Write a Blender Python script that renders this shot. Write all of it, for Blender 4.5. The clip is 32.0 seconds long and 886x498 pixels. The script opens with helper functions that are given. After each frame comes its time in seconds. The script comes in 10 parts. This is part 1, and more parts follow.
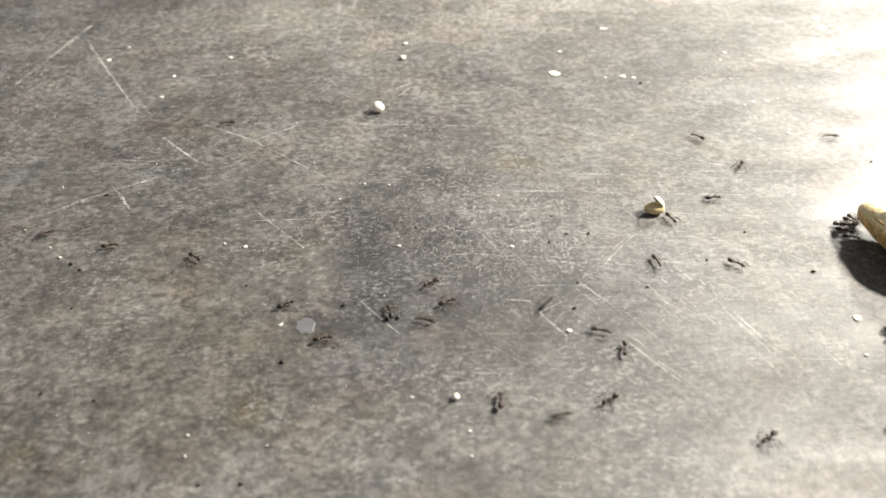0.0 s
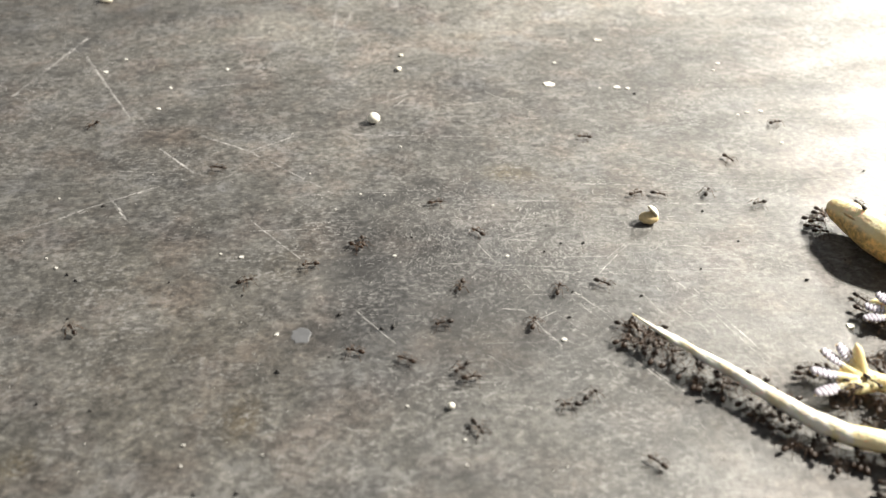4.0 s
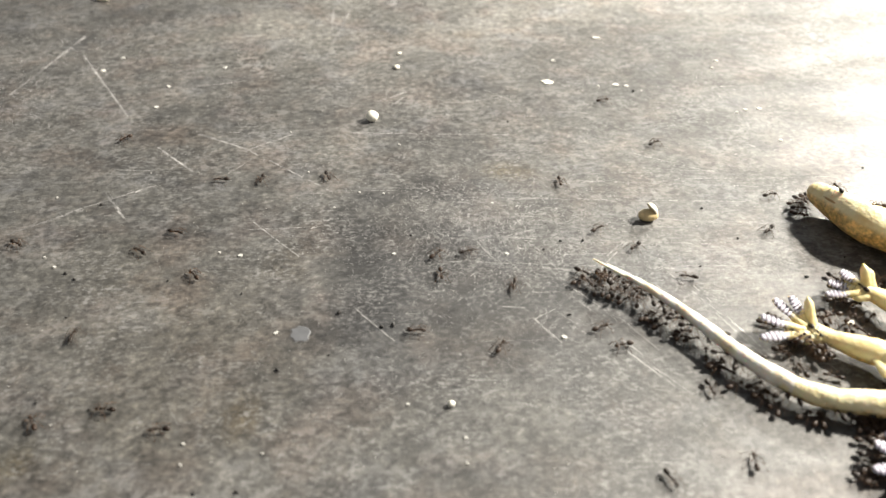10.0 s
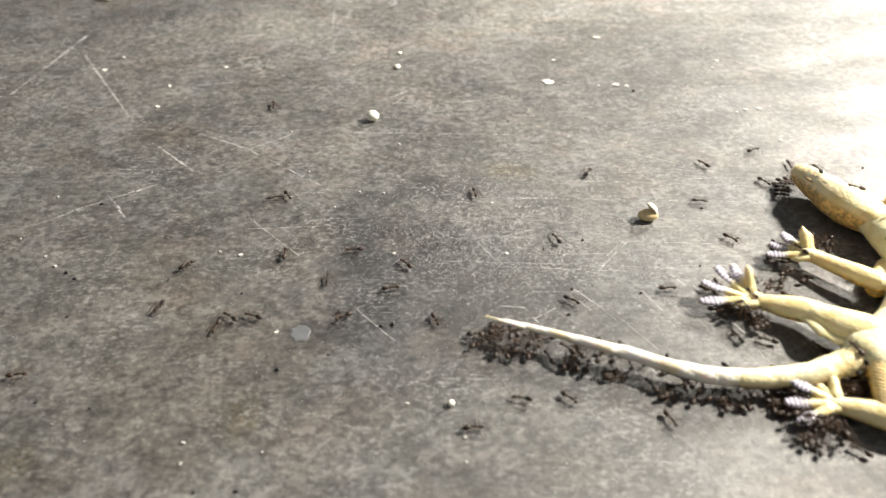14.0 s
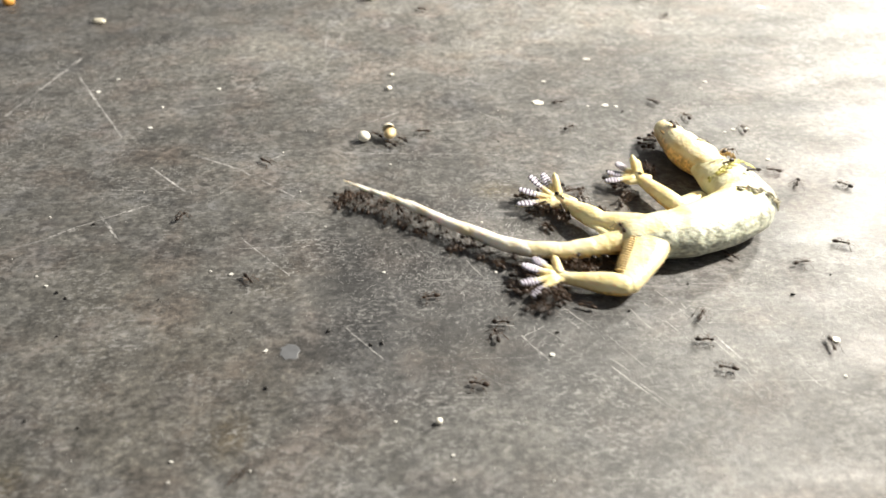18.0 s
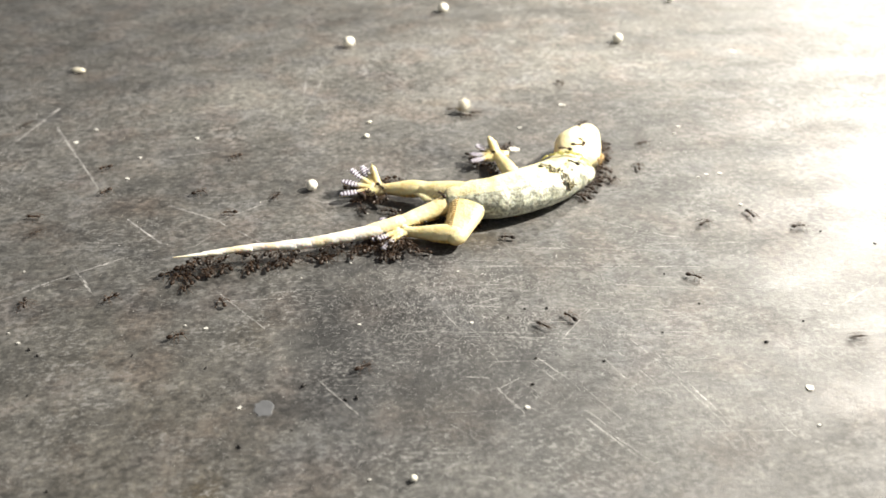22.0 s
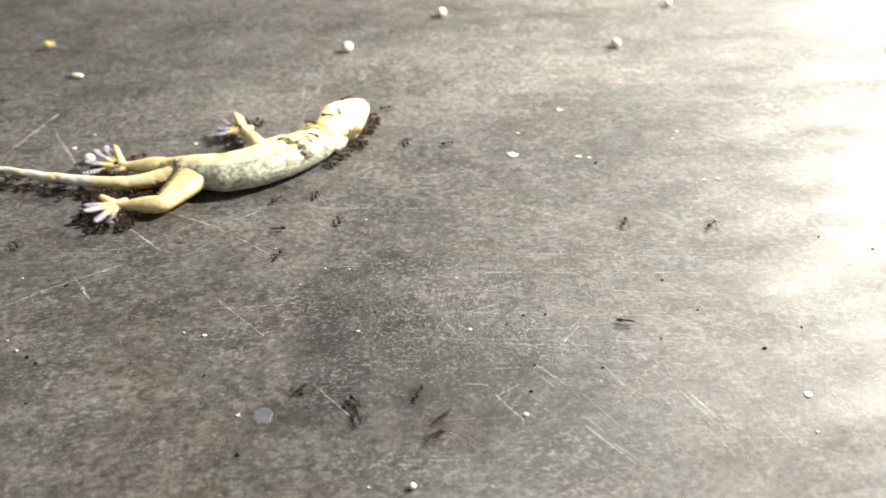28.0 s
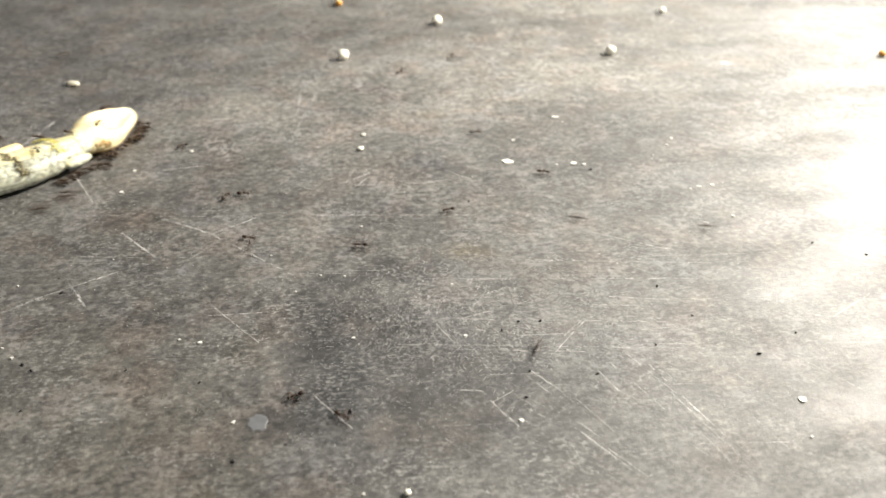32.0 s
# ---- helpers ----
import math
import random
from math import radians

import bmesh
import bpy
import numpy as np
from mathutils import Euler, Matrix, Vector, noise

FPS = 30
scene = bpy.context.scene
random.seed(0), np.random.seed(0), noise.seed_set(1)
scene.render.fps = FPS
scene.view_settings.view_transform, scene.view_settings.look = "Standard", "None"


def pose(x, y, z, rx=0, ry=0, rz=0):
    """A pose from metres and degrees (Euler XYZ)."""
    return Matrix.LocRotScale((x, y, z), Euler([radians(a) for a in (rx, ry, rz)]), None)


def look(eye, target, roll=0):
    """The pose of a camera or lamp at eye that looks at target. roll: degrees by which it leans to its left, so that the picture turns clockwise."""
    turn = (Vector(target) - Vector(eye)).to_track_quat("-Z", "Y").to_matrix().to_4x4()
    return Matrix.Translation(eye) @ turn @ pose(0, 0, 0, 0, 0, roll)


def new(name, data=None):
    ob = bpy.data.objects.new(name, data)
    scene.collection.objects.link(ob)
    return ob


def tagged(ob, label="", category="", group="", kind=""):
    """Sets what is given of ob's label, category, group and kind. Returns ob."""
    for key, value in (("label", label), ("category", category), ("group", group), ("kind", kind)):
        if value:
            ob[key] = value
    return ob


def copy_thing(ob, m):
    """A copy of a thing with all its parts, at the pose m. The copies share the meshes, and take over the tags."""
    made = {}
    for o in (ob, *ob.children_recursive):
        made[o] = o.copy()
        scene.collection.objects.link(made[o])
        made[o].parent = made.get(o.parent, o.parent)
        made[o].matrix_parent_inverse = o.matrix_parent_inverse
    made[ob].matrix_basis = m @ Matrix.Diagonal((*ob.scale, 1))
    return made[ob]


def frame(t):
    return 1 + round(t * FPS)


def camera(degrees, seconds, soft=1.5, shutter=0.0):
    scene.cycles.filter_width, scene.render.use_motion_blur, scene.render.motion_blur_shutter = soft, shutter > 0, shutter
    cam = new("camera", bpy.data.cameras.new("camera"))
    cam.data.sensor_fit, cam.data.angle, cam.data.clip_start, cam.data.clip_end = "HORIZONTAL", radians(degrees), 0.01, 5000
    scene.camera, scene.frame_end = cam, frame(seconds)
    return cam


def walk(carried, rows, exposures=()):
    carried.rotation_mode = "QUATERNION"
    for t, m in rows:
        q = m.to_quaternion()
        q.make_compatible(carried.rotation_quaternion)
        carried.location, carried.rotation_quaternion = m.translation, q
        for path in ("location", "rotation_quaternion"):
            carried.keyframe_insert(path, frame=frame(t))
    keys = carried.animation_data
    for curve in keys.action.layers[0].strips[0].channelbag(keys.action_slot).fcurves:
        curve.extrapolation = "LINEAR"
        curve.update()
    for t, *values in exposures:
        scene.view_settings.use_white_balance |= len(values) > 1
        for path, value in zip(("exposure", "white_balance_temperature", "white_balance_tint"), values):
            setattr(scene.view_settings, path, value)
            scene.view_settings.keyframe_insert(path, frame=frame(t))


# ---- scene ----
# ---- camera ----
cam = camera(58.0, 32.0, soft=1.6, shutter=1.0)
cam.data.dof.use_dof, cam.data.dof.focus_distance, cam.data.dof.aperture_fstop = True, 0.149, 22.0
walk(cam, [
    (0, pose(-0.00177, 0.00040, 0.08846, 50.374, 0.000, 0.370)),
    (0.5, pose(-0.00193, 0.00003, 0.08859, 50.889, 0.000, 0.163)),
    (1, pose(-0.00193, -0.00036, 0.08878, 51.364, 0.000, 0.074)),
    (1.5, pose(-0.00186, -0.00017, 0.08872, 51.393, 0.000, -0.042)),
    (2, pose(-0.00180, -0.00021, 0.08870, 51.385, 0.000, -0.078)),
    (2.5, pose(-0.00170, -0.00025, 0.08853, 51.355, 0.000, 0.024)),
    (3, pose(-0.00161, -0.00009, 0.08848, 51.072, 0.000, 0.054)),
    (3.5, pose(-0.00144, -0.00021, 0.08856, 51.206, 0.000, 0.103)),
    (5.5, pose(-0.00152, -0.00015, 0.08859, 51.096, 0.000, 0.115)),
    (6, pose(-0.00161, -0.00023, 0.08846, 51.185, 0.000, 0.023)),
    (6.5, pose(-0.00167, -0.00011, 0.08830, 50.992, 0.000, 0.036)),
    (7, pose(-0.00164, -0.00001, 0.08816, 50.952, 0.000, 0.080)),
    (7.5, pose(-0.00167, -0.00018, 0.08828, 51.019, 0.000, -0.007)),
    (8, pose(-0.00164, -0.00018, 0.08816, 51.157, 0.000, 0.003)),
    (8.5, pose(-0.00165, -0.00033, 0.08816, 51.148, 0.000, -0.027)),
    (9, pose(-0.00163, -0.00012, 0.08826, 51.000, 0.000, 0.000)),
    (9.5, pose(-0.00179, -0.00017, 0.08829, 51.061, 0.000, -0.105)),
    (10, pose(-0.00177, -0.00014, 0.08825, 51.126, 0.000, -0.123)),
    (10.5, pose(-0.00166, -0.00017, 0.08832, 51.112, 0.000, -0.084)),
    (11, pose(-0.00160, -0.00017, 0.08834, 50.935, 0.000, -0.052)),
    (11.5, pose(-0.00156, -0.00002, 0.08838, 50.853, 0.000, -0.027)),
    (12, pose(-0.00161, -0.00021, 0.08827, 51.011, 0.000, -0.063)),
    (12.5, pose(-0.00157, -0.00033, 0.08819, 51.115, 0.000, -0.042)),
    (13, pose(-0.00155, -0.00049, 0.08830, 51.095, 0.000, -0.010)),
    (13.5, pose(-0.00162, -0.00048, 0.08836, 51.077, 0.000, -0.033)),
    (14, pose(-0.00158, -0.00029, 0.08843, 51.079, 0.000, -0.018)),
    (14.5, pose(-0.00148, -0.00027, 0.08839, 50.929, 0.000, -0.073)),
    (16.5, pose(-0.00089, -0.00078, 0.08813, 51.795, 0.000, -0.195)),
    (17, pose(-0.00068, -0.00086, 0.08822, 51.876, 0.000, -0.163)),
    (17.5, pose(-0.00052, -0.00108, 0.08837, 52.210, 0.000, -0.233)),
    (18, pose(-0.00024, -0.00121, 0.08868, 52.590, 0.000, -0.285)),
    (18.5, pose(-0.00020, -0.00172, 0.08940, 52.898, 0.000, -0.344)),
    (19, pose(0.00015, -0.00158, 0.08989, 53.927, 0.000, -0.643)),
    (19.5, pose(0.00073, -0.00088, 0.09075, 55.135, 0.000, -1.207)),
    (20, pose(0.00103, 0.00016, 0.09065, 54.745, 0.000, -1.292)),
    (20.5, pose(0.00128, 0.00097, 0.09074, 54.858, 0.000, -1.738)),
    (21, pose(0.00139, 0.00102, 0.09117, 54.823, 0.000, -1.754)),
    (21.5, pose(0.00139, 0.00066, 0.09138, 54.969, 0.000, -1.613)),
    (22, pose(0.00188, 0.00031, 0.09146, 54.969, 0.000, -1.430)),
    (22.5, pose(0.00183, 0.00042, 0.09136, 54.896, 0.000, -1.419)),
    (23, pose(0.00186, 0.00037, 0.09123, 54.830, 0.000, -1.348)),
    (23.5, pose(0.00175, 0.00031, 0.09115, 54.917, 0.000, -1.410)),
    (24, pose(0.00178, 0.00083, 0.09126, 54.717, 0.000, -1.294)),
    (24.5, pose(0.00163, 0.00053, 0.09152, 55.065, 0.000, -1.404)),
    (25, pose(0.00158, 0.00086, 0.09148, 54.864, 0.000, -1.358)),
    (25.5, pose(0.00174, 0.00093, 0.09165, 54.789, 0.000, -1.364)),
    (27.5, pose(0.00186, 0.00074, 0.09205, 55.056, 0.000, -1.502)),
    (28, pose(0.00189, 0.00070, 0.09218, 55.114, 0.000, -1.549)),
    (28.5, pose(0.00184, 0.00078, 0.09246, 55.200, 0.000, -1.638)),
    (29, pose(0.00191, 0.00064, 0.09267, 55.299, 0.000, -1.621)),
    (29.5, pose(0.00217, 0.00052, 0.09257, 55.536, 0.000, -1.718)),
    (30, pose(0.00220, 0.00052, 0.09259, 55.485, 0.000, -1.718)),
    (30.5, pose(0.00219, 0.00049, 0.09261, 55.459, 0.000, -1.792)),
    (31, pose(0.00218, 0.00050, 0.09241, 55.360, 0.000, -1.713)),
    (31.5, pose(0.00209, 0.00036, 0.09248, 55.472, 0.000, -1.784)),
    (32, pose(0.00227, 0.00033, 0.09228, 55.629, 0.000, -1.790)),
], exposures=[(0, 0.06), (1.0, 0.06), (3.5, 0.01), (5.5, 0.01), (9, 0.02), (18, -0.07), (21, -0.10), (32, -0.09)])

# ---- light: one warm lamp close by on one side, a dimmer far lamp, a dull room ----
world = bpy.data.worlds.new("room_light")
scene.world = world
world.use_nodes = True
world.node_tree.nodes["Background"].inputs[0].default_value = (0.92, 0.93, 0.95, 1)
world.node_tree.nodes["Background"].inputs[1].default_value = 0.26


def lamp(name, place, target, watts, size, colour):
    data = bpy.data.lights.new(name, "AREA")
    data.shape, data.size, data.energy, data.color = "DISK", size, watts, colour
    ob = new(name, data)
    ob.matrix_world = look(place, target)
    return ob


lamp("near_lamp", (0.360, 0.230, 0.315), (0.0, 0.16, 0.0), 8.0, 0.034, (1.0, 0.935, 0.83))
lamp("far_lamp", (0.560, 0.850, 0.44), (0.0, 0.22, 0.0), 10.5, 0.09, (1.0, 0.95, 0.85))


# ---- materials ----
def material(name):
    m = bpy.data.materials.new(name)
    m.use_nodes = True
    return m, m.node_tree.nodes, m.node_tree.links, m.node_tree.nodes["Principled BSDF"]


def ramp(nodes, links, source, stops):
    n = nodes.new("ShaderNodeValToRGB")
    el = n.color_ramp.elements
    while len(el) < len(stops):
        el.new(0.5)
    for e, (at, c) in zip(el, stops):
        e.position = at
        e.color = (c, c, c, 1) if not isinstance(c, tuple) else (*c, 1)
    links.new(source, n.inputs[0])
    return n.outputs[0]


def mixed(nodes, links, fac, a, b, blend="MIX"):
    n = nodes.new("ShaderNodeMix")
    n.data_type, n.blend_type = "RGBA", blend
    for socket, value in ((n.inputs[0], fac), (n.inputs[6], a), (n.inputs[7], b)):
        if isinstance(value, bpy.types.NodeSocket):
            links.new(value, socket)
        elif isinstance(value, tuple):
            socket.default_value = (*value, 1)
        else:
            socket.default_value = value
    return n.outputs[2]


def noise_at(nodes, links, coords, scale, detail=4, rough=0.6, stretch=(1, 1, 1), turn=0.0, shift=(0, 0, 0)):
    mp = nodes.new("ShaderNodeMapping")
    mp.vector_type = "TEXTURE"
    mp.inputs["Scale"].default_value = tuple(1 / s for s in stretch)
    mp.inputs["Rotation"].default_value = (0, 0, radians(turn))
    mp.inputs["Location"].default_value = shift
    links.new(coords, mp.inputs[0])
    n = nodes.new("ShaderNodeTexNoise")
    n.inputs["Scale"].default_value = scale
    n.inputs["Detail"].default_value = detail
    n.inputs["Roughness"].default_value = rough
    links.new(mp.outputs[0], n.inputs["Vector"])
    return n.outputs["Fac"]


def times(nodes, links, a, b, op="MULTIPLY"):
    n = nodes.new("ShaderNodeMath")
    n.operation = op
    for socket, value in ((n.inputs[0], a), (n.inputs[1], b)):
        if isinstance(value, bpy.types.NodeSocket):
            links.new(value, socket)
        else:
            socket.default_value = value
    return n.outputs[0]


def patch(nodes, links, coords, x, y, rx, ry, turn, ragged):
    """A soft ragged oval on the floor: 1 in its middle, 0 outside."""
    mp = nodes.new("ShaderNodeMapping")
    mp.vector_type = "TEXTURE"
    mp.inputs["Location"].default_value = (x, y, 0)
    mp.inputs["Rotation"].default_value = (0, 0, radians(turn))
    mp.inputs["Scale"].default_value = (rx, ry, 1)
    links.new(coords, mp.inputs[0])
    ln = nodes.new("ShaderNodeVectorMath")
    ln.operation = "LENGTH"
    links.new(mp.outputs[0], ln.inputs[0])
    wob = times(nodes, links, ragged, 1.3, "MULTIPLY")
    d = times(nodes, links, ln.outputs["Value"], wob, "ADD")
    mr = nodes.new("ShaderNodeMapRange")
    mr.interpolation_type = "SMOOTHSTEP"
    mr.inputs[1].default_value, mr.inputs[2].default_value = 1.9, 0.75
    links.new(d, mr.inputs[0])
    return mr.outputs[0]


def floor_material():
    m, n, l, bsdf = material("worn_metal_sheet")
    co = n.new("ShaderNodeTexCoord").outputs["Object"]
    blot = noise_at(n, l, co, 30, 5, 0.6, (1, 1.3, 1))
    mid = noise_at(n, l, co, 140, 6, 0.7, (0.9, 1.0, 1), -4)
    speck = noise_at(n, l, co, 400, 6, 0.75, (0.9, 1.05, 1), 4, (1, 9, 0))
    streak = noise_at(n, l, co, 420, 4, 0.7, (0.22, 1.5, 1), 3, (3, 1, 0))
    streak2 = noise_at(n, l, co, 520, 4, 0.7, (0.25, 1.6, 1), -48, (7, 2, 0))
    grain = noise_at(n, l, co, 1700, 3, 0.8)
    base = ramp(n, l, blot, [(0.30, (0.039, 0.038, 0.0345)), (0.50, (0.064, 0.062, 0.056)), (0.72, (0.112, 0.108, 0.098))])
    c = mixed(n, l, 0.75, base, ramp(n, l, mid, [(0.32, 0.50), (0.5, 1.0), (0.68, 1.6)]), "MULTIPLY")
    c = mixed(n, l, 0.65, c, ramp(n, l, speck, [(0.33, 0.45), (0.5, 0.95), (0.62, 1.35), (0.72, 2.2)]), "MULTIPLY")
    c = mixed(n, l, 0.14, c, ramp(n, l, streak, [(0.30, 0.65), (0.5, 1.0), (0.70, 1.5)]), "MULTIPLY")
    c = mixed(n, l, 0.15, c, ramp(n, l, streak2, [(0.35, 0.75), (0.5, 1.0), (0.70, 1.7)]), "MULTIPLY")
    c = mixed(n, l, 0.15, c, ramp(n, l, grain, [(0.30, 0.55), (0.5, 1.0), (0.72, 1.7)]), "MULTIPLY")
    clot = noise_at(n, l, co, 820, 4, 0.72, (0.85, 1.1, 1), 8, (6, 3, 0))
    c = mixed(n, l, 0.8, c, ramp(n, l, clot, [(0.36, 0.36), (0.47, 0.84), (0.55, 1.15), (0.66, 2.3)]), "MULTIPLY")
    cloud = ramp(n, l, noise_at(n, l, co, 95, 5, 0.65, (0.9, 1.1, 1), 12, (8, 5, 1)), [(0.44, 0.0), (0.60, 0.9)])
    chips = ramp(n, l, noise_at(n, l, co, 520, 5, 0.75, (0.9, 1.05, 1), -6, (2, 7, 4)), [(0.48, 0.0), (0.57, 0.9)])
    c = mixed(n, l, times(n, l, cloud, chips), c, (0.155, 0.153, 0.146))
    dash = ramp(n, l, noise_at(n, l, co, 520, 3, 0.6, (0.30, 1.9, 1), 2, (5, 6, 2)), [(0.60, 0.0), (0.72, 0.14)])
    veil = ramp(n, l, noise_at(n, l, co, 38, 3, 0.6, shift=(3, 3, 7)), [(0.42, 0.15), (0.60, 1.0)])
    c = mixed(n, l, times(n, l, dash, veil), c, (0.20, 0.198, 0.19))
    cool = noise_at(n, l, co, 90, 4, 0.6, shift=(9, 1, 3))
    c = mixed(n, l, ramp(n, l, cool, [(0.50, 0.0), (0.66, 0.5)]), c, mixed(n, l, 1.0, c, (0.93, 0.97, 1.10), "MULTIPLY"))
    warm = noise_at(n, l, co, 75, 4, 0.6, shift=(5, 5, 5))
    c = mixed(n, l, ramp(n, l, warm, [(0.48, 0.0), (0.64, 0.6)]), c, mixed(n, l, 1.0, c, (1.12, 0.95, 0.88), "MULTIPLY"))
    rub = ramp(n, l, noise_at(n, l, co, 60, 4, 0.6, shift=(4, 8, 2)), [(0.42, 0.10), (0.60, 0.9)])
    fleck = ramp(n, l, noise_at(n, l, co, 1350, 3, 0.6, (0.75, 1.15, 1)), [(0.50, 0.0), (0.59, 0.95)])
    worn = times(n, l, fleck, ramp(n, l, speck, [(0.42, 0.0), (0.58, 1.0)]))
    for turn, count in ((2, 0.10), (-2, 0.10), (-47, 0.14), (-38, 0.10), (36, 0.10)):
        hair = noise_at(n, l, co, 1000, 2, 0.5, (0.09, 1.5, 1), turn, (turn, 3, 0))
        worn = times(n, l, worn, times(n, l, ramp(n, l, hair, [(0.60, 0.0), (0.68, 0.85)]), count), "MAXIMUM")
    # stains, rubbed places and painted brightness, all as tints of the base colour
    for x, y, rx, ry, turn, tint, amount in STAINS_AND_LIGHT:
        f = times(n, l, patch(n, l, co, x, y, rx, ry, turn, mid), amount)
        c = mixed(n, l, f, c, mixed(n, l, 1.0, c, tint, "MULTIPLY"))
    c = mixed(n, l, times(n, l, worn, rub), c, (0.20, 0.197, 0.19))
    # the dark patch in the middle is scoured: small pale scars all over it
    scour = ramp(n, l, noise_at(n, l, co, 900, 5, 0.75, (0.9, 1.05, 1), 20, (4, 1, 6)), [(0.53, 0.0), (0.60, 0.85)])
    bare = ramp(n, l, noise_at(n, l, co, 210, 4, 0.6, (1, 1, 1), 30, (1, 4, 2)), [(0.40, 0.0), (0.58, 1.0)])
    zone = patch(n, l, co, 0.0080, 0.0980, 0.0330, 0.0270, 0, mid)
    c = mixed(n, l, times(n, l, times(n, l, scour, bare), zone), c, (0.130, 0.128, 0.124))
    l.new(c, bsdf.inputs["Base Color"])
    sheen = noise_at(n, l, co, 55, 5, 0.65, (0.55, 1.3, 1), 4, (6, 2, 9))
    l.new(times(n, l, ramp(n, l, speck, [(0.3, 0.40), (0.7, 0.54)]), ramp(n, l, sheen, [(0.36, 0.02), (0.64, 0.24)]), "ADD"), bsdf.inputs["Roughness"])
    bsdf.inputs["Coat Weight"].default_value = 0.014
    bsdf.inputs["Coat Roughness"].default_value = 0.16
    bsdf.inputs["Specular IOR Level"].default_value = 0.75
    b = n.new("ShaderNodeBump")
    b.inputs["Strength"].default_value = 0.25
    b.inputs["Distance"].default_value = 0.0003
    l.new(times(n, l, times(n, l, speck, grain, "ADD"), mid, "ADD"), b.inputs["Height"])
    l.new(b.outputs[0], bsdf.inputs["Normal"])
    cb = n.new("ShaderNodeBump")
    cb.inputs["Strength"].default_value = 0.12
    cb.inputs["Distance"].default_value = 0.0003
    l.new(times(n, l, speck, streak, "ADD"), cb.inputs["Height"])
    l.new(cb.outputs[0], bsdf.inputs["Coat Normal"])
    return m


def plain(name, colour, rough=0.6, scale=900, vary=0.25, bump=0.2, sub=0.0, distance=0.0002):
    m, n, l, bsdf = material(name)
    co = n.new("ShaderNodeTexCoord").outputs["Object"]
    a = noise_at(n, l, co, scale, 3, 0.6)
    b = noise_at(n, l, co, scale * 0.18, 3, 0.6, shift=(2, 4, 1))
    c = mixed(n, l, 1.0, colour, ramp(n, l, a, [(0.3, 1 - vary), (0.7, 1 + vary)]), "MULTIPLY")
    c = mixed(n, l, 1.0, c, ramp(n, l, b, [(0.3, 1 - vary), (0.7, 1 + vary)]), "MULTIPLY")
    l.new(c, bsdf.inputs["Base Color"])
    bsdf.inputs["Roughness"].default_value = rough
    if sub:
        bsdf.inputs["Subsurface Weight"].default_value = sub
        bsdf.inputs["Subsurface Radius"].default_value = (0.0012, 0.0007, 0.0004)
    bp = n.new("ShaderNodeBump")
    bp.inputs["Strength"].default_value = bump
    bp.inputs["Distance"].default_value = distance
    l.new(a, bp.inputs["Height"])
    l.new(bp.outputs[0], bsdf.inputs["Normal"])
    return m


def scaly_skin(name, colour, back_shade, line, mottle, aside=1000.0, below=700.0, rest=False):
    """Pale lizard skin with fine scales; beyond line on its -y and lower side it turns to a second mottled colour: the
    body's grey flank, and on head, limbs and tail painted shade.
    """
    m, n, l, bsdf = material(name)
    co = n.new("ShaderNodeTexCoord").outputs["Object"]
    grown = co
    if rest:
        at = n.new("ShaderNodeAttribute")
        at.attribute_name = "rest"
        grown = at.outputs["Vector"]
    v = n.new("ShaderNodeTexVoronoi")
    v.inputs["Scale"].default_value = 1700
    l.new(grown, v.inputs["Vector"])
    big = noise_at(n, l, grown, 260, 4, 0.6)
    fine = noise_at(n, l, grown, 1100, 3, 0.7)
    pale = mixed(n, l, 1.0, colour, ramp(n, l, big, [(0.3, (0.84, 0.72, 0.46)), (0.5, (0.97, 0.93, 0.82)), (0.68, (1.06, 1.06, 1.04))]), "MULTIPLY")
    dark = mixed(n, l, 1.0, back_shade, ramp(n, l, fine, [(0.36, 0.45), (0.5, 0.95), (0.62, 1.5)]), "MULTIPLY")
    dark = mixed(n, l, 1.0, dark, ramp(n, l, big, [(0.35, 0.86), (0.65, 1.14)]), "MULTIPLY")
    sep = n.new("ShaderNodeSeparateXYZ")
    l.new(co, sep.inputs[0])
    side = times(n, l, times(n, l, sep.outputs["Y"], -aside), times(n, l, sep.outputs["Z"], -below), "ADD")
    side = times(n, l, side, times(n, l, big, 2.2), "ADD")
    mr = n.new("ShaderNodeMapRange")
    mr.inputs[1].default_value, mr.inputs[2].default_value = line, line + 0.6
    l.new(side, mr.inputs[0])
    c = mixed(n, l, times(n, l, mr.outputs[0], mottle), pale, dark)
    l.new(c, bsdf.inputs["Base Color"])
    bsdf.inputs["Roughness"].default_value = 0.40
    bsdf.inputs["Subsurface Weight"].default_value = 0.15
    bsdf.inputs["Subsurface Radius"].default_value = (0.0015, 0.0009, 0.0004)
    bsdf.inputs["Subsurface Scale"].default_value = 1.0
    bp = n.new("ShaderNodeBump")
    bp.inputs["Strength"].default_value = 0.5
    bp.inputs["Distance"].default_value = 0.00012
    l.new(v.outputs["Distance"], bp.inputs["Height"])
    crease = noise_at(n, l, grown, 330, 5, 0.65)
    wr = n.new("ShaderNodeBump")
    wr.inputs["Strength"].default_value = 0.45
    wr.inputs["Distance"].default_value = 0.0007
    l.new(crease, wr.inputs["Height"])
    l.new(wr.outputs[0], bp.inputs["Normal"])
    l.new(bp.outputs[0], bsdf.inputs["Normal"])
    return m


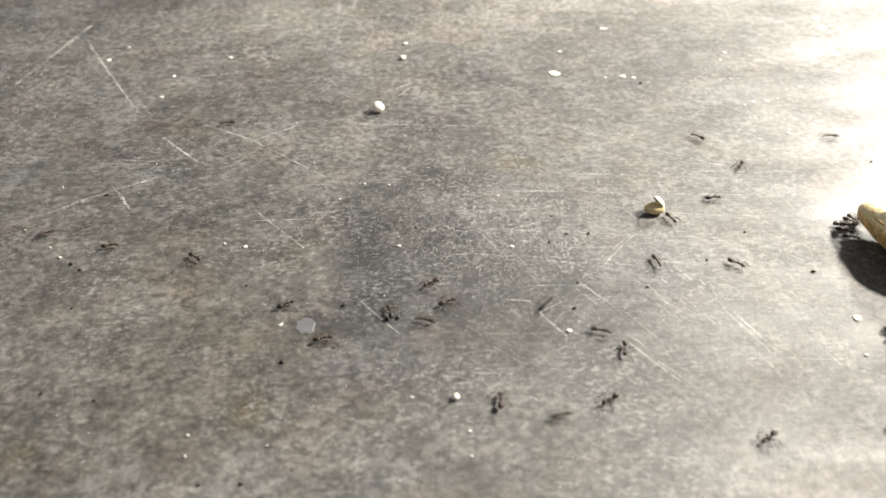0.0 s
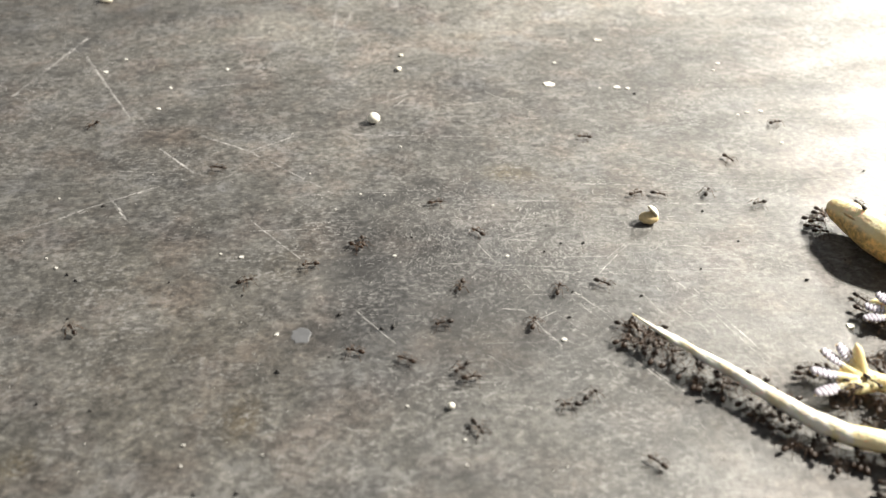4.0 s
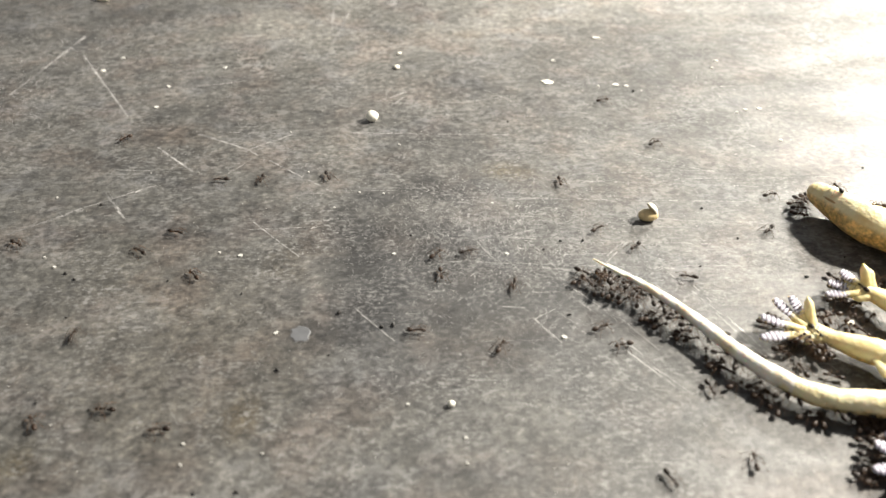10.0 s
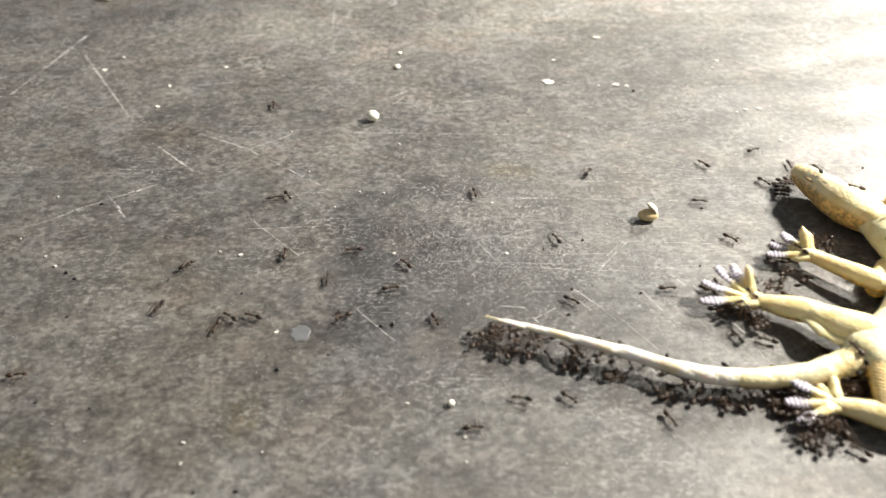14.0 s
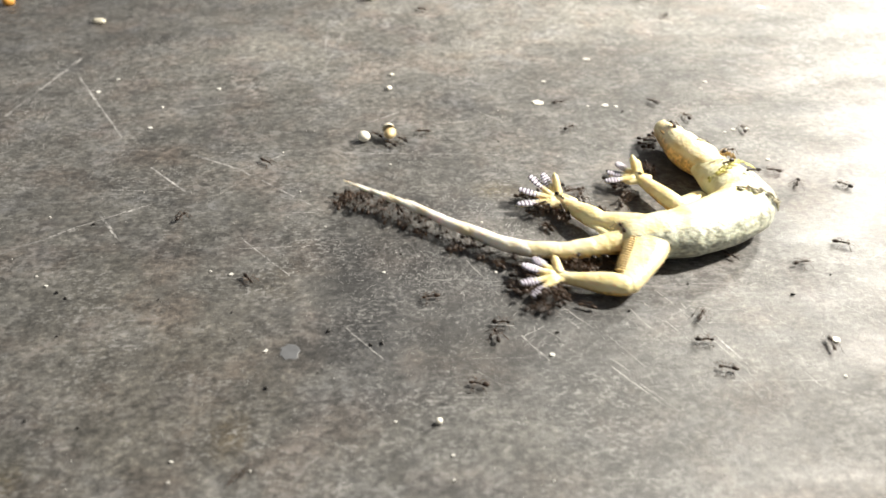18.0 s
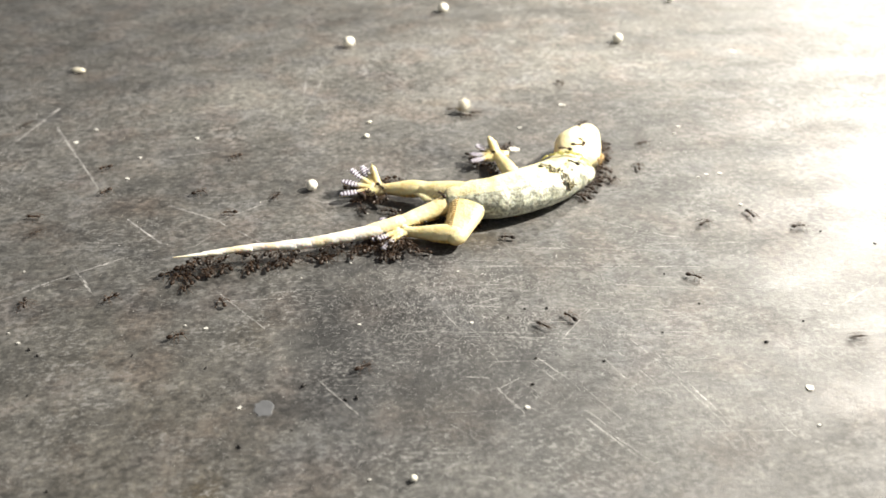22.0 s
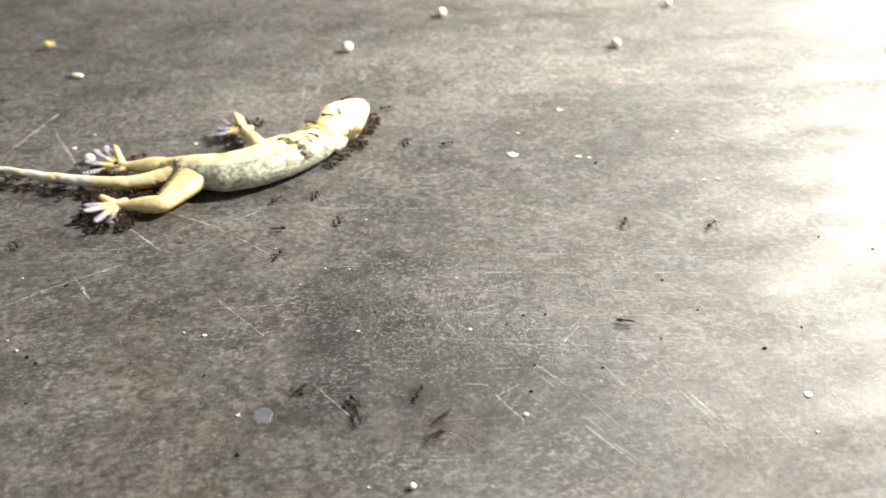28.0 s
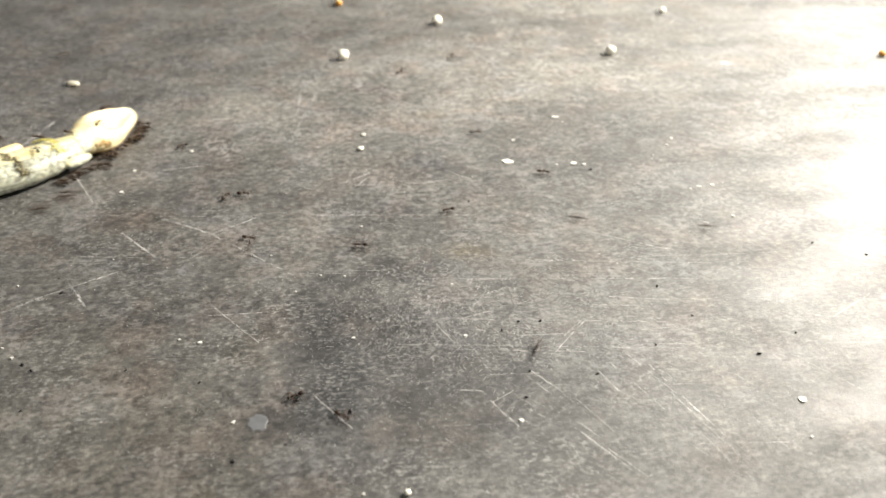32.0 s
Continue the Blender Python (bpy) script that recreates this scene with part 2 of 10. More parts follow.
# stains, rubbed places and painted light and shade on the sheet: middle, half sizes, turn, tint, amount
STAINS_AND_LIGHT = [
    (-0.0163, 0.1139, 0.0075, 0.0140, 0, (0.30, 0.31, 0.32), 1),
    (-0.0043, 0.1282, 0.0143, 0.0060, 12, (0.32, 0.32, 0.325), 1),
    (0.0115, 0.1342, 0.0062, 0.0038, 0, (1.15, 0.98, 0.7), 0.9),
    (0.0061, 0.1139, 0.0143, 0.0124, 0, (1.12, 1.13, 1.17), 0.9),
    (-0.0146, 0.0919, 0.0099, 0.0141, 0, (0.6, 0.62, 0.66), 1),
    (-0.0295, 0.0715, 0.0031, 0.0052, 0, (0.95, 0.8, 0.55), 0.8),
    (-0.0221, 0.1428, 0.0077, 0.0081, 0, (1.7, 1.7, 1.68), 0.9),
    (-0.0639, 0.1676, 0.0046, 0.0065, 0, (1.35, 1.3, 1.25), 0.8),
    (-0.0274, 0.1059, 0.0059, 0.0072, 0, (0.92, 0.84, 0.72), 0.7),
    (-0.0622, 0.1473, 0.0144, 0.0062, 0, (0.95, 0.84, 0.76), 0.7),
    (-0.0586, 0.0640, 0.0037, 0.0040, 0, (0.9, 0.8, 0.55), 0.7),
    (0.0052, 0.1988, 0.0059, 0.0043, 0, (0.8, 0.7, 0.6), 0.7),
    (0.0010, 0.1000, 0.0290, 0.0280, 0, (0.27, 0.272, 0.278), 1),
    # weaker light on the near floor painted in; left pair brownish like the stains
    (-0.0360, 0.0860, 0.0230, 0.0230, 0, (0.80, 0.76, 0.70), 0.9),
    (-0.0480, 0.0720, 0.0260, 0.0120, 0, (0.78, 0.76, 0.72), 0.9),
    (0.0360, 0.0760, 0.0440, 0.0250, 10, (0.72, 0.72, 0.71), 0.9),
    # brighter far floor: light painted into the colour as broad pale ovals
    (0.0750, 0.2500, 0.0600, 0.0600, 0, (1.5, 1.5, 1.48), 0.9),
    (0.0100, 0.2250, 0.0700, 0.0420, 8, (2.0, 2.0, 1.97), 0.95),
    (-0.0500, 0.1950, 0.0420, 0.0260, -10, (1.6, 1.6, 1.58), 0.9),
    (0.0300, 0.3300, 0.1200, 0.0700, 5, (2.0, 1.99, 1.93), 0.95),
    # stains and rubbed places of the sheet itself
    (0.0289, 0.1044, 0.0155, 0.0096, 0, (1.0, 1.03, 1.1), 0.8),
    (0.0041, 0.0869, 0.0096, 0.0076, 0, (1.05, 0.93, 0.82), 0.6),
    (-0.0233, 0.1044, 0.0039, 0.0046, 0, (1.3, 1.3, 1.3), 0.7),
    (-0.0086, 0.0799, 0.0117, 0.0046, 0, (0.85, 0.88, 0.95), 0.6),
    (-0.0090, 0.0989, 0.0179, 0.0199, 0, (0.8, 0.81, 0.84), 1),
    # two broad ovals, a little darker than the sheet
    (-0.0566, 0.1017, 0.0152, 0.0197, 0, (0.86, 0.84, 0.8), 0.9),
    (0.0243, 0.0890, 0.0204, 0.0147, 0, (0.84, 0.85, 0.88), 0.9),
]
MAT_FLOOR = floor_material()
MAT_SCRATCH = plain("bright_scratch", (0.235, 0.23, 0.222), 0.55, 700, 0.6, 0.2)
MAT_SCUFF = plain("rubbed_scuff", (0.185, 0.182, 0.176), 0.6, 900, 0.5, 0.3)
MAT_DUST = plain("pale_dust", (0.56, 0.55, 0.51), 0.7, 1500, 0.3, 0.3)
MAT_CRUMB = plain("white_crumb", (0.80, 0.77, 0.66), 0.6, 900, 0.16, 0.4)
MAT_YELLOW = plain("yellow_crumb", (0.64, 0.60, 0.22), 0.55, 900, 0.25, 0.4)
MAT_ORANGE = plain("orange_crumb", (0.60, 0.30, 0.06), 0.5, 900, 0.25, 0.4)
MAT_HULL = plain("seed_hull", (0.74, 0.69, 0.55), 0.55, 1200, 0.25, 0.4)
MAT_KERNEL = plain("seed_kernel", (0.60, 0.47, 0.25), 0.35, 1200, 0.2, 0.2)
MAT_GRIT = plain("dark_grit", (0.020, 0.018, 0.016), 0.6, 1500, 0.3, 0.3)
MAT_FLAKE = plain("grey_flake", (0.105, 0.108, 0.114), 0.5, 600, 0.12, 0.2)
MAT_ANT = plain("dark_brown_shell", (0.021, 0.0135, 0.009), 0.38, 3000, 0.35, 0.1)
MAT_ANT_RED = plain("red_brown_shell", (0.036, 0.021, 0.0125), 0.45, 3000, 0.35, 0.1)
MAT_ANT_LEG = plain("brown_leg", (0.074, 0.042, 0.023), 0.5, 3000, 0.3, 0.1)
for shell in (MAT_ANT, MAT_ANT_RED, MAT_ANT_LEG):
    shell.node_tree.nodes["Principled BSDF"].inputs["Specular IOR Level"].default_value = 0.28
SKIN_BODY = scaly_skin("belly_skin", (0.77, 0.76, 0.56), (0.42, 0.43, 0.34), 1.4, 0.95, rest=True)
# orange-brown lower sides from here on: shade painted into the skin colour
SKIN_HEAD = scaly_skin("throat_skin", (0.80, 0.73, 0.50), (0.64, 0.42, 0.15), 1.15, 0.9, 0.0, 900.0)
SKIN_LIMB = scaly_skin("limb_skin", (0.81, 0.73, 0.45), (0.58, 0.36, 0.08), 0.8, 0.9, 150.0, 900.0)
SKIN_TAIL = scaly_skin("tail_skin", (0.84, 0.82, 0.78), (0.54, 0.40, 0.24), 1.5, 0.55, 150.0, 900.0, True)
SKIN_TAIL_BASE = scaly_skin("tail_base_skin", (0.82, 0.75, 0.51), (0.56, 0.37, 0.13), 1.1, 0.85, 150.0, 900.0, True)
MAT_PAD = plain("toe_pad", (0.66, 0.64, 0.72), 0.5, 2500, 0.1, 0.2)
MAT_PAD_GAP = plain("toe_pad_gap", (0.13, 0.11, 0.15), 0.6, 2500, 0.2, 0.2)
MAT_EYE = plain("sunken_eye", (0.03, 0.02, 0.012), 0.2, 2500, 0.2, 0.1)
MAT_MOUTH = plain("mouth_edge", (0.42, 0.27, 0.10), 0.45, 2500, 0.25, 0.2)
MAT_SLIT = plain("dark_torn_slit", (0.14, 0.12, 0.06), 0.5, 1500, 0.5, 0.4)
MAT_COLLAR = plain("yellow_green_skin_fold", (0.50, 0.46, 0.12), 0.45, 1500, 0.4, 0.4)
MAT_PORE = plain("tan_pore_row", (0.68, 0.52, 0.25), 0.45, 1500, 0.3, 0.3)
MAT_RAW = plain("gnawed_skin", (0.30, 0.20, 0.08), 0.45, 1500, 0.55, 0.5)


# ---- building helpers ----
def mesh_of(bm, name, mat, smooth=True):
    me = bpy.data.meshes.new(name)
    bm.normal_update()
    bm.to_mesh(me)
    bm.free()
    for m in mat if isinstance(mat, (list, tuple)) else [mat]:
        me.materials.append(m)
    for p in me.polygons:
        p.use_smooth = smooth
    return me


def remember(ob, shift):
    """Keep each skin point's place along the whole animal, so that the skin's pattern runs on from piece to piece."""
    me = ob.data
    at = me.attributes.new("rest", "FLOAT_VECTOR", "POINT")
    for i, v in enumerate(me.vertices):
        at.data[i].vector = (v.co.x + shift, v.co.y, v.co.z)


def part(name, bm, mat, parent, label="", smooth=True):
    ob = new(name, mesh_of(bm, name, mat, smooth) if isinstance(bm, bmesh.types.BMesh) else bm)
    ob.parent = parent
    return tagged(ob, label)


def tube(bm, rings, sides=14, mat=0):
    """A closed skin over oval rings: (centre, along, half width, half height)."""
    loops = []
    for c, along, w, h in rings:
        along = Vector(along).normalized()
        side = Vector((0, 0, 1)).cross(along)
        side = side.normalized() if side.length > 1e-6 else Vector((0, 1, 0))
        up = along.cross(side)
        loops.append([bm.verts.new(Vector(c) + side * (w * math.cos(a)) + up * (h * math.sin(a)))
                      for a in (2 * math.pi * i / sides for i in range(sides))])
    for a, b in zip(loops, loops[1:]):
        for i in range(sides):
            f = bm.faces.new((a[i], a[(i + 1) % sides], b[(i + 1) % sides], b[i]))
            f.material_index = mat
    bm.faces.new(loops[0][::-1]).material_index = mat
    bm.faces.new(loops[-1]).material_index = mat
    return bm


def capsule(length, radii, flat=1.0, sides=14, over=0.5, lift=0.0):
    """A limb piece along x, its middle at the origin, with round ends; radii from -x to +x."""
    bm = bmesh.new()
    rings = []
    n = len(radii) - 1
    r0, r1 = radii[0], radii[-1]
    for a in (80, 55, 28):
        s = math.sin(radians(a))
        c = math.cos(radians(a))
        rings.append(((-length / 2 - r0 * over * s, 0, lift), (1, 0, 0), r0 * c, r0 * c * flat))
    for i, r in enumerate(radii):
        rings.append(((-length / 2 + length * i / n, 0, lift), (1, 0, 0), r, r * flat))
    for a in (28, 55, 80):
        s = math.sin(radians(a))
        c = math.cos(radians(a))
        rings.append(((length / 2 + r1 * over * s, 0, lift), (1, 0, 0), r1 * c, r1 * c * flat))
    return tube(bm, rings, sides)


def lump(rng, rx, ry, rz, rough=0.18, sub=2, mat=0):
    """A small uneven grain whose lowest point is at z = 0."""
    bm = bmesh.new()
    bmesh.ops.create_icosphere(bm, subdivisions=sub, radius=1)
    off = Vector((rng.uniform(0, 50), rng.uniform(0, 50), rng.uniform(0, 50)))
    for v in bm.verts:
        k = 1 + rough * noise.noise(v.co * 1.3 + off) + rough * 0.5 * noise.noise(v.co * 3.1 + off)
        v.co = Vector((v.co.x * rx, v.co.y * ry, v.co.z * rz)) * k
    low = min(v.co.z for v in bm.verts)
    for v in bm.verts:
        v.co.z -= low
    return bm


def chip(rng, rx, ry, thick, corners=9):
    """A thin ragged flake lying at z = 0."""
    bm = bmesh.new()
    top, bottom = [], []
    for i in range(corners):
        a = 2 * math.pi * i / corners
        k = rng.uniform(0.72, 1.12)
        x, y = rx * k * math.cos(a), ry * k * math.sin(a)
        top.append(bm.verts.new((x * 0.93, y * 0.93, thick)))
        bottom.append(bm.verts.new((x, y, 0)))
    bm.faces.new(top)
    bm.faces.new(bottom[::-1])
    for i in range(corners):
        j = (i + 1) % corners
        bm.faces.new((bottom[i], bottom[j], top[j], top[i]))
    return bm


# ---- the sheet ----
def box(bm, x0, x1, y0, y1, z0, z1):
    vs = [bm.verts.new((x, y, z)) for z in (z0, z1) for x, y in ((x0, y0), (x1, y0), (x1, y1), (x0, y1))]
    for f in ((3, 2, 1, 0), (4, 5, 6, 7), (0, 1, 5, 4), (1, 2, 6, 5), (2, 3, 7, 6), (3, 0, 4, 7)):
        bm.faces.new([vs[i] for i in f])
    return bm


def structure(name, bm, mat, label, smooth=False):
    ob = new(name, mesh_of(bm, name, mat, smooth))
    return tagged(ob, label, name.split("_")[0], kind="structure")


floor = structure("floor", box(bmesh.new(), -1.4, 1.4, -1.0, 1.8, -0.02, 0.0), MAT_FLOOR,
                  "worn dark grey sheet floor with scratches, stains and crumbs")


def strip(verts, faces, rng, x0, y0, x1, y1, w, breaks):
    """One scratch as a thin broken ridge of turned-up metal."""
    a, b = Vector((x0, y0, 0)), Vector((x1, y1, 0))
    d = b - a
    side = Vector((-d.y, d.x, 0)).normalized()
    n = max(3, int(d.length / 0.0016))
    for i in range(n):
        if rng.random() < breaks:
            continue
        p = a + d * (i / n) + side * rng.uniform(-0.3, 0.3) * w
        q = a + d * ((i + rng.uniform(0.7, 1.1)) / n) + side * rng.uniform(-0.3, 0.3) * w
        h = w * rng.uniform(0.45, 0.8)
        k = len(verts)
        verts += [tuple(p - side * h * 0.5), tuple(q - side * h * 0.5), tuple(q + side * h * 0.5), tuple(p + side * h * 0.5),
                  tuple(p + Vector((0, 0, 0.000012))), tuple(q + Vector((0, 0, 0.000012)))]
        faces += [(k, k + 1, k + 5, k + 4), (k + 2, k + 3, k + 4, k + 5), (k + 1, k + 2, k + 5), (k + 3, k, k + 4)]


def scratch_marks(rows, seed):
    """Long scratches, each a part of the floor: ends in millimetres and a width in tenths of a millimetre."""
    rng = random.Random(seed)
    for x0, y0, x1, y1, w in rows:
        verts, faces = [], []
        strip(verts, faces, rng, x0 / 1000, y0 / 1000, x1 / 1000, y1 / 1000, w * 0.000095, 0.05 if w > 2 else 0.25)
        if w > 4:
            for _ in range(4):
                o = rng.uniform(-0.0006, 0.0006)
                strip(verts, faces, rng, x0 / 1000 + o, y0 / 1000 + o, x1 / 1000 + o, y1 / 1000 - o, 0.00015, 0.45)
        me = bpy.data.meshes.new("scratch")
        me.from_pydata(verts, [], faces)
        me.materials.append(MAT_SCRATCH)
        ob = new("scratch", me)
        ob.parent = floor


def fine_scratches(count, centre, spread, turns, lengths, seed, name, mat):
    rng = random.Random(seed)
    verts, faces = [], []
    for _ in range(count):
        x = rng.gauss(centre[0], spread[0]) if spread[2] else rng.uniform(centre[0] - spread[0], centre[0] + spread[0])
        y = rng.gauss(centre[1], spread[1]) if spread[2] else rng.uniform(centre[1] - spread[1], centre[1] + spread[1])
        a = radians(rng.gauss(*rng.choice(turns)))
        ln = rng.uniform(*lengths) * rng.uniform(0.5, 1.0)
        strip(verts, faces, rng, x, y, x + ln * math.cos(a), y + ln * math.sin(a), rng.uniform(0.00006, 0.00017), 0.06)
    me = bpy.data.meshes.new(name)
    me.from_pydata(verts, [], faces)
    me.materials.append(mat)
    ob = new(name, me)
    ob.parent = floor
    return tagged(ob, "fine scratches rubbed into the sheet", kind="stuff")


scratch_marks([
    (-55, 149.7, -42.1, 142.3, 5),
    (-42.1, 142.3, -22.8, 126.9, 4),
    (-42.6, 141.9, -33.5, 148.5, 4),
    (-79.9, 113.6, -69, 121.8, 5),
    (-69, 121.8, -56.9, 129.8, 5),
    (-61.1, 143.2, -51.2, 133.8, 5),
    (-68.4, 134.9, -52.3, 133.8, 3),
    (-67.1, 127.3, -60.3, 118.4, 5),
    (-91.7, 187.1, -71.2, 156.3, 6),
    (-101.5, 166.3, -95.1, 198.9, 7),
    (-29.9, 193.7, -26.9, 218.6, 5),
    (-30.9, 200.6, -32.1, 217.8, 4),
    (4.5, 111.4, 7.9, 105.6, 3),
    (12.8, 91.9, 14.6, 89.3, 2),
    (14.6, 89.3, 16.9, 86.1, 3),
    (26, 85, 33, 76.4, 3),
    (13.1, 91.6, 18.2, 95.2, 2),
    (24.9, 103.3, 31.1, 111.2, 3),
    (-13.6, 160.3, -9.3, 167, 4),
    (-36.3, 117.3, -26.6, 107.2, 3),
], 31)
scratch_marks([
    (9.6, 112.9, 16.7, 115.7, 3),
    (-7.5, 125.4, 32.4, 124.4, 2),
    (7.7, 104.4, 30.2, 103.2, 2),
    (-15.6, 93.9, -8.9, 86.6, 3),
    (18.9, 97.9, 23.6, 91.9, 2),
    (8, 94.5, 11.7, 94.2, 3),
    (0.4, 162.1, 13.5, 165.3, 3),
    (-21.5, 149.2, 12.4, 148.2, 4),
    (24.4, 147.3, 51.1, 134.2, 2),
    (-104.1, 186.1, -112.3, 192.1, 4),
    (-59.3, 170.4, -47.9, 173.3, 4),
    (-38.4, 141.7, -46.4, 130.2, 1),
    (12.7, 91.9, 15.8, 87, 1),
    (26.3, 86.7, 28.8, 83.7, 3),
    (29.6, 81.4, 34.3, 76, 3),
    (26.9, 107.4, 31.2, 111.9, 3),
    (77.1, 111.3, 87.2, 118.2, 3),
    (19.9, 98.9, 24.7, 93.5, 3),
    (53, 97.9, 57.7, 92.4, 2),
    (63.6, 103.2, 74.1, 91.9, 2),
], 32)
scratch_marks([
    (37.2, 118.4, 54.7, 116.2, 2),
    (-18.3, 161.6, -9.5, 168, 4),
    (8, 168.9, 21.7, 156.5, 2),
    (60, 145.6, 64.2, 143.2, 6),
    (-54.7, 149.8, -33.1, 148.6, 2),
    (33.9, 99.9, 40.2, 89.2, 2),
    (36.9, 102.6, 46.6, 86.6, 2),
    (40.1, 99.7, 48.1, 83.1, 2),
    (42.1, 92.9, 49.7, 77.6, 2),
    (30.5, 100, 33.9, 93.2, 2),
    (44.2, 84.4, 47.4, 78.2, 2),
    (25.6, 93.4, 31.2, 84.8, 2),
    (7.6, 124.7, 55.9, 123.6, 2),
    (-3.9, 106.1, 50.8, 103.4, 2),
    (10.2, 112.6, 45.9, 110.7, 2),
    (19.2, 131, 59.7, 128.7, 2),
    (-9.8, 123.5, 7.6, 123.4, 2),
    (52.7, 88.8, 56.7, 80.6, 2),
], 33)
fine_scratches(700, (0.0, 0.26), (0.30, 0.21, 0), [(0, 6), (0, 6), (-2, 12), (-48, 8), (40, 40)], (0.002, 0.009), 41, "fine_scratches", MAT_SCUFF)
fine_scratches(3600, (0.014, 0.106), (0.030, 0.022, 1), [(0, 60), (-48, 20), (40, 40), (90, 60)], (0.0003, 0.0009), 42, "fine_scratches", MAT_SCUFF)
fine_scratches(3200, (0.0096, 0.1139), (0.012, 0.0076, 1), [(20, 50), (-30, 50), (80, 40)], (0.0003, 0.0010), 43, "fine_scratches", MAT_SCUFF)
fine_scratches(150, (0.0409, 0.0917), (0.016, 0.013, 1), [(-48, 8)], (0.0012, 0.006), 44, "fine_scratches", MAT_SCUFF)
fine_scratches(500, (0.01, 0.20), (0.20, 0.14, 0), [(0, 3)], (0.003, 0.012), 45, "fine_scratches", MAT_SCUFF)
fine_scratches(1600, (0.0125, 0.1165), (0.0125, 0.0080, 1), [(20, 50), (-40, 50), (80, 40)], (0.0004, 0.0014), 48, "fine_scratches", MAT_SCRATCH)
fine_scratches(60, (0.025, 0.125), (0.03, 0.02, 1), [(0, 2)], (0.006, 0.020), 47, "fine_scratches", MAT_SCRATCH)
fine_scratches(500, (-0.0956, 0.1768), (0.009, 0.014, 1), [(20, 60), (-50, 40)], (0.001, 0.005), 46, "fine_scratches", MAT_SCRATCH)



# ---- crumbs, seeds and grit that stay where they lie ----
def crumb(x, y, rx, ry, rz, mat, label, seed, rough=0.2):
    rng = random.Random(seed)
    ob = new("crumb", mesh_of(lump(rng, rx, ry, rz, rough), "crumb", mat))
    ob.matrix_basis = pose(x, y, 0, 0, 0, rng.uniform(0, 180))
    return tagged(ob, label, "crumb", "crumbs on the sheet")


def flake(x, y, rx, ry, mat, label, seed, thick=0.00025, corners=9):
    rng = random.Random(seed)
    ob = new("flake", mesh_of(chip(rng, rx, ry, thick, corners), "flake", mat, False))
    ob.matrix_basis = pose(x, y, 0.0, 0, 0, 0)
    return tagged(ob, label, "flake", "flakes on the sheet")


crumb(0.0088, 0.2734, 0.00195, 0.00175, 0.00156, MAT_CRUMB, 'small white crumb on the dark sheet', 1)
crumb(-0.0214, 0.2411, 0.00193, 0.00174, 0.00155, MAT_CRUMB, 'small white crumb on the dark sheet', 2)
crumb(0.0630, 0.2429, 0.00178, 0.00160, 0.00142, MAT_CRUMB, 'small white crumb on the dark sheet', 3)
crumb(0.0897, 0.2824, 0.00141, 0.00127, 0.00113, MAT_CRUMB, 'small white crumb on the dark sheet', 4)
crumb(-0.0986, 0.2229, 0.00230, 0.00115, 0.00073, MAT_HULL, 'pale tan seed husk on the dark sheet', 5)
crumb(-0.1306, 0.2374, 0.00190, 0.00171, 0.00152, MAT_ORANGE, 'orange crumb on the dark sheet', 6)
crumb(0.1485, 0.2390, 0.00125, 0.00112, 0.00100, MAT_ORANGE, 'orange crumb on the dark sheet', 7)
crumb(-0.0269, 0.2951, 0.00146, 0.00131, 0.00117, MAT_ORANGE, 'orange crumb on the dark sheet', 8)
crumb(-0.0273, 0.2966, 0.00125, 0.00113, 0.00100, MAT_CRUMB, 'small white crumb on the dark sheet', 9)
crumb(-0.0004, 0.0740, 0.00056, 0.00051, 0.00045, MAT_CRUMB, 'tiny pale crumb beside a scratch', 10)
crumb(-0.0127, 0.1798, 0.00097, 0.00077, 0.00039, MAT_CRUMB, 'small white crumb on the dark sheet', 11)
crumb(-0.0124, 0.1877, 0.00064, 0.00051, 0.00026, MAT_CRUMB, 'small white crumb on the dark sheet', 12)
flake(0.0968, 0.2339, 0.00139, 0.00111, MAT_DUST, 'flat white flake on the sheet', 13, 0.00025)
flake(0.0627, 0.0905, 0.00079, 0.00063, MAT_CRUMB, 'flat white flake on the sheet', 14, 0.00025)
flake(0.0233, 0.1723, 0.00139, 0.00111, MAT_CRUMB, 'flat white flake on the sheet', 15, 0.00025)
flake(-0.0238, 0.0884, 0.00185, 0.00185, MAT_FLAKE, 'thin light grey flake lying flat', 16, 0.00005, 17)
flake(-0.0368, 0.1075, 0.00043, 0.00035, MAT_DUST, 'tiny white speck on the sheet', 17, 0.0002)
flake(-0.0406, 0.1084, 0.00024, 0.00019, MAT_DUST, 'tiny white speck on the sheet', 18, 0.0002)
flake(-0.0101, 0.1079, 0.00036, 0.00028, MAT_DUST, 'tiny white speck on the sheet', 19, 0.0002)
flake(0.0096, 0.1079, 0.00036, 0.00028, MAT_DUST, 'tiny white speck on the sheet', 20, 0.0002)
flake(0.0015, 0.0683, 0.00028, 0.00022, MAT_DUST, 'tiny white speck on the sheet', 21, 0.0002)
flake(0.0016, 0.0642, 0.00024, 0.00019, MAT_DUST, 'tiny white speck on the sheet', 22, 0.0002)
flake(-0.0707, 0.1071, 0.00024, 0.00019, MAT_DUST, 'tiny white speck on the sheet', 23, 0.0002)
flake(-0.0680, 0.1045, 0.00031, 0.00025, MAT_DUST, 'tiny white speck on the sheet', 24, 0.0002)
flake(-0.0547, 0.1801, 0.00055, 0.00044, MAT_DUST, 'tiny white speck on the sheet', 25, 0.0002)
flake(0.0259, 0.1838, 0.00056, 0.00045, MAT_DUST, 'tiny white speck on the sheet', 26, 0.0002)
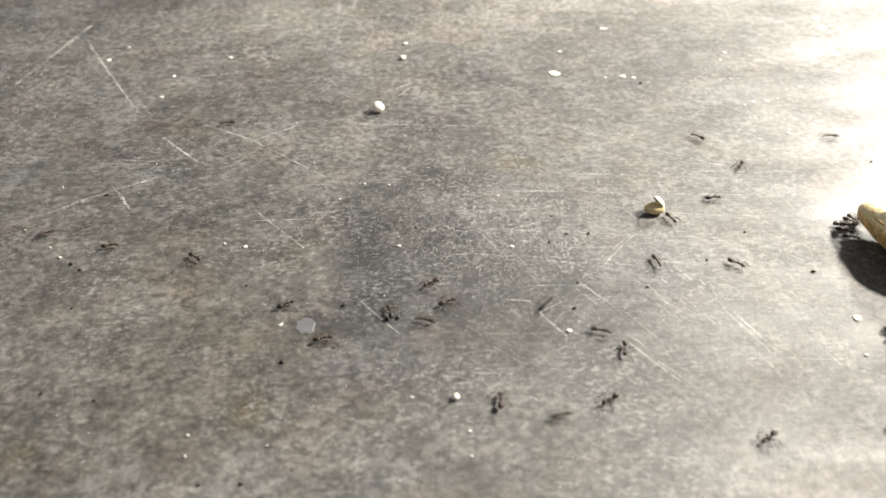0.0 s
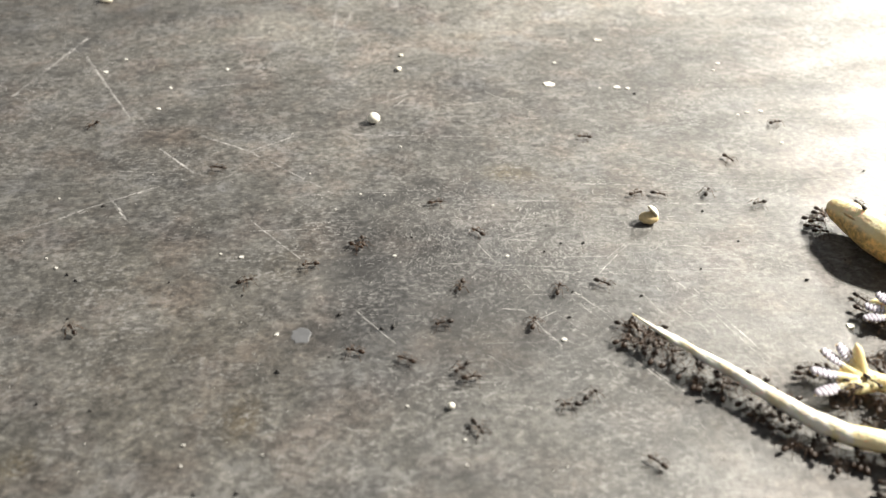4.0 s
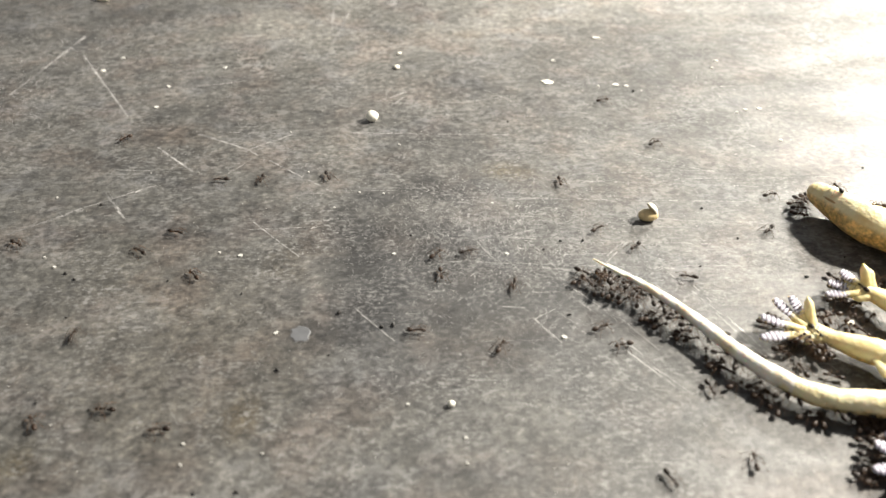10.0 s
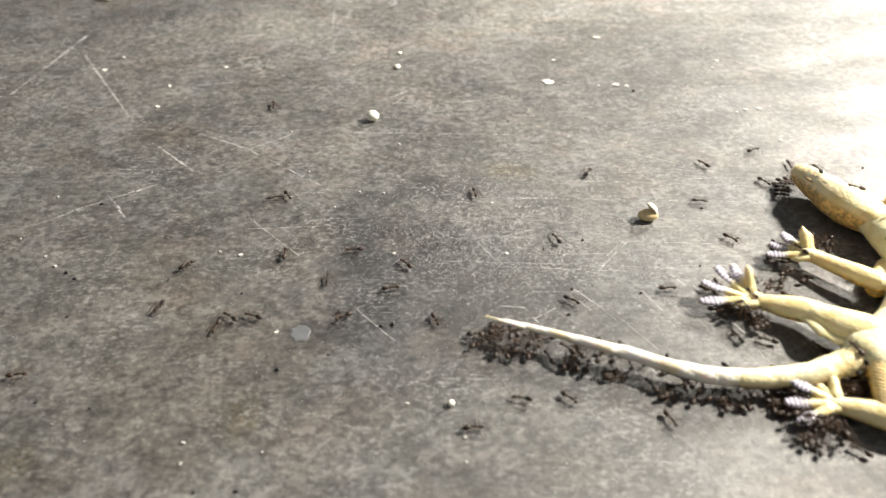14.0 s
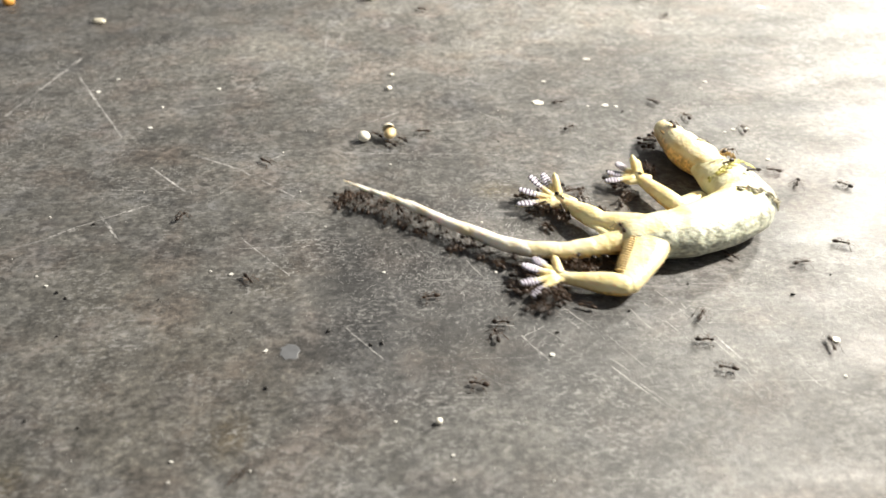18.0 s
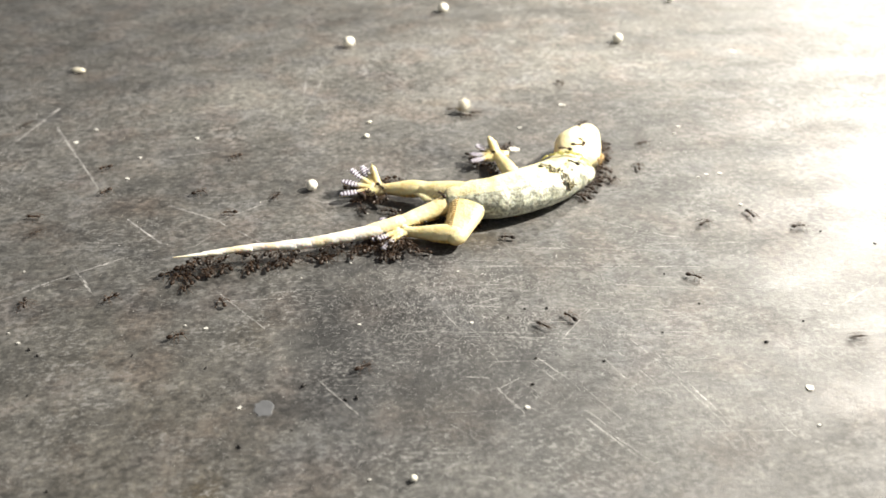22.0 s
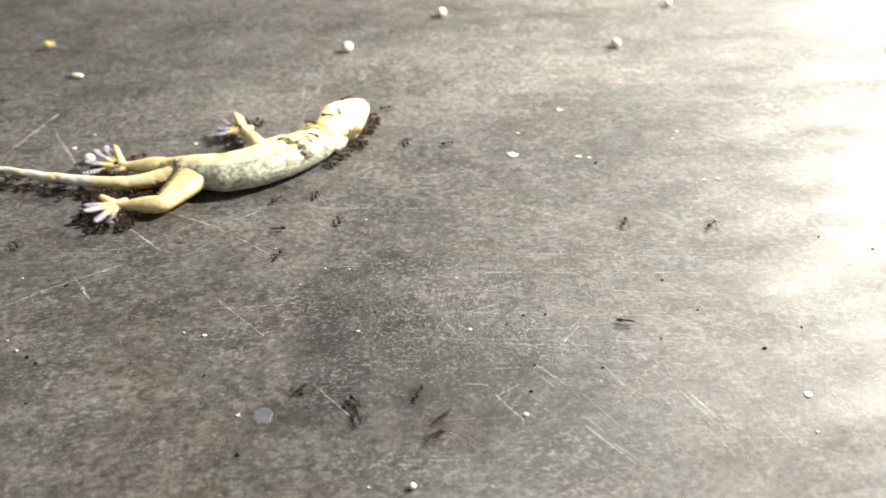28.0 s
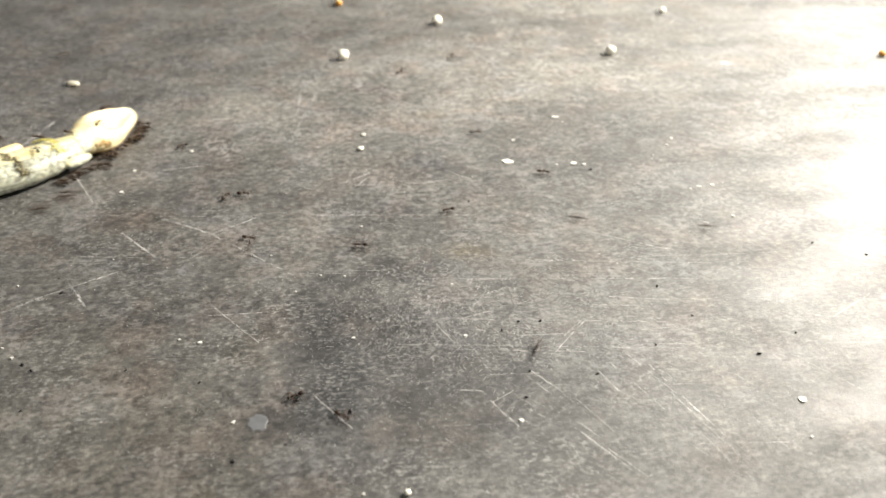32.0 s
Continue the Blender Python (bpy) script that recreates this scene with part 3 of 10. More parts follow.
flake(0.0392, 0.1709, 0.00085, 0.00068, MAT_DUST, 'tiny white speck on the sheet', 27, 0.0002)
flake(0.0351, 0.1703, 0.00043, 0.00034, MAT_DUST, 'tiny white speck on the sheet', 28, 0.0002)
flake(-0.0840, 0.1786, 0.00077, 0.00062, MAT_DUST, 'tiny white speck on the sheet', 29, 0.0002)
flake(-0.0661, 0.1604, 0.00061, 0.00049, MAT_DUST, 'tiny white speck on the sheet', 30, 0.0002)
flake(-0.0274, 0.0887, 0.00025, 0.00020, MAT_DUST, 'tiny white speck on the sheet', 31, 0.0002)
flake(-0.0106, 0.1441, 0.00028, 0.00023, MAT_DUST, 'tiny white speck on the sheet', 32, 0.0002)
flake(0.0078, 0.1230, 0.00026, 0.00021, MAT_DUST, 'tiny white speck on the sheet', 33, 0.0002)
flake(-0.0176, 0.1267, 0.00022, 0.00017, MAT_DUST, 'tiny white speck on the sheet', 34, 0.0002)
flake(-0.0129, 0.1263, 0.00022, 0.00017, MAT_DUST, 'tiny white speck on the sheet', 35, 0.0002)
flake(-0.0219, 0.1217, 0.00017, 0.00014, MAT_DUST, 'tiny white speck on the sheet', 36, 0.0002)
flake(0.0696, 0.1594, 0.00061, 0.00049, MAT_DUST, 'tiny white speck on the sheet', 37, 0.0002)
flake(0.0391, 0.1970, 0.00059, 0.00047, MAT_DUST, 'tiny white speck on the sheet', 38, 0.0002)
flake(0.0644, 0.1797, 0.00044, 0.00035, MAT_DUST, 'tiny white speck on the sheet', 39, 0.0002)
flake(-0.0367, 0.0674, 0.00024, 0.00020, MAT_DUST, 'tiny white speck on the sheet', 40, 0.0002)
flake(-0.0066, 0.0742, 0.00026, 0.00021, MAT_DUST, 'tiny white speck on the sheet', 41, 0.0002)
flake(-0.0257, 0.0658, 0.00018, 0.00014, MAT_DUST, 'tiny white speck on the sheet', 42, 0.0002)
flake(-0.0362, 0.0640, 0.00021, 0.00017, MAT_DUST, 'tiny white speck on the sheet', 43, 0.0002)
flake(-0.0341, 0.1492, 0.00024, 0.00019, MAT_DUST, 'tiny white speck on the sheet', 44, 0.0002)
flake(-0.0283, 0.1338, 0.00023, 0.00018, MAT_DUST, 'tiny white speck on the sheet', 45, 0.0002)
flake(-0.0752, 0.1251, 0.00022, 0.00017, MAT_DUST, 'tiny white speck on the sheet', 46, 0.0002)
flake(0.0417, 0.1703, 0.00064, 0.00051, MAT_DUST, 'tiny white speck on the sheet', 47, 0.0002)
flake(-0.0813, 0.1855, 0.00051, 0.00041, MAT_DUST, 'tiny white speck on the sheet', 48, 0.0002)
flake(-0.0660, 0.1704, 0.00053, 0.00043, MAT_DUST, 'tiny white speck on the sheet', 49, 0.0002)
crumb(-0.0659, 0.1227, 0.00045, 0.00027, 0.00022, MAT_GRIT, 'dark grit grain on the sheet', 50)
crumb(-0.0634, 0.1012, 0.00037, 0.00022, 0.00018, MAT_GRIT, 'dark grit grain on the sheet', 51)
crumb(-0.0593, 0.0746, 0.00034, 0.00020, 0.00017, MAT_GRIT, 'dark grit grain on the sheet', 52)
crumb(-0.0261, 0.0807, 0.00041, 0.00025, 0.00021, MAT_GRIT, 'dark grit grain on the sheet', 53)
crumb(0.0512, 0.1122, 0.00028, 0.00017, 0.00014, MAT_GRIT, 'dark grit grain on the sheet', 54)
crumb(-0.0073, 0.1131, 0.00028, 0.00017, 0.00014, MAT_GRIT, 'dark grit grain on the sheet', 55)
crumb(0.0162, 0.1092, 0.00028, 0.00017, 0.00014, MAT_GRIT, 'dark grit grain on the sheet', 56)
crumb(0.0234, 0.1116, 0.00035, 0.00021, 0.00018, MAT_GRIT, 'dark grit grain on the sheet', 57)
crumb(-0.0280, 0.0598, 0.00035, 0.00021, 0.00018, MAT_GRIT, 'dark grit grain on the sheet', 58)
crumb(0.0186, 0.0925, 0.00032, 0.00019, 0.00016, MAT_GRIT, 'dark grit grain on the sheet', 59)
crumb(-0.0112, 0.0898, 0.00037, 0.00022, 0.00019, MAT_GRIT, 'dark grit grain on the sheet', 60)
crumb(0.0128, 0.1537, 0.00026, 0.00016, 0.00013, MAT_GRIT, 'dark grit grain on the sheet', 61)
crumb(-0.0614, 0.0920, 0.00028, 0.00017, 0.00014, MAT_GRIT, 'dark grit grain on the sheet', 62)
crumb(0.0429, 0.1677, 0.00041, 0.00025, 0.00021, MAT_GRIT, 'dark grit grain on the sheet', 63)
crumb(-0.0334, 0.0596, 0.00028, 0.00017, 0.00014, MAT_GRIT, 'dark grit grain on the sheet', 64)
crumb(-0.0346, 0.0976, 0.00033, 0.00020, 0.00016, MAT_GRIT, 'dark grit grain on the sheet', 65)
crumb(-0.0476, 0.1009, 0.00027, 0.00016, 0.00013, MAT_GRIT, 'dark grit grain on the sheet', 66)
crumb(0.0426, 0.1045, 0.00027, 0.00016, 0.00014, MAT_GRIT, 'dark grit grain on the sheet', 67)
crumb(-0.0514, 0.0733, 0.00025, 0.00015, 0.00013, MAT_GRIT, 'dark grit grain on the sheet', 68)
crumb(-0.0094, 0.0902, 0.00044, 0.00026, 0.00022, MAT_GRIT, 'dark grit grain on the sheet', 69)
crumb(0.0311, 0.0976, 0.00033, 0.00020, 0.00016, MAT_GRIT, 'dark grit grain on the sheet', 70)
crumb(0.0597, 0.1016, 0.00041, 0.00024, 0.00020, MAT_GRIT, 'dark grit grain on the sheet', 71)
crumb(0.0682, 0.1069, 0.00028, 0.00017, 0.00014, MAT_GRIT, 'dark grit grain on the sheet', 72)
crumb(0.0471, 0.1213, 0.00034, 0.00020, 0.00017, MAT_GRIT, 'dark grit grain on the sheet', 73)
crumb(0.0829, 0.1350, 0.00033, 0.00020, 0.00016, MAT_GRIT, 'dark grit grain on the sheet', 74)
crumb(0.0920, 0.1304, 0.00032, 0.00019, 0.00016, MAT_GRIT, 'dark grit grain on the sheet', 75)
crumb(-0.0181, 0.0930, 0.00051, 0.00030, 0.00025, MAT_GRIT, 'dark grit grain on the sheet', 76)
crumb(-0.0654, 0.1027, 0.00040, 0.00024, 0.00020, MAT_GRIT, 'dark grit grain on the sheet', 77)
crumb(0.0194, 0.1115, 0.00029, 0.00017, 0.00014, MAT_GRIT, 'dark grit grain on the sheet', 78)
crumb(0.0199, 0.0986, 0.00030, 0.00018, 0.00015, MAT_GRIT, 'dark grit grain on the sheet', 79)
flake(-0.0276, 0.0884, 0.00032, 0.00025, MAT_DUST, 'tiny white speck on the sheet', 80, 0.0002)
flake(0.0172, 0.0875, 0.00049, 0.00039, MAT_DUST, 'tiny white speck on the sheet', 81, 0.0002)
flake(0.0664, 0.1589, 0.00052, 0.00042, MAT_DUST, 'tiny white speck on the sheet', 82, 0.0002)
flake(0.0641, 0.1577, 0.00041, 0.00033, MAT_DUST, 'tiny white speck on the sheet', 83, 0.0002)
flake(0.0664, 0.1835, 0.00058, 0.00046, MAT_DUST, 'tiny white speck on the sheet', 84, 0.0002)
flake(0.0384, 0.1972, 0.00085, 0.00068, MAT_DUST, 'tiny white speck on the sheet', 85, 0.0002)
flake(0.0699, 0.1458, 0.00049, 0.00039, MAT_DUST, 'tiny white speck on the sheet', 86, 0.0002)
flake(0.0610, 0.0827, 0.00034, 0.00027, MAT_DUST, 'tiny white speck on the sheet', 87, 0.0002)


def scattered(name, mat, count, size, box_xy, seed, label):
    """Dust too small and too many to count, one object."""
    rng = random.Random(seed)
    verts, faces = [], []
    for _ in range(count):
        x, y = rng.uniform(box_xy[0], box_xy[1]), rng.uniform(box_xy[2], box_xy[3])
        r = size * rng.choice((0.5, 0.6, 0.7, 0.8, 1.0, 1.4))
        a = rng.uniform(0, 6.28)
        k = len(verts)
        for i in range(3):
            verts.append((x + r * math.cos(a + 2.09 * i), y + 0.8 * r * math.sin(a + 2.09 * i), 0.00002))
        verts.append((x, y, r * 0.7))
        faces += [(k, k + 1, k + 3), (k + 1, k + 2, k + 3), (k + 2, k, k + 3)]
    me = bpy.data.meshes.new(name)
    me.from_pydata(verts, [], faces)
    me.materials.append(mat)
    return tagged(new(name, me), label, "dust", kind="stuff")


scattered("pale_dust", MAT_DUST, 900, 0.00017, (-0.34, 0.34, 0.05, 0.62), 5, "pale dust grains strewn over the dark sheet")
scattered("pale_dust", MAT_DUST, 1100, 0.00011, (-0.12, 0.13, 0.055, 0.24), 15, "pale dust specks strewn over the dark sheet")
scattered("dark_dust", MAT_GRIT, 260, 0.00020, (-0.34, 0.34, 0.05, 0.62), 6, "dark grit grains strewn over the sheet")


# ---- the split seed and the grains that ants carry off ----
def split_seed():
    root = new("split_seed")
    tagged(root, "pale split seed with an open hull and brown kernel", "seed")
    rng = random.Random(3)
    part("kernel", lump(rng, 0.0019, 0.0013, 0.0011, 0.06, 3), MAT_KERNEL, root, "tan seed kernel")
    bm = bmesh.new()
    bmesh.ops.create_uvsphere(bm, u_segments=20, v_segments=14, radius=1)
    bmesh.ops.delete(bm, geom=[v for v in bm.verts if v.co.x < 0.10], context="VERTS")
    for v in bm.verts:
        p = Vector((v.co.x * 0.0013, v.co.y * 0.0014, v.co.z * 0.0018))
        p.rotate(Euler((0, radians(-28), radians(20))))
        v.co = p + Vector((0.0004, 0.0004, 0.0017))
    bmesh.ops.solidify(bm, geom=bm.faces[:], thickness=0.0002)
    low = min(v.co.z for v in bm.verts)
    for v in bm.verts:
        v.co.z -= min(low, 0.0)
    part("hull", bm, MAT_HULL, root, "pale open seed hull")
    return root


def grain(name, r, mat, label, seed):
    rng = random.Random(seed)
    return tagged(new(name, mesh_of(lump(rng, r * 1.1, r, r * 0.95, 0.08, 3), name, mat)), label, "grain")


seed_thing = split_seed()
white_grain = grain("white_grain", 0.00125, MAT_CRUMB, "round white grain lying on the sheet", 11)
yellow_grain = grain("yellow_grain", 0.0013, MAT_YELLOW, "round yellow grain carried by ants", 12)

# ---- the dead gecko: pale belly up, moved in stiff pieces ----
SEG_TAIL, SEG_BODY = 0.00302, 0.00363


def tail_radius(s):
    """s from the hip (0) to the tip (1)."""
    return 0.0018 * (1 - s) ** 0.85 + 0.00020 + 0.0005 * max(0.0, 1 - s / 0.3) ** 2


def toe_mesh(length, padded):
    """A slender toe along x; a padded one widens towards its end, a bare one tapers to a claw."""
    bm = bmesh.new()
    if padded:
        shape = ((-0.12, 0.00095, 0.00075), (0.15, 0.00092, 0.00070), (0.45, 0.00068, 0.00052), (0.60, 0.00062, 0.00042),
                 (0.82, 0.00078, 0.00036), (0.96, 0.00058, 0.00028), (1.06, 0.00010, 0.00010))
    else:
        shape = ((-0.30, 0.00140, 0.00120), (0.10, 0.00105, 0.00090), (0.45, 0.00080, 0.00072), (0.75, 0.00074, 0.00066),
                 (0.90, 0.00064, 0.00056), (0.98, 0.00040, 0.00036), (1.10, 0.00008, 0.00008))
    return tube(bm, [((x * length, 0, 0.00012 * math.sin(3 * x)), (1, 0, 0), w, h) for x, w, h in shape], 10)


def pad_mesh(length):
    """The white ridged cushion under a toe, one piece with pale ridges and grey grooves."""
    bm = bmesh.new()
    rings = []
    for i in range(24):
        f = i / 23
        w = 0.00092 * math.sin(math.pi * (0.14 + 0.74 * f)) ** 0.8 + 0.0001
        up = (i // 2) % 2 == 0
        rings.append(((length * (0.42 + 0.62 * f), 0, 0.00024), (1, 0, 0), w * (1 if up else 0.93), 0.00040 if up else 0.00028))
    tube(bm, rings, 12)
    for i, f in enumerate(bm.faces):
        f.material_index = 1 if i < 23 * 12 and (i // 12) % 4 > 1 else 0
    return bm


def build_foot(root, name, toes, size, label):
    """A broad sole with webbed toes: rows of sideways angle, rise, length and whether the toe has a pad."""
    bm = bmesh.new()
    shape = ((-0.0034, 0.0010, 0.0010), (-0.0020, 0.0013, 0.0012), (-0.0006, 0.0020, 0.0012), (0.0008, 0.0026, 0.0010),
             (0.0020, 0.0028, 0.0008), (0.0030, 0.0023, 0.0006), (0.0037, 0.0012, 0.0004), (0.0041, 0.0004, 0.0002))
    tube(bm, [((x * size, 0, 0), (1, 0, 0), w * size, h * size) for x, w, h in shape], 16)
    for v in bm.verts:
        v.co.z += 0.00018 * noise.noise(v.co * 700) - 0.00035 * size * max(0.0, 1 - (v.co.y / (0.0016 * size)) ** 2) * (v.co.z > 0)
    foot = part(name, bm, SKIN_LIMB, root, label)
    for i, (turn, rise, length, padded) in enumerate(toes):
        toe = part("toe", toe_mesh(length, padded), SKIN_LIMB, foot, "" if padded else "short bare yellow toe held upright")
        a = radians(turn)
        toe.matrix_basis = pose(0.0011 * size * math.cos(a), 0.0016 * size * math.sin(a), 0.0001 + 0.0004 * math.sin(radians(rise)), 0, -rise, turn)
        if padded:
            pad = part("toe_pad", pad_mesh(length), [MAT_PAD, MAT_PAD_GAP], foot, "white ridged toe pad")
            pad.matrix_basis = toe.matrix_basis.copy()
    return foot


HIND_FAR = ((24, 1, 0.0070, True), (3, 12, 0.0068, True), (-17, 28, 0.0062, True), (-34, 40, 0.0050, True), (-58, 62, 0.0040, False))
HIND_NEAR = ((46, -6, 0.0054, True), (18, 0, 0.0058, True), (-10, 12, 0.0056, True), (-40, 6, 0.0050, True), (-76, 22, 0.0030, False))
FRONT = ((14, 2, 0.0056, True), (-6, 8, 0.0052, True), (-26, 24, 0.0044, True), (-58, 68, 0.0036, False), (-84, 58, 0.0026, False))


def head_mesh():
    """The head from below: a wedge with a blunt snout, raised jaw rims and a sunken throat between them."""
    L = 0.0180
    shape = ((-0.62, 0.0031, 0.0026), (-0.50, 0.0036, 0.0029), (-0.36, 0.0047, 0.0034), (-0.24, 0.0053, 0.0037), (-0.10, 0.0053, 0.0036), (0.04, 0.0046, 0.0033),
             (0.18, 0.0038, 0.0029), (0.30, 0.0031, 0.0025), (0.40, 0.0025, 0.0021), (0.47, 0.0018, 0.0016), (0.51, 0.0010, 0.0009), (0.525, 0.0003, 0.0003))
    rings = []
    for a, b in zip(shape, shape[1:]):
        for k in range(3):
            f = k / 3
            rings.append(tuple(p + (q - p) * f for p, q in zip(a, b)))
    rings.append(shape[-1])
    bm = bmesh.new()
    tube(bm, [((x * L, 0, 0), (1, 0, 0), w * 1.05, h * 1.05) for x, w, h in rings], 40)
    for v in bm.verts:
        x, y = v.co.x, v.co.y
        half = 0.0046 * max(0.12, 1 - max(0.0, (x - 0.0005) / 0.0100))
        if v.co.z > 0:
            inside = max(0.0, 1 - (y / (0.80 * half)) ** 2) * max(0.0, 1 - ((x - 0.0014) / 0.0072) ** 2)
            v.co.z -= 0.0024 * inside * min(1.0, v.co.z / 0.0012)
            rim = math.exp(-((abs(y) - 0.84 * half) / 0.0006) ** 2) * max(0.0, 1 - ((x - 0.0008) / 0.0078) ** 2)
            v.co.z += 0.0003 * rim
        v.co += Vector((0, 0, 0.00016 * noise.noise(v.co * 420)))
    return bm


def flap_mesh(x0, x1, y0, reach, thick):
    """A loose web of skin along one side of a limb, thick at the limb and thin and wavy at its free edge."""
    bm = bmesh.new()
    rows = []
    for i in range(11):
        f = i / 10
        out = reach * math.sin(math.pi * min(1.0, 0.08 + f * 0.92)) ** 0.8 * (1 + 0.18 * noise.noise(Vector((f * 7, 1, 2))))
        x = x0 + (x1 - x0) * f
        wave = 0.00022 * math.sin(f * 11)
        rows.append([bm.verts.new(p) for p in ((x, y0, thick), (x, y0 + out * 0.6, thick * 0.55 + wave), (x, y0 + out, thick * 0.3 + wave), (x, y0 + out, -thick * 0.3 + wave),
                                               (x, y0 + out * 0.6, -thick * 0.55 + wave), (x, y0, -thick))])
    for a, b in zip(rows, rows[1:]):
        for i in range(6):
            j = (i + 1) % 6
            bm.faces.new((a[i], a[j], b[j], b[i]))
    bm.faces.new(rows[0][::-1])
    bm.faces.new(rows[-1])
    bmesh.ops.recalc_face_normals(bm, faces=bm.faces[:])
    return bm


def build_gecko():
    root = new("gecko")
    tagged(root, "dead pale yellow gecko lying belly up, dragged by ants", "gecko")
    made = {}
    n = 20
    for i in range(n):
        r0, r1 = tail_radius((i + 1) / n), tail_radius(i / n)
        bm = capsule(SEG_TAIL * 2, [(r0 + (r1 - r0) * (j - 2) / 4) * (0.80, 0.93, 0.985, 1, 1, 1, 0.985, 0.93, 0.80)[j] for j in range(9)], 0.95, 14, 0.8)
        made["tail%d" % i] = part("tail_segment", bm, SKIN_TAIL_BASE if i < 7 else SKIN_TAIL, root)
        remember(made["tail%d" % i], -i * SEG_TAIL)
    m = 10

    def girth(s):
        """Half width of the trunk from the hip (0) to the neck (1)."""
        return 0.0042 + 0.0022 * math.sin(math.pi * min(1.0, s * 0.9 + 0.05)) ** 0.8 - 0.0011 * s - 0.0009 * max(0.0, (s - 0.75) / 0.25)

    for i in range(m):
        bm = capsule(SEG_BODY * 2, [(0.95, 0.995, 1, 1, 1, 1, 1, 0.995, 0.95)[j] * girth(max(0, min(1, (i - 0.5 + j / 4) / m))) for j in range(9)], 0.70, 22, 0.5)
        for v in bm.verts:
            v.co += v.co.normalized() * (0.00009 * noise.noise(v.co * 500 + Vector((i * SEG_BODY * 500, 0, 0))))
        made["body%d" % i] = part("belly" if 1 < i < m - 4 else "hip" if i < 2 else "chest", bm, SKIN_BODY, root,
                                  "pale belly with mottled grey flank" if 1 < i < m - 4 else "")
        remember(made["body%d" % i], i * SEG_BODY)
    head = made["head"] = part("head", head_mesh(), SKIN_HEAD, root, "pale yellow head with sunken eyes")
    for side in (-1, 1):
        eye = part("eye", lump(random.Random(4), 0.0009, 0.0005, 0.0007, 0.15), MAT_EYE, head, "dark sunken eye")
        eye.matrix_basis = pose(-0.0042, side * 0.0049, -0.0012)
        bm = bmesh.new()
        tube(bm, [((0.0076, side * 0.0008, 0.0000), (1, 0, 0), 0.00022, 0.00018), ((0.0055, side * 0.0028, 0.0002), (1, 0, 0), 0.0003, 0.00022),
                  ((0.003, side * 0.0040, 0.0003), (1, 0, 0), 0.00032, 0.00024), ((-0.001, side * 0.0046, 0.0003), (1, 0, 0), 0.0002, 0.0002)], 8)
        part("lip", bm, MAT_MOUTH, head, "brown mouth edge")
    rng = random.Random(8)

    def tatters(name, piece, mat, label, rows, count, size):
        """Ragged scraps along a line round the trunk: rows of (x, angle from the top)."""
        bm = bmesh.new()
        for i in range(count):
            f = rng.random() * (len(rows) - 1)
            a, b = rows[int(f)], rows[int(f) + 1]
            x = a[0] + (b[0] - a[0]) * (f % 1) + rng.gauss(0, 0.0004)
            ang = a[1] + (b[1] - a[1]) * (f % 1) + rng.gauss(0, 0.05)
            p = Vector((x, -0.0062 * math.sin(ang), 0.00432 * math.cos(ang)))
            s = size * rng.uniform(0.4, 1.2)
            d = Vector((rng.uniform(-1, 1), -math.cos(ang), -0.7 * math.sin(ang))).normalized() * s
            tube(bm, [(p - d, d, 0.00006, 0.00006), (p, d, s * 0.45, 0.00016), (p + d, d, 0.00006, 0.00006)], 6)
        part(name, bm, mat, piece, label)

    tatters("torn_slit", made["body%d" % (m - 5)], MAT_SLIT, "dark olive torn slit across the chest",
            [(-0.0022, -0.25), (0.0002, 0.0), (-0.0012, 0.25), (0.0016, 0.45), (0.0004, 0.8), (0.0018, 1.15), (0.0004, 1.3)], 55, 0.0006)
    tatters("skin_fold", made["body%d" % (m - 3)], MAT_COLLAR, "yellow-green fold of skin round the neck",
            [(0.000, -1.2), (-0.0008, -0.5), (0.0006, 0.1), (0.000, 0.9)], 60, 0.0006)
    tatters("torn_skin", made["body%d" % (m - 1)], MAT_RAW, "brown torn skin under the shoulder",
            [(-0.002, 1.35), (0.001, 1.5), (0.002, 1.9)], 40, 0.0007)
    stub = part("folded_arm", capsule(0.0058, [0.0012, 0.0015, 0.0014, 0.0010], 0.85, 14, 0.9), SKIN_BODY, made["body%d" % (m - 2)], "pale arm folded under the chest")
    remember(stub, 0.0)
    stub.matrix_basis = pose(-0.0012, -0.0045, -0.0012, 0, 6, 6)
    for key, side in (("far", 1), ("near", -1)):
        bm = capsule(0.0135, [0.0036, 0.0039, 0.0038, 0.0033, 0.0028, 0.0022] if key == "near" else [0.0031, 0.0033, 0.0032, 0.0028, 0.0023, 0.0019], 0.74, 24, 1.0)
        for v in bm.verts:
            if key == "near" and v.co.z > 0.0013:
                v.co.z = 0.0013 + (v.co.z - 0.0013) * 0.45
            v.co += v.co.normalized() * (0.00012 * noise.noise(v.co * 380))
        thigh = made["thigh_" + key] = part("thigh", bm, SKIN_LIMB, root)
        shin = made["shin_" + key] = part("shin", capsule(0.0108, [0.0020, 0.0022, 0.0020, 0.0016, 0.0013, 0.0011], 0.85, 18, 0.8), SKIN_LIMB, root)
        if key == "near":
            bm = bmesh.new()
            for i in range(21):
                x = 0.0135 * (-0.42 + 0.84 * i / 20)
                y = -(0.0031 - 0.0011 * i / 20)
                z = 0.0016 - 0.0004 * i / 20
                d = Vector((0.35, 0.90, 0.42)).normalized() * 0.0009
                p = Vector((x, y, z))
                tube(bm, [(p - d * 1.3, d, 0.00008, 0.00008), (p, d, 0.00027, 0.00032), (p + d * 1.3, d, 0.00008, 0.00008)], 7)
            part("pore_row", bm, MAT_PORE, thigh, "row of slanted tan pore ridges along the thigh")
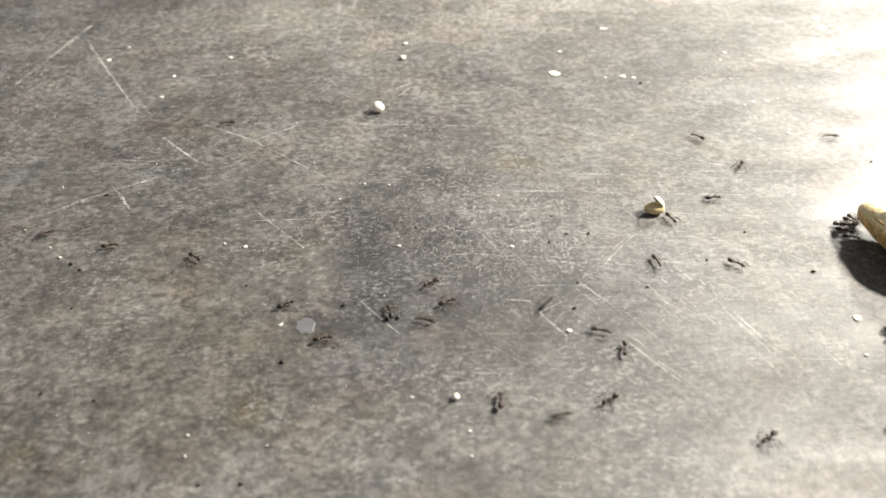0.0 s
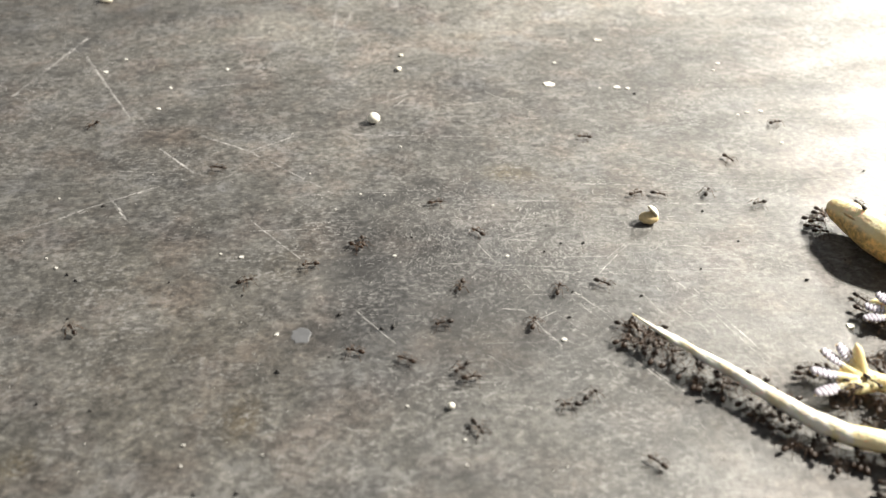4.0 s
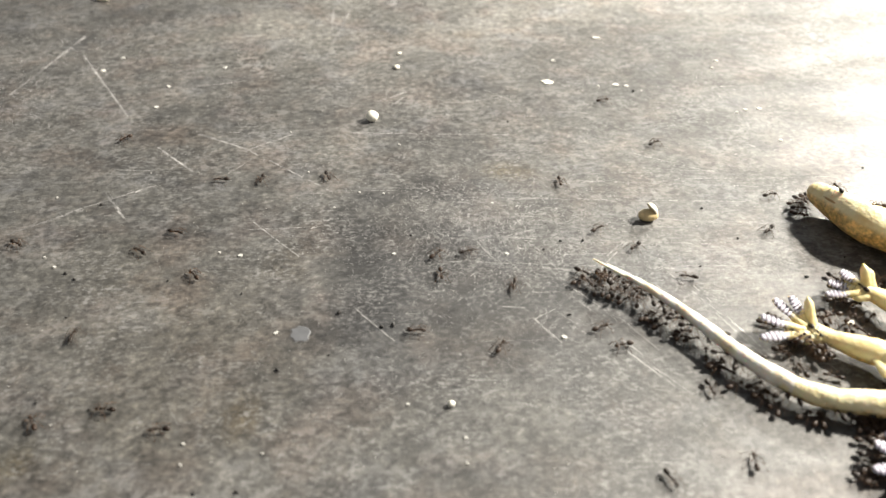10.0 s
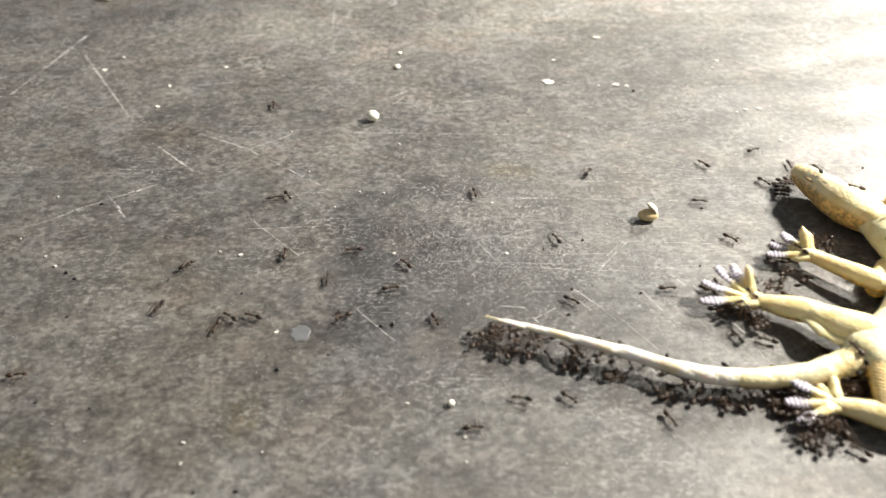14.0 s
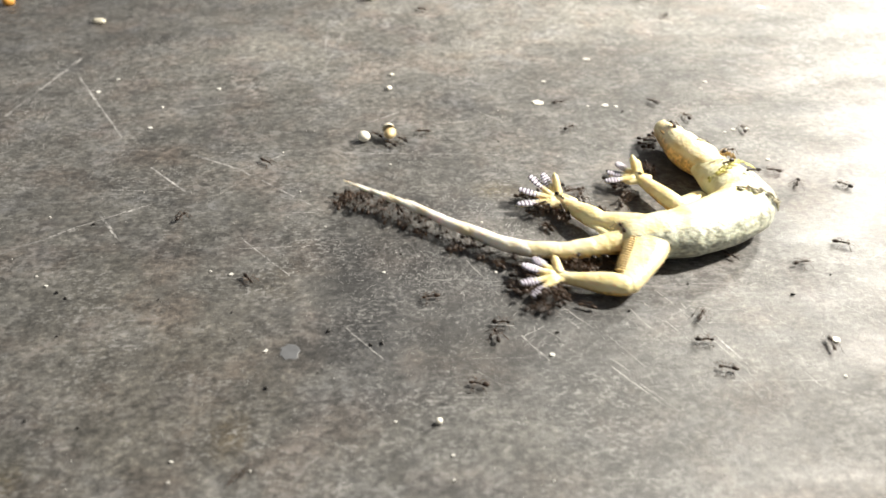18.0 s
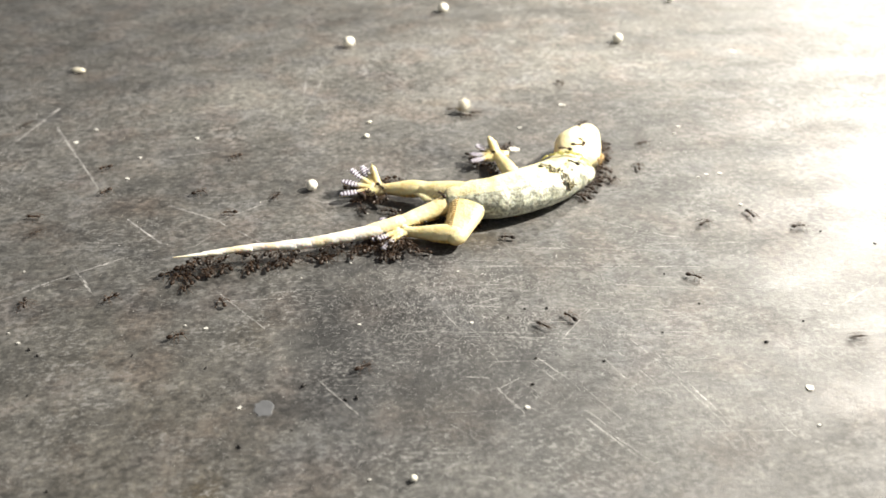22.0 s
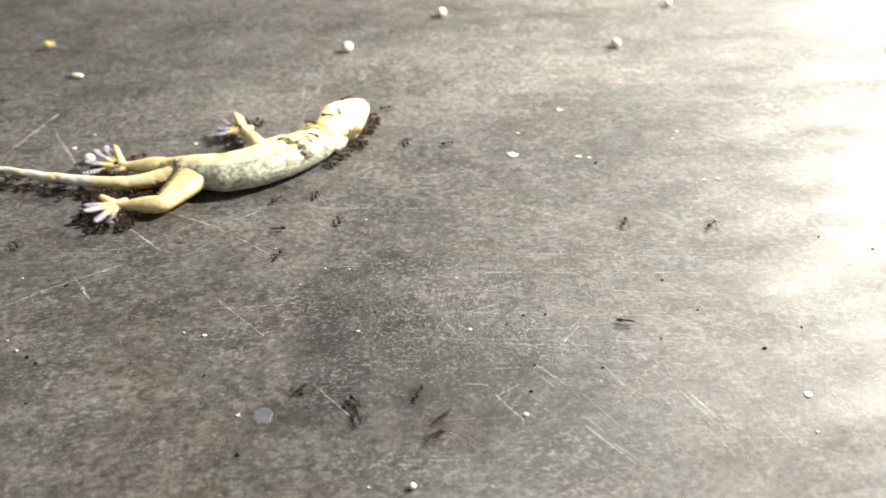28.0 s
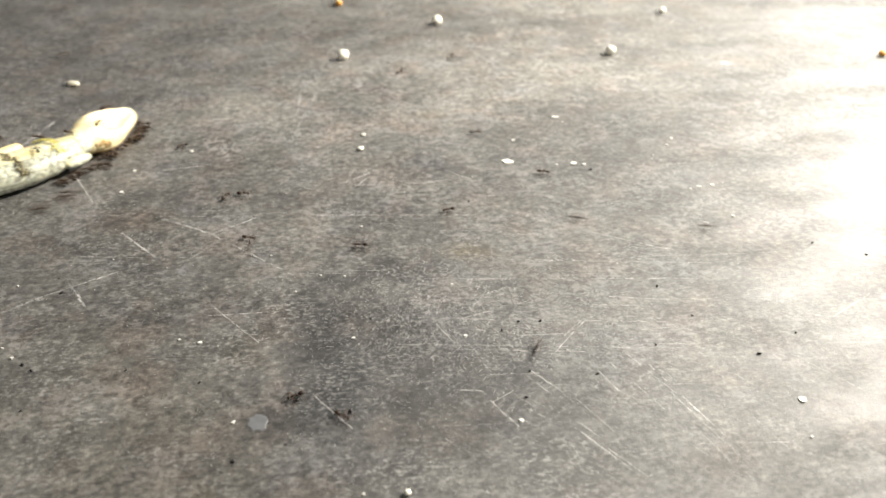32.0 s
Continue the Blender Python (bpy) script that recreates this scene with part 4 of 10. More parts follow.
            bm = flap_mesh(-0.0066, -0.0012, 0.0024, 0.0021, 0.00045)
            for v in bm.verts:
                v.co = Vector((v.co.x, -v.co.y, v.co.z + 0.0006 + 0.0004 * math.sin(v.co.x * 5200)))
            bmesh.ops.recalc_face_normals(bm, faces=bm.faces[:])
            part("skin_frill", bm, SKIN_LIMB, thigh, "torn frill of yellow skin beside the hip")
        else:
            part("skin_flap", flap_mesh(-0.0050, 0.0074, 0.0010, 0.0038, 0.0004), SKIN_LIMB, thigh, "loose yellow skin web behind the knee")
        made["foot_" + key] = build_foot(root, "hind_foot", *((HIND_FAR, 1.0) if key == "far" else (HIND_NEAR, 0.78)), "yellow hind foot with white ridged toe pads")
    arm = made["arm"] = part("forearm", capsule(0.0143, [0.0019, 0.0018, 0.0015, 0.0012, 0.0010], 0.9, 16, 0.9), SKIN_LIMB, root)
    upper = part("upper_arm", capsule(0.0070, [0.0017, 0.0018, 0.0018, 0.0017], 0.9, 16, 0.8), SKIN_LIMB, arm)
    upper.matrix_basis = pose(-0.0069 + 0.0034 * math.cos(radians(-82)), 0.0034 * math.sin(radians(-82)), -0.0012, 0, 0, -82)
    made["hand"] = build_foot(root, "front_foot", FRONT, 0.78, "yellow front foot with white ridged toe pads")
    return root, made


gecko, PIECES = build_gecko()


# ---- ants ----
def bent(points, r0, r1, sides=5):
    bm = bmesh.new()
    rings = []
    for i, p in enumerate(points):
        a = Vector(points[max(i - 1, 0)])
        b = Vector(points[min(i + 1, len(points) - 1)])
        r = r0 + (r1 - r0) * i / (len(points) - 1)
        rings.append((p, b - a, r, r))
    return tube(bm, rings, sides)


def build_ant(mat):
    """A worker ant about 4 mm long that heads along +x, on its feet at z = 0."""
    u = 0.00092
    LOW = 0.92
    root = new("ant")
    tagged(root, "small dark brown worker ant on the dark sheet", "ant", "ants on the sheet")

    def oval(x, z, rx, ry, rz, tilt=0.0):
        bm = bmesh.new()
        bmesh.ops.create_uvsphere(bm, u_segments=10, v_segments=7, radius=1)
        for v in bm.verts:
            p = Vector((v.co.x * rx, v.co.y * ry, v.co.z * rz))
            p.rotate(Euler((0, radians(tilt), 0)))
            v.co = (p + Vector((x, 0, z))) * u
        return bm

    part("head", oval(1.42, 0.86, 0.40, 0.33, 0.30, 18), mat, root)
    bm = oval(0.60, 0.95, 0.52, 0.17, 0.20, 6)
    tube(bm, [((0.16 * u, 0, 0.86 * u), (1, 0, 0), 0.09 * u, 0.10 * u), ((-0.05 * u, 0, 0.90 * u), (1, 0, 0), 0.13 * u, 0.22 * u), ((-0.25 * u, 0, 0.84 * u), (1, 0, 0), 0.07 * u, 0.08 * u)], 7)
    part("thorax", bm, MAT_ANT_RED, root)
    part("gaster", oval(-0.90, 0.88, 0.68, 0.44, 0.42, -8), mat, root, "glossy dark abdomen")
    for side in (-1, 1):
        bm = bent([(1.72 * u, side * 0.14 * u, 0.95 * u), (2.0 * u, side * 0.55 * u, 1.15 * u), (2.55 * u, side * 0.62 * u, 0.70 * u)], 0.022 * u, 0.028 * u, 5)
        part("antenna", bm, MAT_ANT_LEG, root)
        for x0, kx, fx in ((0.95, 1.25, 1.75), (0.62, 0.62, 0.55), (0.35, -0.25, -0.95)):
            bm = bent([(0, 0, 0), ((kx - x0) * u, side * 0.75 * u, 0.45 * u), ((0.65 * fx + 0.35 * kx - x0) * u, side * 1.15 * u, -0.25 * u),
                       ((fx - x0) * u, side * 1.5 * u, -0.80 * u), ((fx - x0 + 0.12) * u, side * 1.72 * u, -0.82 * u)], 0.052 * u, 0.022 * u, 5)
            leg = part("leg", bm, MAT_ANT_LEG, root)
            leg.matrix_basis = pose(x0 * u, side * 0.14 * u, 0.83 * u * LOW)
    for piece in root.children:
        for v in piece.data.vertices:
            v.co.z *= LOW
    return root


ANT_A, ANT_B = build_ant(MAT_ANT), build_ant(MAT_ANT_RED)
POOL = [copy_thing(ANT_B if i % 2 else ANT_A, Matrix()) for i in range(297)] + [ANT_A, ANT_B]


def next_ant():
    return POOL.pop()


def trail(*points):
    """Rows for a thing that runs over the floor from point to point (seconds, millimetres), its front ahead."""
    rows = []
    ps = [(t, Vector((x / 1000, y / 1000, 0))) for t, x, y in points]
    last = None
    for i, (t, p) in enumerate(ps):
        ahead = ps[i + 1][1] - p if i + 1 < len(ps) else None
        behind = p - ps[i - 1][1] if i else None
        if ahead is not None and ahead.length < 0.0008:
            ahead = None
        if behind is not None and behind.length < 0.0008:
            behind = None
        d = (ahead.normalized() if ahead else Vector()) + (behind.normalized() if behind else Vector())
        h = math.degrees(math.atan2(d.y, d.x)) if d.length > 0.05 else last
        if h is None:
            h = (i * 77 + int(p.x * 1e4)) % 360
        if last is not None:
            while h - last > 180:
                h -= 360
            while h - last < -180:
                h += 360
            if abs(h - last) > 85:
                mid = (rows[-1][0] + t) / 2
                rows.append((mid, pose(*((ps[i - 1][1] + p) / 2), 0, 0, (h + last) / 2)))
        rows.append((t, pose(p.x, p.y, 0, 0, 0, h)))
        last = h
    return rows


def stride(ant, start, end, k):
    """Legs swing in two threes while the ant runs."""
    legs = [o for o in ant.children if o.name.startswith("leg")]
    steps = max(2, int((end - start) / 0.16))
    for i, leg in enumerate(legs):
        rest = leg.matrix_basis.copy()
        sign = 1 if i in (0, 2, 4) else -1
        rows = [(0.0, rest)] if start > 0.05 else []
        for j in range(steps + 1):
            t = start + (end - start) * j / steps
            swing = 15 * sign * (1 if (j + k) % 2 else -1)
            rows.append((t, rest @ pose(0, 0, 0, 0, 0, swing)))
        if end < 31.95:
            rows.append((32.0, rest))
        walk(leg, rows)


def motions():
    # the gecko and its pieces
    walk(gecko, [(0, pose(0.0741, 0.0504, 0)), (0.5, pose(0.0718, 0.0527, 0)), (1, pose(0.0695, 0.0552, 0)), (2, pose(0.0691, 0.0602, 0)), (3, pose(0.0677, 0.0619, 0)), (5.5, pose(0.0676, 0.0651, 0)), (6, pose(0.0675, 0.0655, 0)), (7, pose(0.0664, 0.0668, 0)), (8, pose(0.0664, 0.0680, 0)), (9, pose(0.0661, 0.0687, 0)), (10, pose(0.0657, 0.0709, 0)), (11, pose(0.0655, 0.0734, 0)), (12, pose(0.0649, 0.0756, 0)), (13, pose(0.0644, 0.0778, 0)), (14, pose(0.0613, 0.0802, 0)), (14.5, pose(0.0584, 0.0849, 0)), (16.5, pose(0.0433, 0.1052, 0)), (17, pose(0.0435, 0.1055, 0)), (17.5, pose(0.0394, 0.1091, 0)), (18, pose(0.0353, 0.1135, 0)), (18.5, pose(0.0294, 0.1189, 0)), (19, pose(0.0267, 0.1294, 0)), (20, pose(0.0192, 0.1437, 0)), (21, pose(0.0119, 0.1468, 0)), (22, pose(0.0091, 0.1436, 0)), (23, pose(0.0067, 0.1478, 0)), (24, pose(-0.0033, 0.1491, 0)), (25, pose(-0.0142, 0.1578, 0)), (27.5, pose(-0.0432, 0.1583, 0)), (28, pose(-0.0505, 0.1605, 0)), (29, pose(-0.0676, 0.1608, 0)), (30, pose(-0.0835, 0.1608, 0)), (31, pose(-0.0968, 0.1570, 0)), (32, pose(-0.1138, 0.1537, 0))])
    walk(PIECES["tail0"], [(0, pose(-0.0010, -0.0002, 0.0032, 0, -10, 13)), (0.5, pose(-0.0010, -0.0001, 0.0033, 0, -6, 4)), (1, pose(-0.0010, 0.0003, 0.0033, 0, -4, -16)), (2, pose(-0.0011, 0.0003, 0.0033, 0, -4, -18)), (3, pose(-0.0011, 0.0003, 0.0033, 0, -4, -16)), (5.5, pose(-0.0012, 0.0003, 0.0033, 0, -4, -15)), (6, pose(-0.0012, 0.0003, 0.0033, 0, -4, -16)), (7, pose(-0.0012, 0.0003, 0.0033, 0, -4, -16)), (8, pose(-0.0013, 0.0003, 0.0033, 0, -4, -14)), (9, pose(-0.0013, 0.0003, 0.0033, 0, -4, -12)), (10, pose(-0.0013, 0.0002, 0.0033, 0, -4, -9)), (11, pose(-0.0014, 0.0001, 0.0033, 0, -4, -3)), (12, pose(-0.0014, -0.0002, 0.0033, 0, -5, 7)), (13, pose(-0.0014, -0.0003, 0.0033, 0, -4, 11)), (14, pose(-0.0014, -0.0003, 0.0033, 0, -5, 14)), (14.5, pose(-0.0014, -0.0003, 0.0033, 0, -4, 13)), (16.5, pose(-0.0014, -0.0005, 0.0033, 0, -5, 19)), (17, pose(-0.0011, -0.0009, 0.0033, 0, -3, 39)), (17.5, pose(-0.0014, -0.0005, 0.0033, 0, -4, 20)), (18, pose(-0.0015, -0.0003, 0.0033, 0, -5, 13)), (18.5, pose(-0.0015, -0.0002, 0.0032, 0, -6, 6)), (19, pose(-0.0014, -0.0003, 0.0032, 0, -8, 10)), (20, pose(-0.0014, 0.0000, 0.0032, 0, -9, -1)), (21, pose(-0.0015, -0.0003, 0.0032, 0, -6, 12)), (22, pose(-0.0013, -0.0007, 0.0033, 0, -5, 28)), (23, pose(-0.0014, -0.0007, 0.0033, 0, -5, 25)), (24, pose(-0.0014, -0.0007, 0.0033, 0, -4, 26)), (25, pose(-0.0014, -0.0003, 0.0032, 0, -6, 11)), (27.5, pose(-0.0014, -0.0005, 0.0033, 0, -5, 19)), (28, pose(-0.0014, -0.0004, 0.0033, 0, -4, 15)), (29, pose(-0.0015, -0.0002, 0.0033, 0, -4, 8)), (30, pose(-0.0014, -0.0006, 0.0033, 0, -4, 22)), (31, pose(-0.0014, -0.0007, 0.0033, 0, -5, 25)), (32, pose(-0.0013, -0.0008, 0.0033, 0, -5, 31))])
    walk(PIECES["tail1"], [(0, pose(-0.0029, -0.0008, 0.0029, 0, -10, 13)), (0.5, pose(-0.0030, -0.0003, 0.0031, 0, -6, 5)), (1, pose(-0.0029, 0.0008, 0.0032, 0, -4, -15)), (2, pose(-0.0032, 0.0010, 0.0031, 0, -5, -17)), (3, pose(-0.0033, 0.0009, 0.0031, 0, -4, -15)), (5.5, pose(-0.0036, 0.0010, 0.0031, 0, -4, -15)), (6, pose(-0.0037, 0.0011, 0.0031, 0, -4, -15)), (7, pose(-0.0037, 0.0011, 0.0031, 0, -4, -14)), (8, pose(-0.0038, 0.0010, 0.0031, 0, -4, -12)), (9, pose(-0.0039, 0.0009, 0.0031, 0, -4, -11)), (10, pose(-0.0040, 0.0007, 0.0031, 0, -4, -7)), (11, pose(-0.0041, 0.0003, 0.0031, 0, -4, -1)), (12, pose(-0.0042, -0.0006, 0.0031, 0, -5, 9)), (13, pose(-0.0043, -0.0009, 0.0031, 0, -4, 13)), (14, pose(-0.0043, -0.0010, 0.0031, 0, -5, 14)), (14.5, pose(-0.0044, -0.0010, 0.0031, 0, -4, 14)), (16.5, pose(-0.0043, -0.0015, 0.0030, 0, -5, 20)), (17, pose(-0.0034, -0.0028, 0.0032, 0, -3, 40)), (17.5, pose(-0.0042, -0.0016, 0.0031, 0, -4, 21)), (18, pose(-0.0044, -0.0010, 0.0030, 0, -5, 13)), (18.5, pose(-0.0044, -0.0005, 0.0029, 0, -7, 6)), (19, pose(-0.0043, -0.0008, 0.0028, 0, -8, 10)), (20, pose(-0.0043, 0.0001, 0.0028, 0, -8, -2)), (21, pose(-0.0045, -0.0009, 0.0029, 0, -6, 12)), (22, pose(-0.0038, -0.0021, 0.0031, 0, -5, 28)), (23, pose(-0.0042, -0.0020, 0.0030, 0, -5, 26)), (24, pose(-0.0042, -0.0021, 0.0030, 0, -5, 28)), (25, pose(-0.0041, -0.0008, 0.0029, 0, -6, 11)), (27.5, pose(-0.0040, -0.0014, 0.0030, 0, -5, 20)), (28, pose(-0.0042, -0.0012, 0.0031, 0, -5, 16)), (29, pose(-0.0045, -0.0006, 0.0031, 0, -4, 9)), (30, pose(-0.0042, -0.0017, 0.0030, 0, -5, 23)), (31, pose(-0.0041, -0.0020, 0.0030, 0, -5, 27)), (32, pose(-0.0040, -0.0024, 0.0030, 0, -5, 32))])
    walk(PIECES["tail2"], [(0, pose(-0.0052, -0.0011, 0.0025, 0, -8, 8)), (0.5, pose(-0.0053, -0.0004, 0.0028, 0, -6, 4)), (1, pose(-0.0051, 0.0014, 0.0030, 0, -4, -15)), (2, pose(-0.0055, 0.0017, 0.0029, 0, -5, -17)), (3, pose(-0.0056, 0.0015, 0.0030, 0, -4, -15)), (5.5, pose(-0.0061, 0.0016, 0.0029, 0, -4, -15)), (6, pose(-0.0061, 0.0017, 0.0029, 0, -4, -15)), (7, pose(-0.0062, 0.0016, 0.0029, 0, -4, -15)), (8, pose(-0.0064, 0.0014, 0.0029, 0, -4, -12)), (9, pose(-0.0065, 0.0012, 0.0029, 0, -4, -11)), (10, pose(-0.0067, 0.0008, 0.0029, 0, -4, -7)), (11, pose(-0.0069, 0.0001, 0.0029, 0, -4, -2)), (12, pose(-0.0070, -0.0010, 0.0028, 0, -5, 7)), (13, pose(-0.0071, -0.0016, 0.0028, 0, -4, 12)), (14, pose(-0.0069, -0.0017, 0.0028, 0, -5, 14)), (14.5, pose(-0.0072, -0.0017, 0.0029, 0, -4, 13)), (16.5, pose(-0.0070, -0.0026, 0.0028, 0, -5, 19)), (17, pose(-0.0057, -0.0048, 0.0030, 0, -3, 40)), (17.5, pose(-0.0071, -0.0026, 0.0029, 0, -4, 20)), (18, pose(-0.0075, -0.0017, 0.0027, 0, -5, 11)), (18.5, pose(-0.0075, -0.0008, 0.0026, 0, -5, 2)), (19, pose(-0.0072, -0.0010, 0.0025, 0, -5, -1)), (20, pose(-0.0072, 0.0003, 0.0024, 0, -5, -9)), (21, pose(-0.0075, -0.0016, 0.0026, 0, -5, 9)), (22, pose(-0.0063, -0.0034, 0.0028, 0, -5, 28)), (23, pose(-0.0070, -0.0034, 0.0027, 0, -5, 24)), (24, pose(-0.0070, -0.0036, 0.0028, 0, -4, 26)), (25, pose(-0.0071, -0.0014, 0.0026, 0, -5, 8)), (27.5, pose(-0.0069, -0.0025, 0.0027, 0, -5, 18)), (28, pose(-0.0071, -0.0021, 0.0028, 0, -4, 15)), (29, pose(-0.0073, -0.0012, 0.0029, 0, -4, 8)), (30, pose(-0.0070, -0.0030, 0.0028, 0, -4, 22)), (31, pose(-0.0068, -0.0034, 0.0028, 0, -5, 25)), (32, pose(-0.0066, -0.0041, 0.0027, 0, -5, 30))])
    walk(PIECES["tail3"], [(0, pose(-0.0072, -0.0013, 0.0024, 0, -4, -2)), (0.5, pose(-0.0074, -0.0005, 0.0026, 0, -6, 2)), (1, pose(-0.0071, 0.0019, 0.0029, 0, -4, -16)), (2, pose(-0.0077, 0.0023, 0.0029, 0, -4, -18)), (3, pose(-0.0079, 0.0021, 0.0029, 0, -4, -15)), (5.5, pose(-0.0086, 0.0023, 0.0029, 0, -4, -16)), (6, pose(-0.0087, 0.0023, 0.0028, 0, -4, -16)), (7, pose(-0.0088, 0.0023, 0.0028, 0, -4, -16)), (8, pose(-0.0090, 0.0021, 0.0028, 0, -4, -14)), (9, pose(-0.0092, 0.0019, 0.0029, 0, -4, -13)), (10, pose(-0.0095, 0.0013, 0.0028, 0, -4, -10)), (11, pose(-0.0098, 0.0004, 0.0028, 0, -4, -4)), (12, pose(-0.0099, -0.0012, 0.0026, 0, -4, 3)), (13, pose(-0.0100, -0.0021, 0.0026, 0, -4, 8)), (14, pose(-0.0097, -0.0026, 0.0026, 0, -4, 11)), (14.5, pose(-0.0102, -0.0023, 0.0026, 0, -4, 11)), (16.5, pose(-0.0100, -0.0034, 0.0026, 0, -4, 15)), (17, pose(-0.0080, -0.0066, 0.0029, 0, -3, 39)), (17.5, pose(-0.0098, -0.0037, 0.0028, 0, -4, 19)), (18, pose(-0.0103, -0.0022, 0.0026, 0, -4, 6)), (18.5, pose(-0.0106, -0.0007, 0.0024, 0, -3, -6)), (19, pose(-0.0103, -0.0008, 0.0024, 0, -2, -10)), (20, pose(-0.0099, 0.0008, 0.0024, 0, -1, -14)), (21, pose(-0.0105, -0.0021, 0.0024, 0, -3, 5)), (22, pose(-0.0089, -0.0048, 0.0026, 0, -4, 28)), (23, pose(-0.0099, -0.0046, 0.0026, 0, -4, 19)), (24, pose(-0.0100, -0.0049, 0.0026, 0, -4, 22)), (25, pose(-0.0099, -0.0017, 0.0024, 0, -4, 1)), (27.5, pose(-0.0097, -0.0033, 0.0026, 0, -4, 12)), (28, pose(-0.0099, -0.0029, 0.0026, 0, -4, 12)), (29, pose(-0.0102, -0.0017, 0.0028, 0, -4, 7)), (30, pose(-0.0097, -0.0041, 0.0026, 0, -4, 17)), (31, pose(-0.0098, -0.0046, 0.0026, 0, -4, 20)), (32, pose(-0.0094, -0.0055, 0.0026, 0, -4, 24))])
    walk(PIECES["tail4"], [(0, pose(-0.0095, -0.0011, 0.0022, 0, -1, -8)), (0.5, pose(-0.0094, -0.0006, 0.0024, 0, -5, -3)), (1, pose(-0.0091, 0.0025, 0.0027, 0, -4, -17)), (2, pose(-0.0100, 0.0031, 0.0026, 0, -4, -19)), (3, pose(-0.0101, 0.0027, 0.0026, 0, -4, -17)), (5.5, pose(-0.0110, 0.0029, 0.0026, 0, -4, -17)), (6, pose(-0.0111, 0.0030, 0.0026, 0, -4, -19)), (7, pose(-0.0113, 0.0030, 0.0026, 0, -4, -20)), (8, pose(-0.0115, 0.0027, 0.0026, 0, -4, -18)), (9, pose(-0.0117, 0.0024, 0.0026, 0, -4, -17)), (10, pose(-0.0121, 0.0018, 0.0025, 0, -4, -15)), (11, pose(-0.0124, 0.0006, 0.0025, 0, -3, -10)), (12, pose(-0.0127, -0.0012, 0.0024, 0, -3, -5)), (13, pose(-0.0128, -0.0023, 0.0024, 0, -3, 1)), (14, pose(-0.0127, -0.0029, 0.0024, 0, -3, 7)), (14.5, pose(-0.0131, -0.0029, 0.0025, 0, -3, 6)), (16.5, pose(-0.0129, -0.0042, 0.0024, 0, -2, 10)), (17, pose(-0.0103, -0.0085, 0.0027, 0, -3, 38)), (17.5, pose(-0.0128, -0.0046, 0.0025, 0, -3, 16)), (18, pose(-0.0135, -0.0025, 0.0023, 0, -2, 1)), (18.5, pose(-0.0135, -0.0003, 0.0023, 0, -1, -13)), (19, pose(-0.0131, -0.0001, 0.0022, 0, -1, -22)), (20, pose(-0.0127, 0.0017, 0.0022, 0, -1, -24)), (21, pose(-0.0135, -0.0022, 0.0023, 0, -1, 1)), (22, pose(-0.0113, -0.0062, 0.0024, 0, -3, 27)), (23, pose(-0.0130, -0.0055, 0.0023, 0, -2, 12)), (24, pose(-0.0129, -0.0060, 0.0024, 0, -2, 15)), (25, pose(-0.0127, -0.0017, 0.0023, 0, -1, -5)), (27.5, pose(-0.0126, -0.0037, 0.0023, 0, -2, 4)), (28, pose(-0.0129, -0.0034, 0.0024, 0, -3, 6)), (29, pose(-0.0132, -0.0019, 0.0025, 0, -3, 4)), (30, pose(-0.0125, -0.0049, 0.0024, 0, -3, 9)), (31, pose(-0.0126, -0.0055, 0.0024, 0, -2, 11)), (32, pose(-0.0122, -0.0067, 0.0024, 0, -2, 15))])
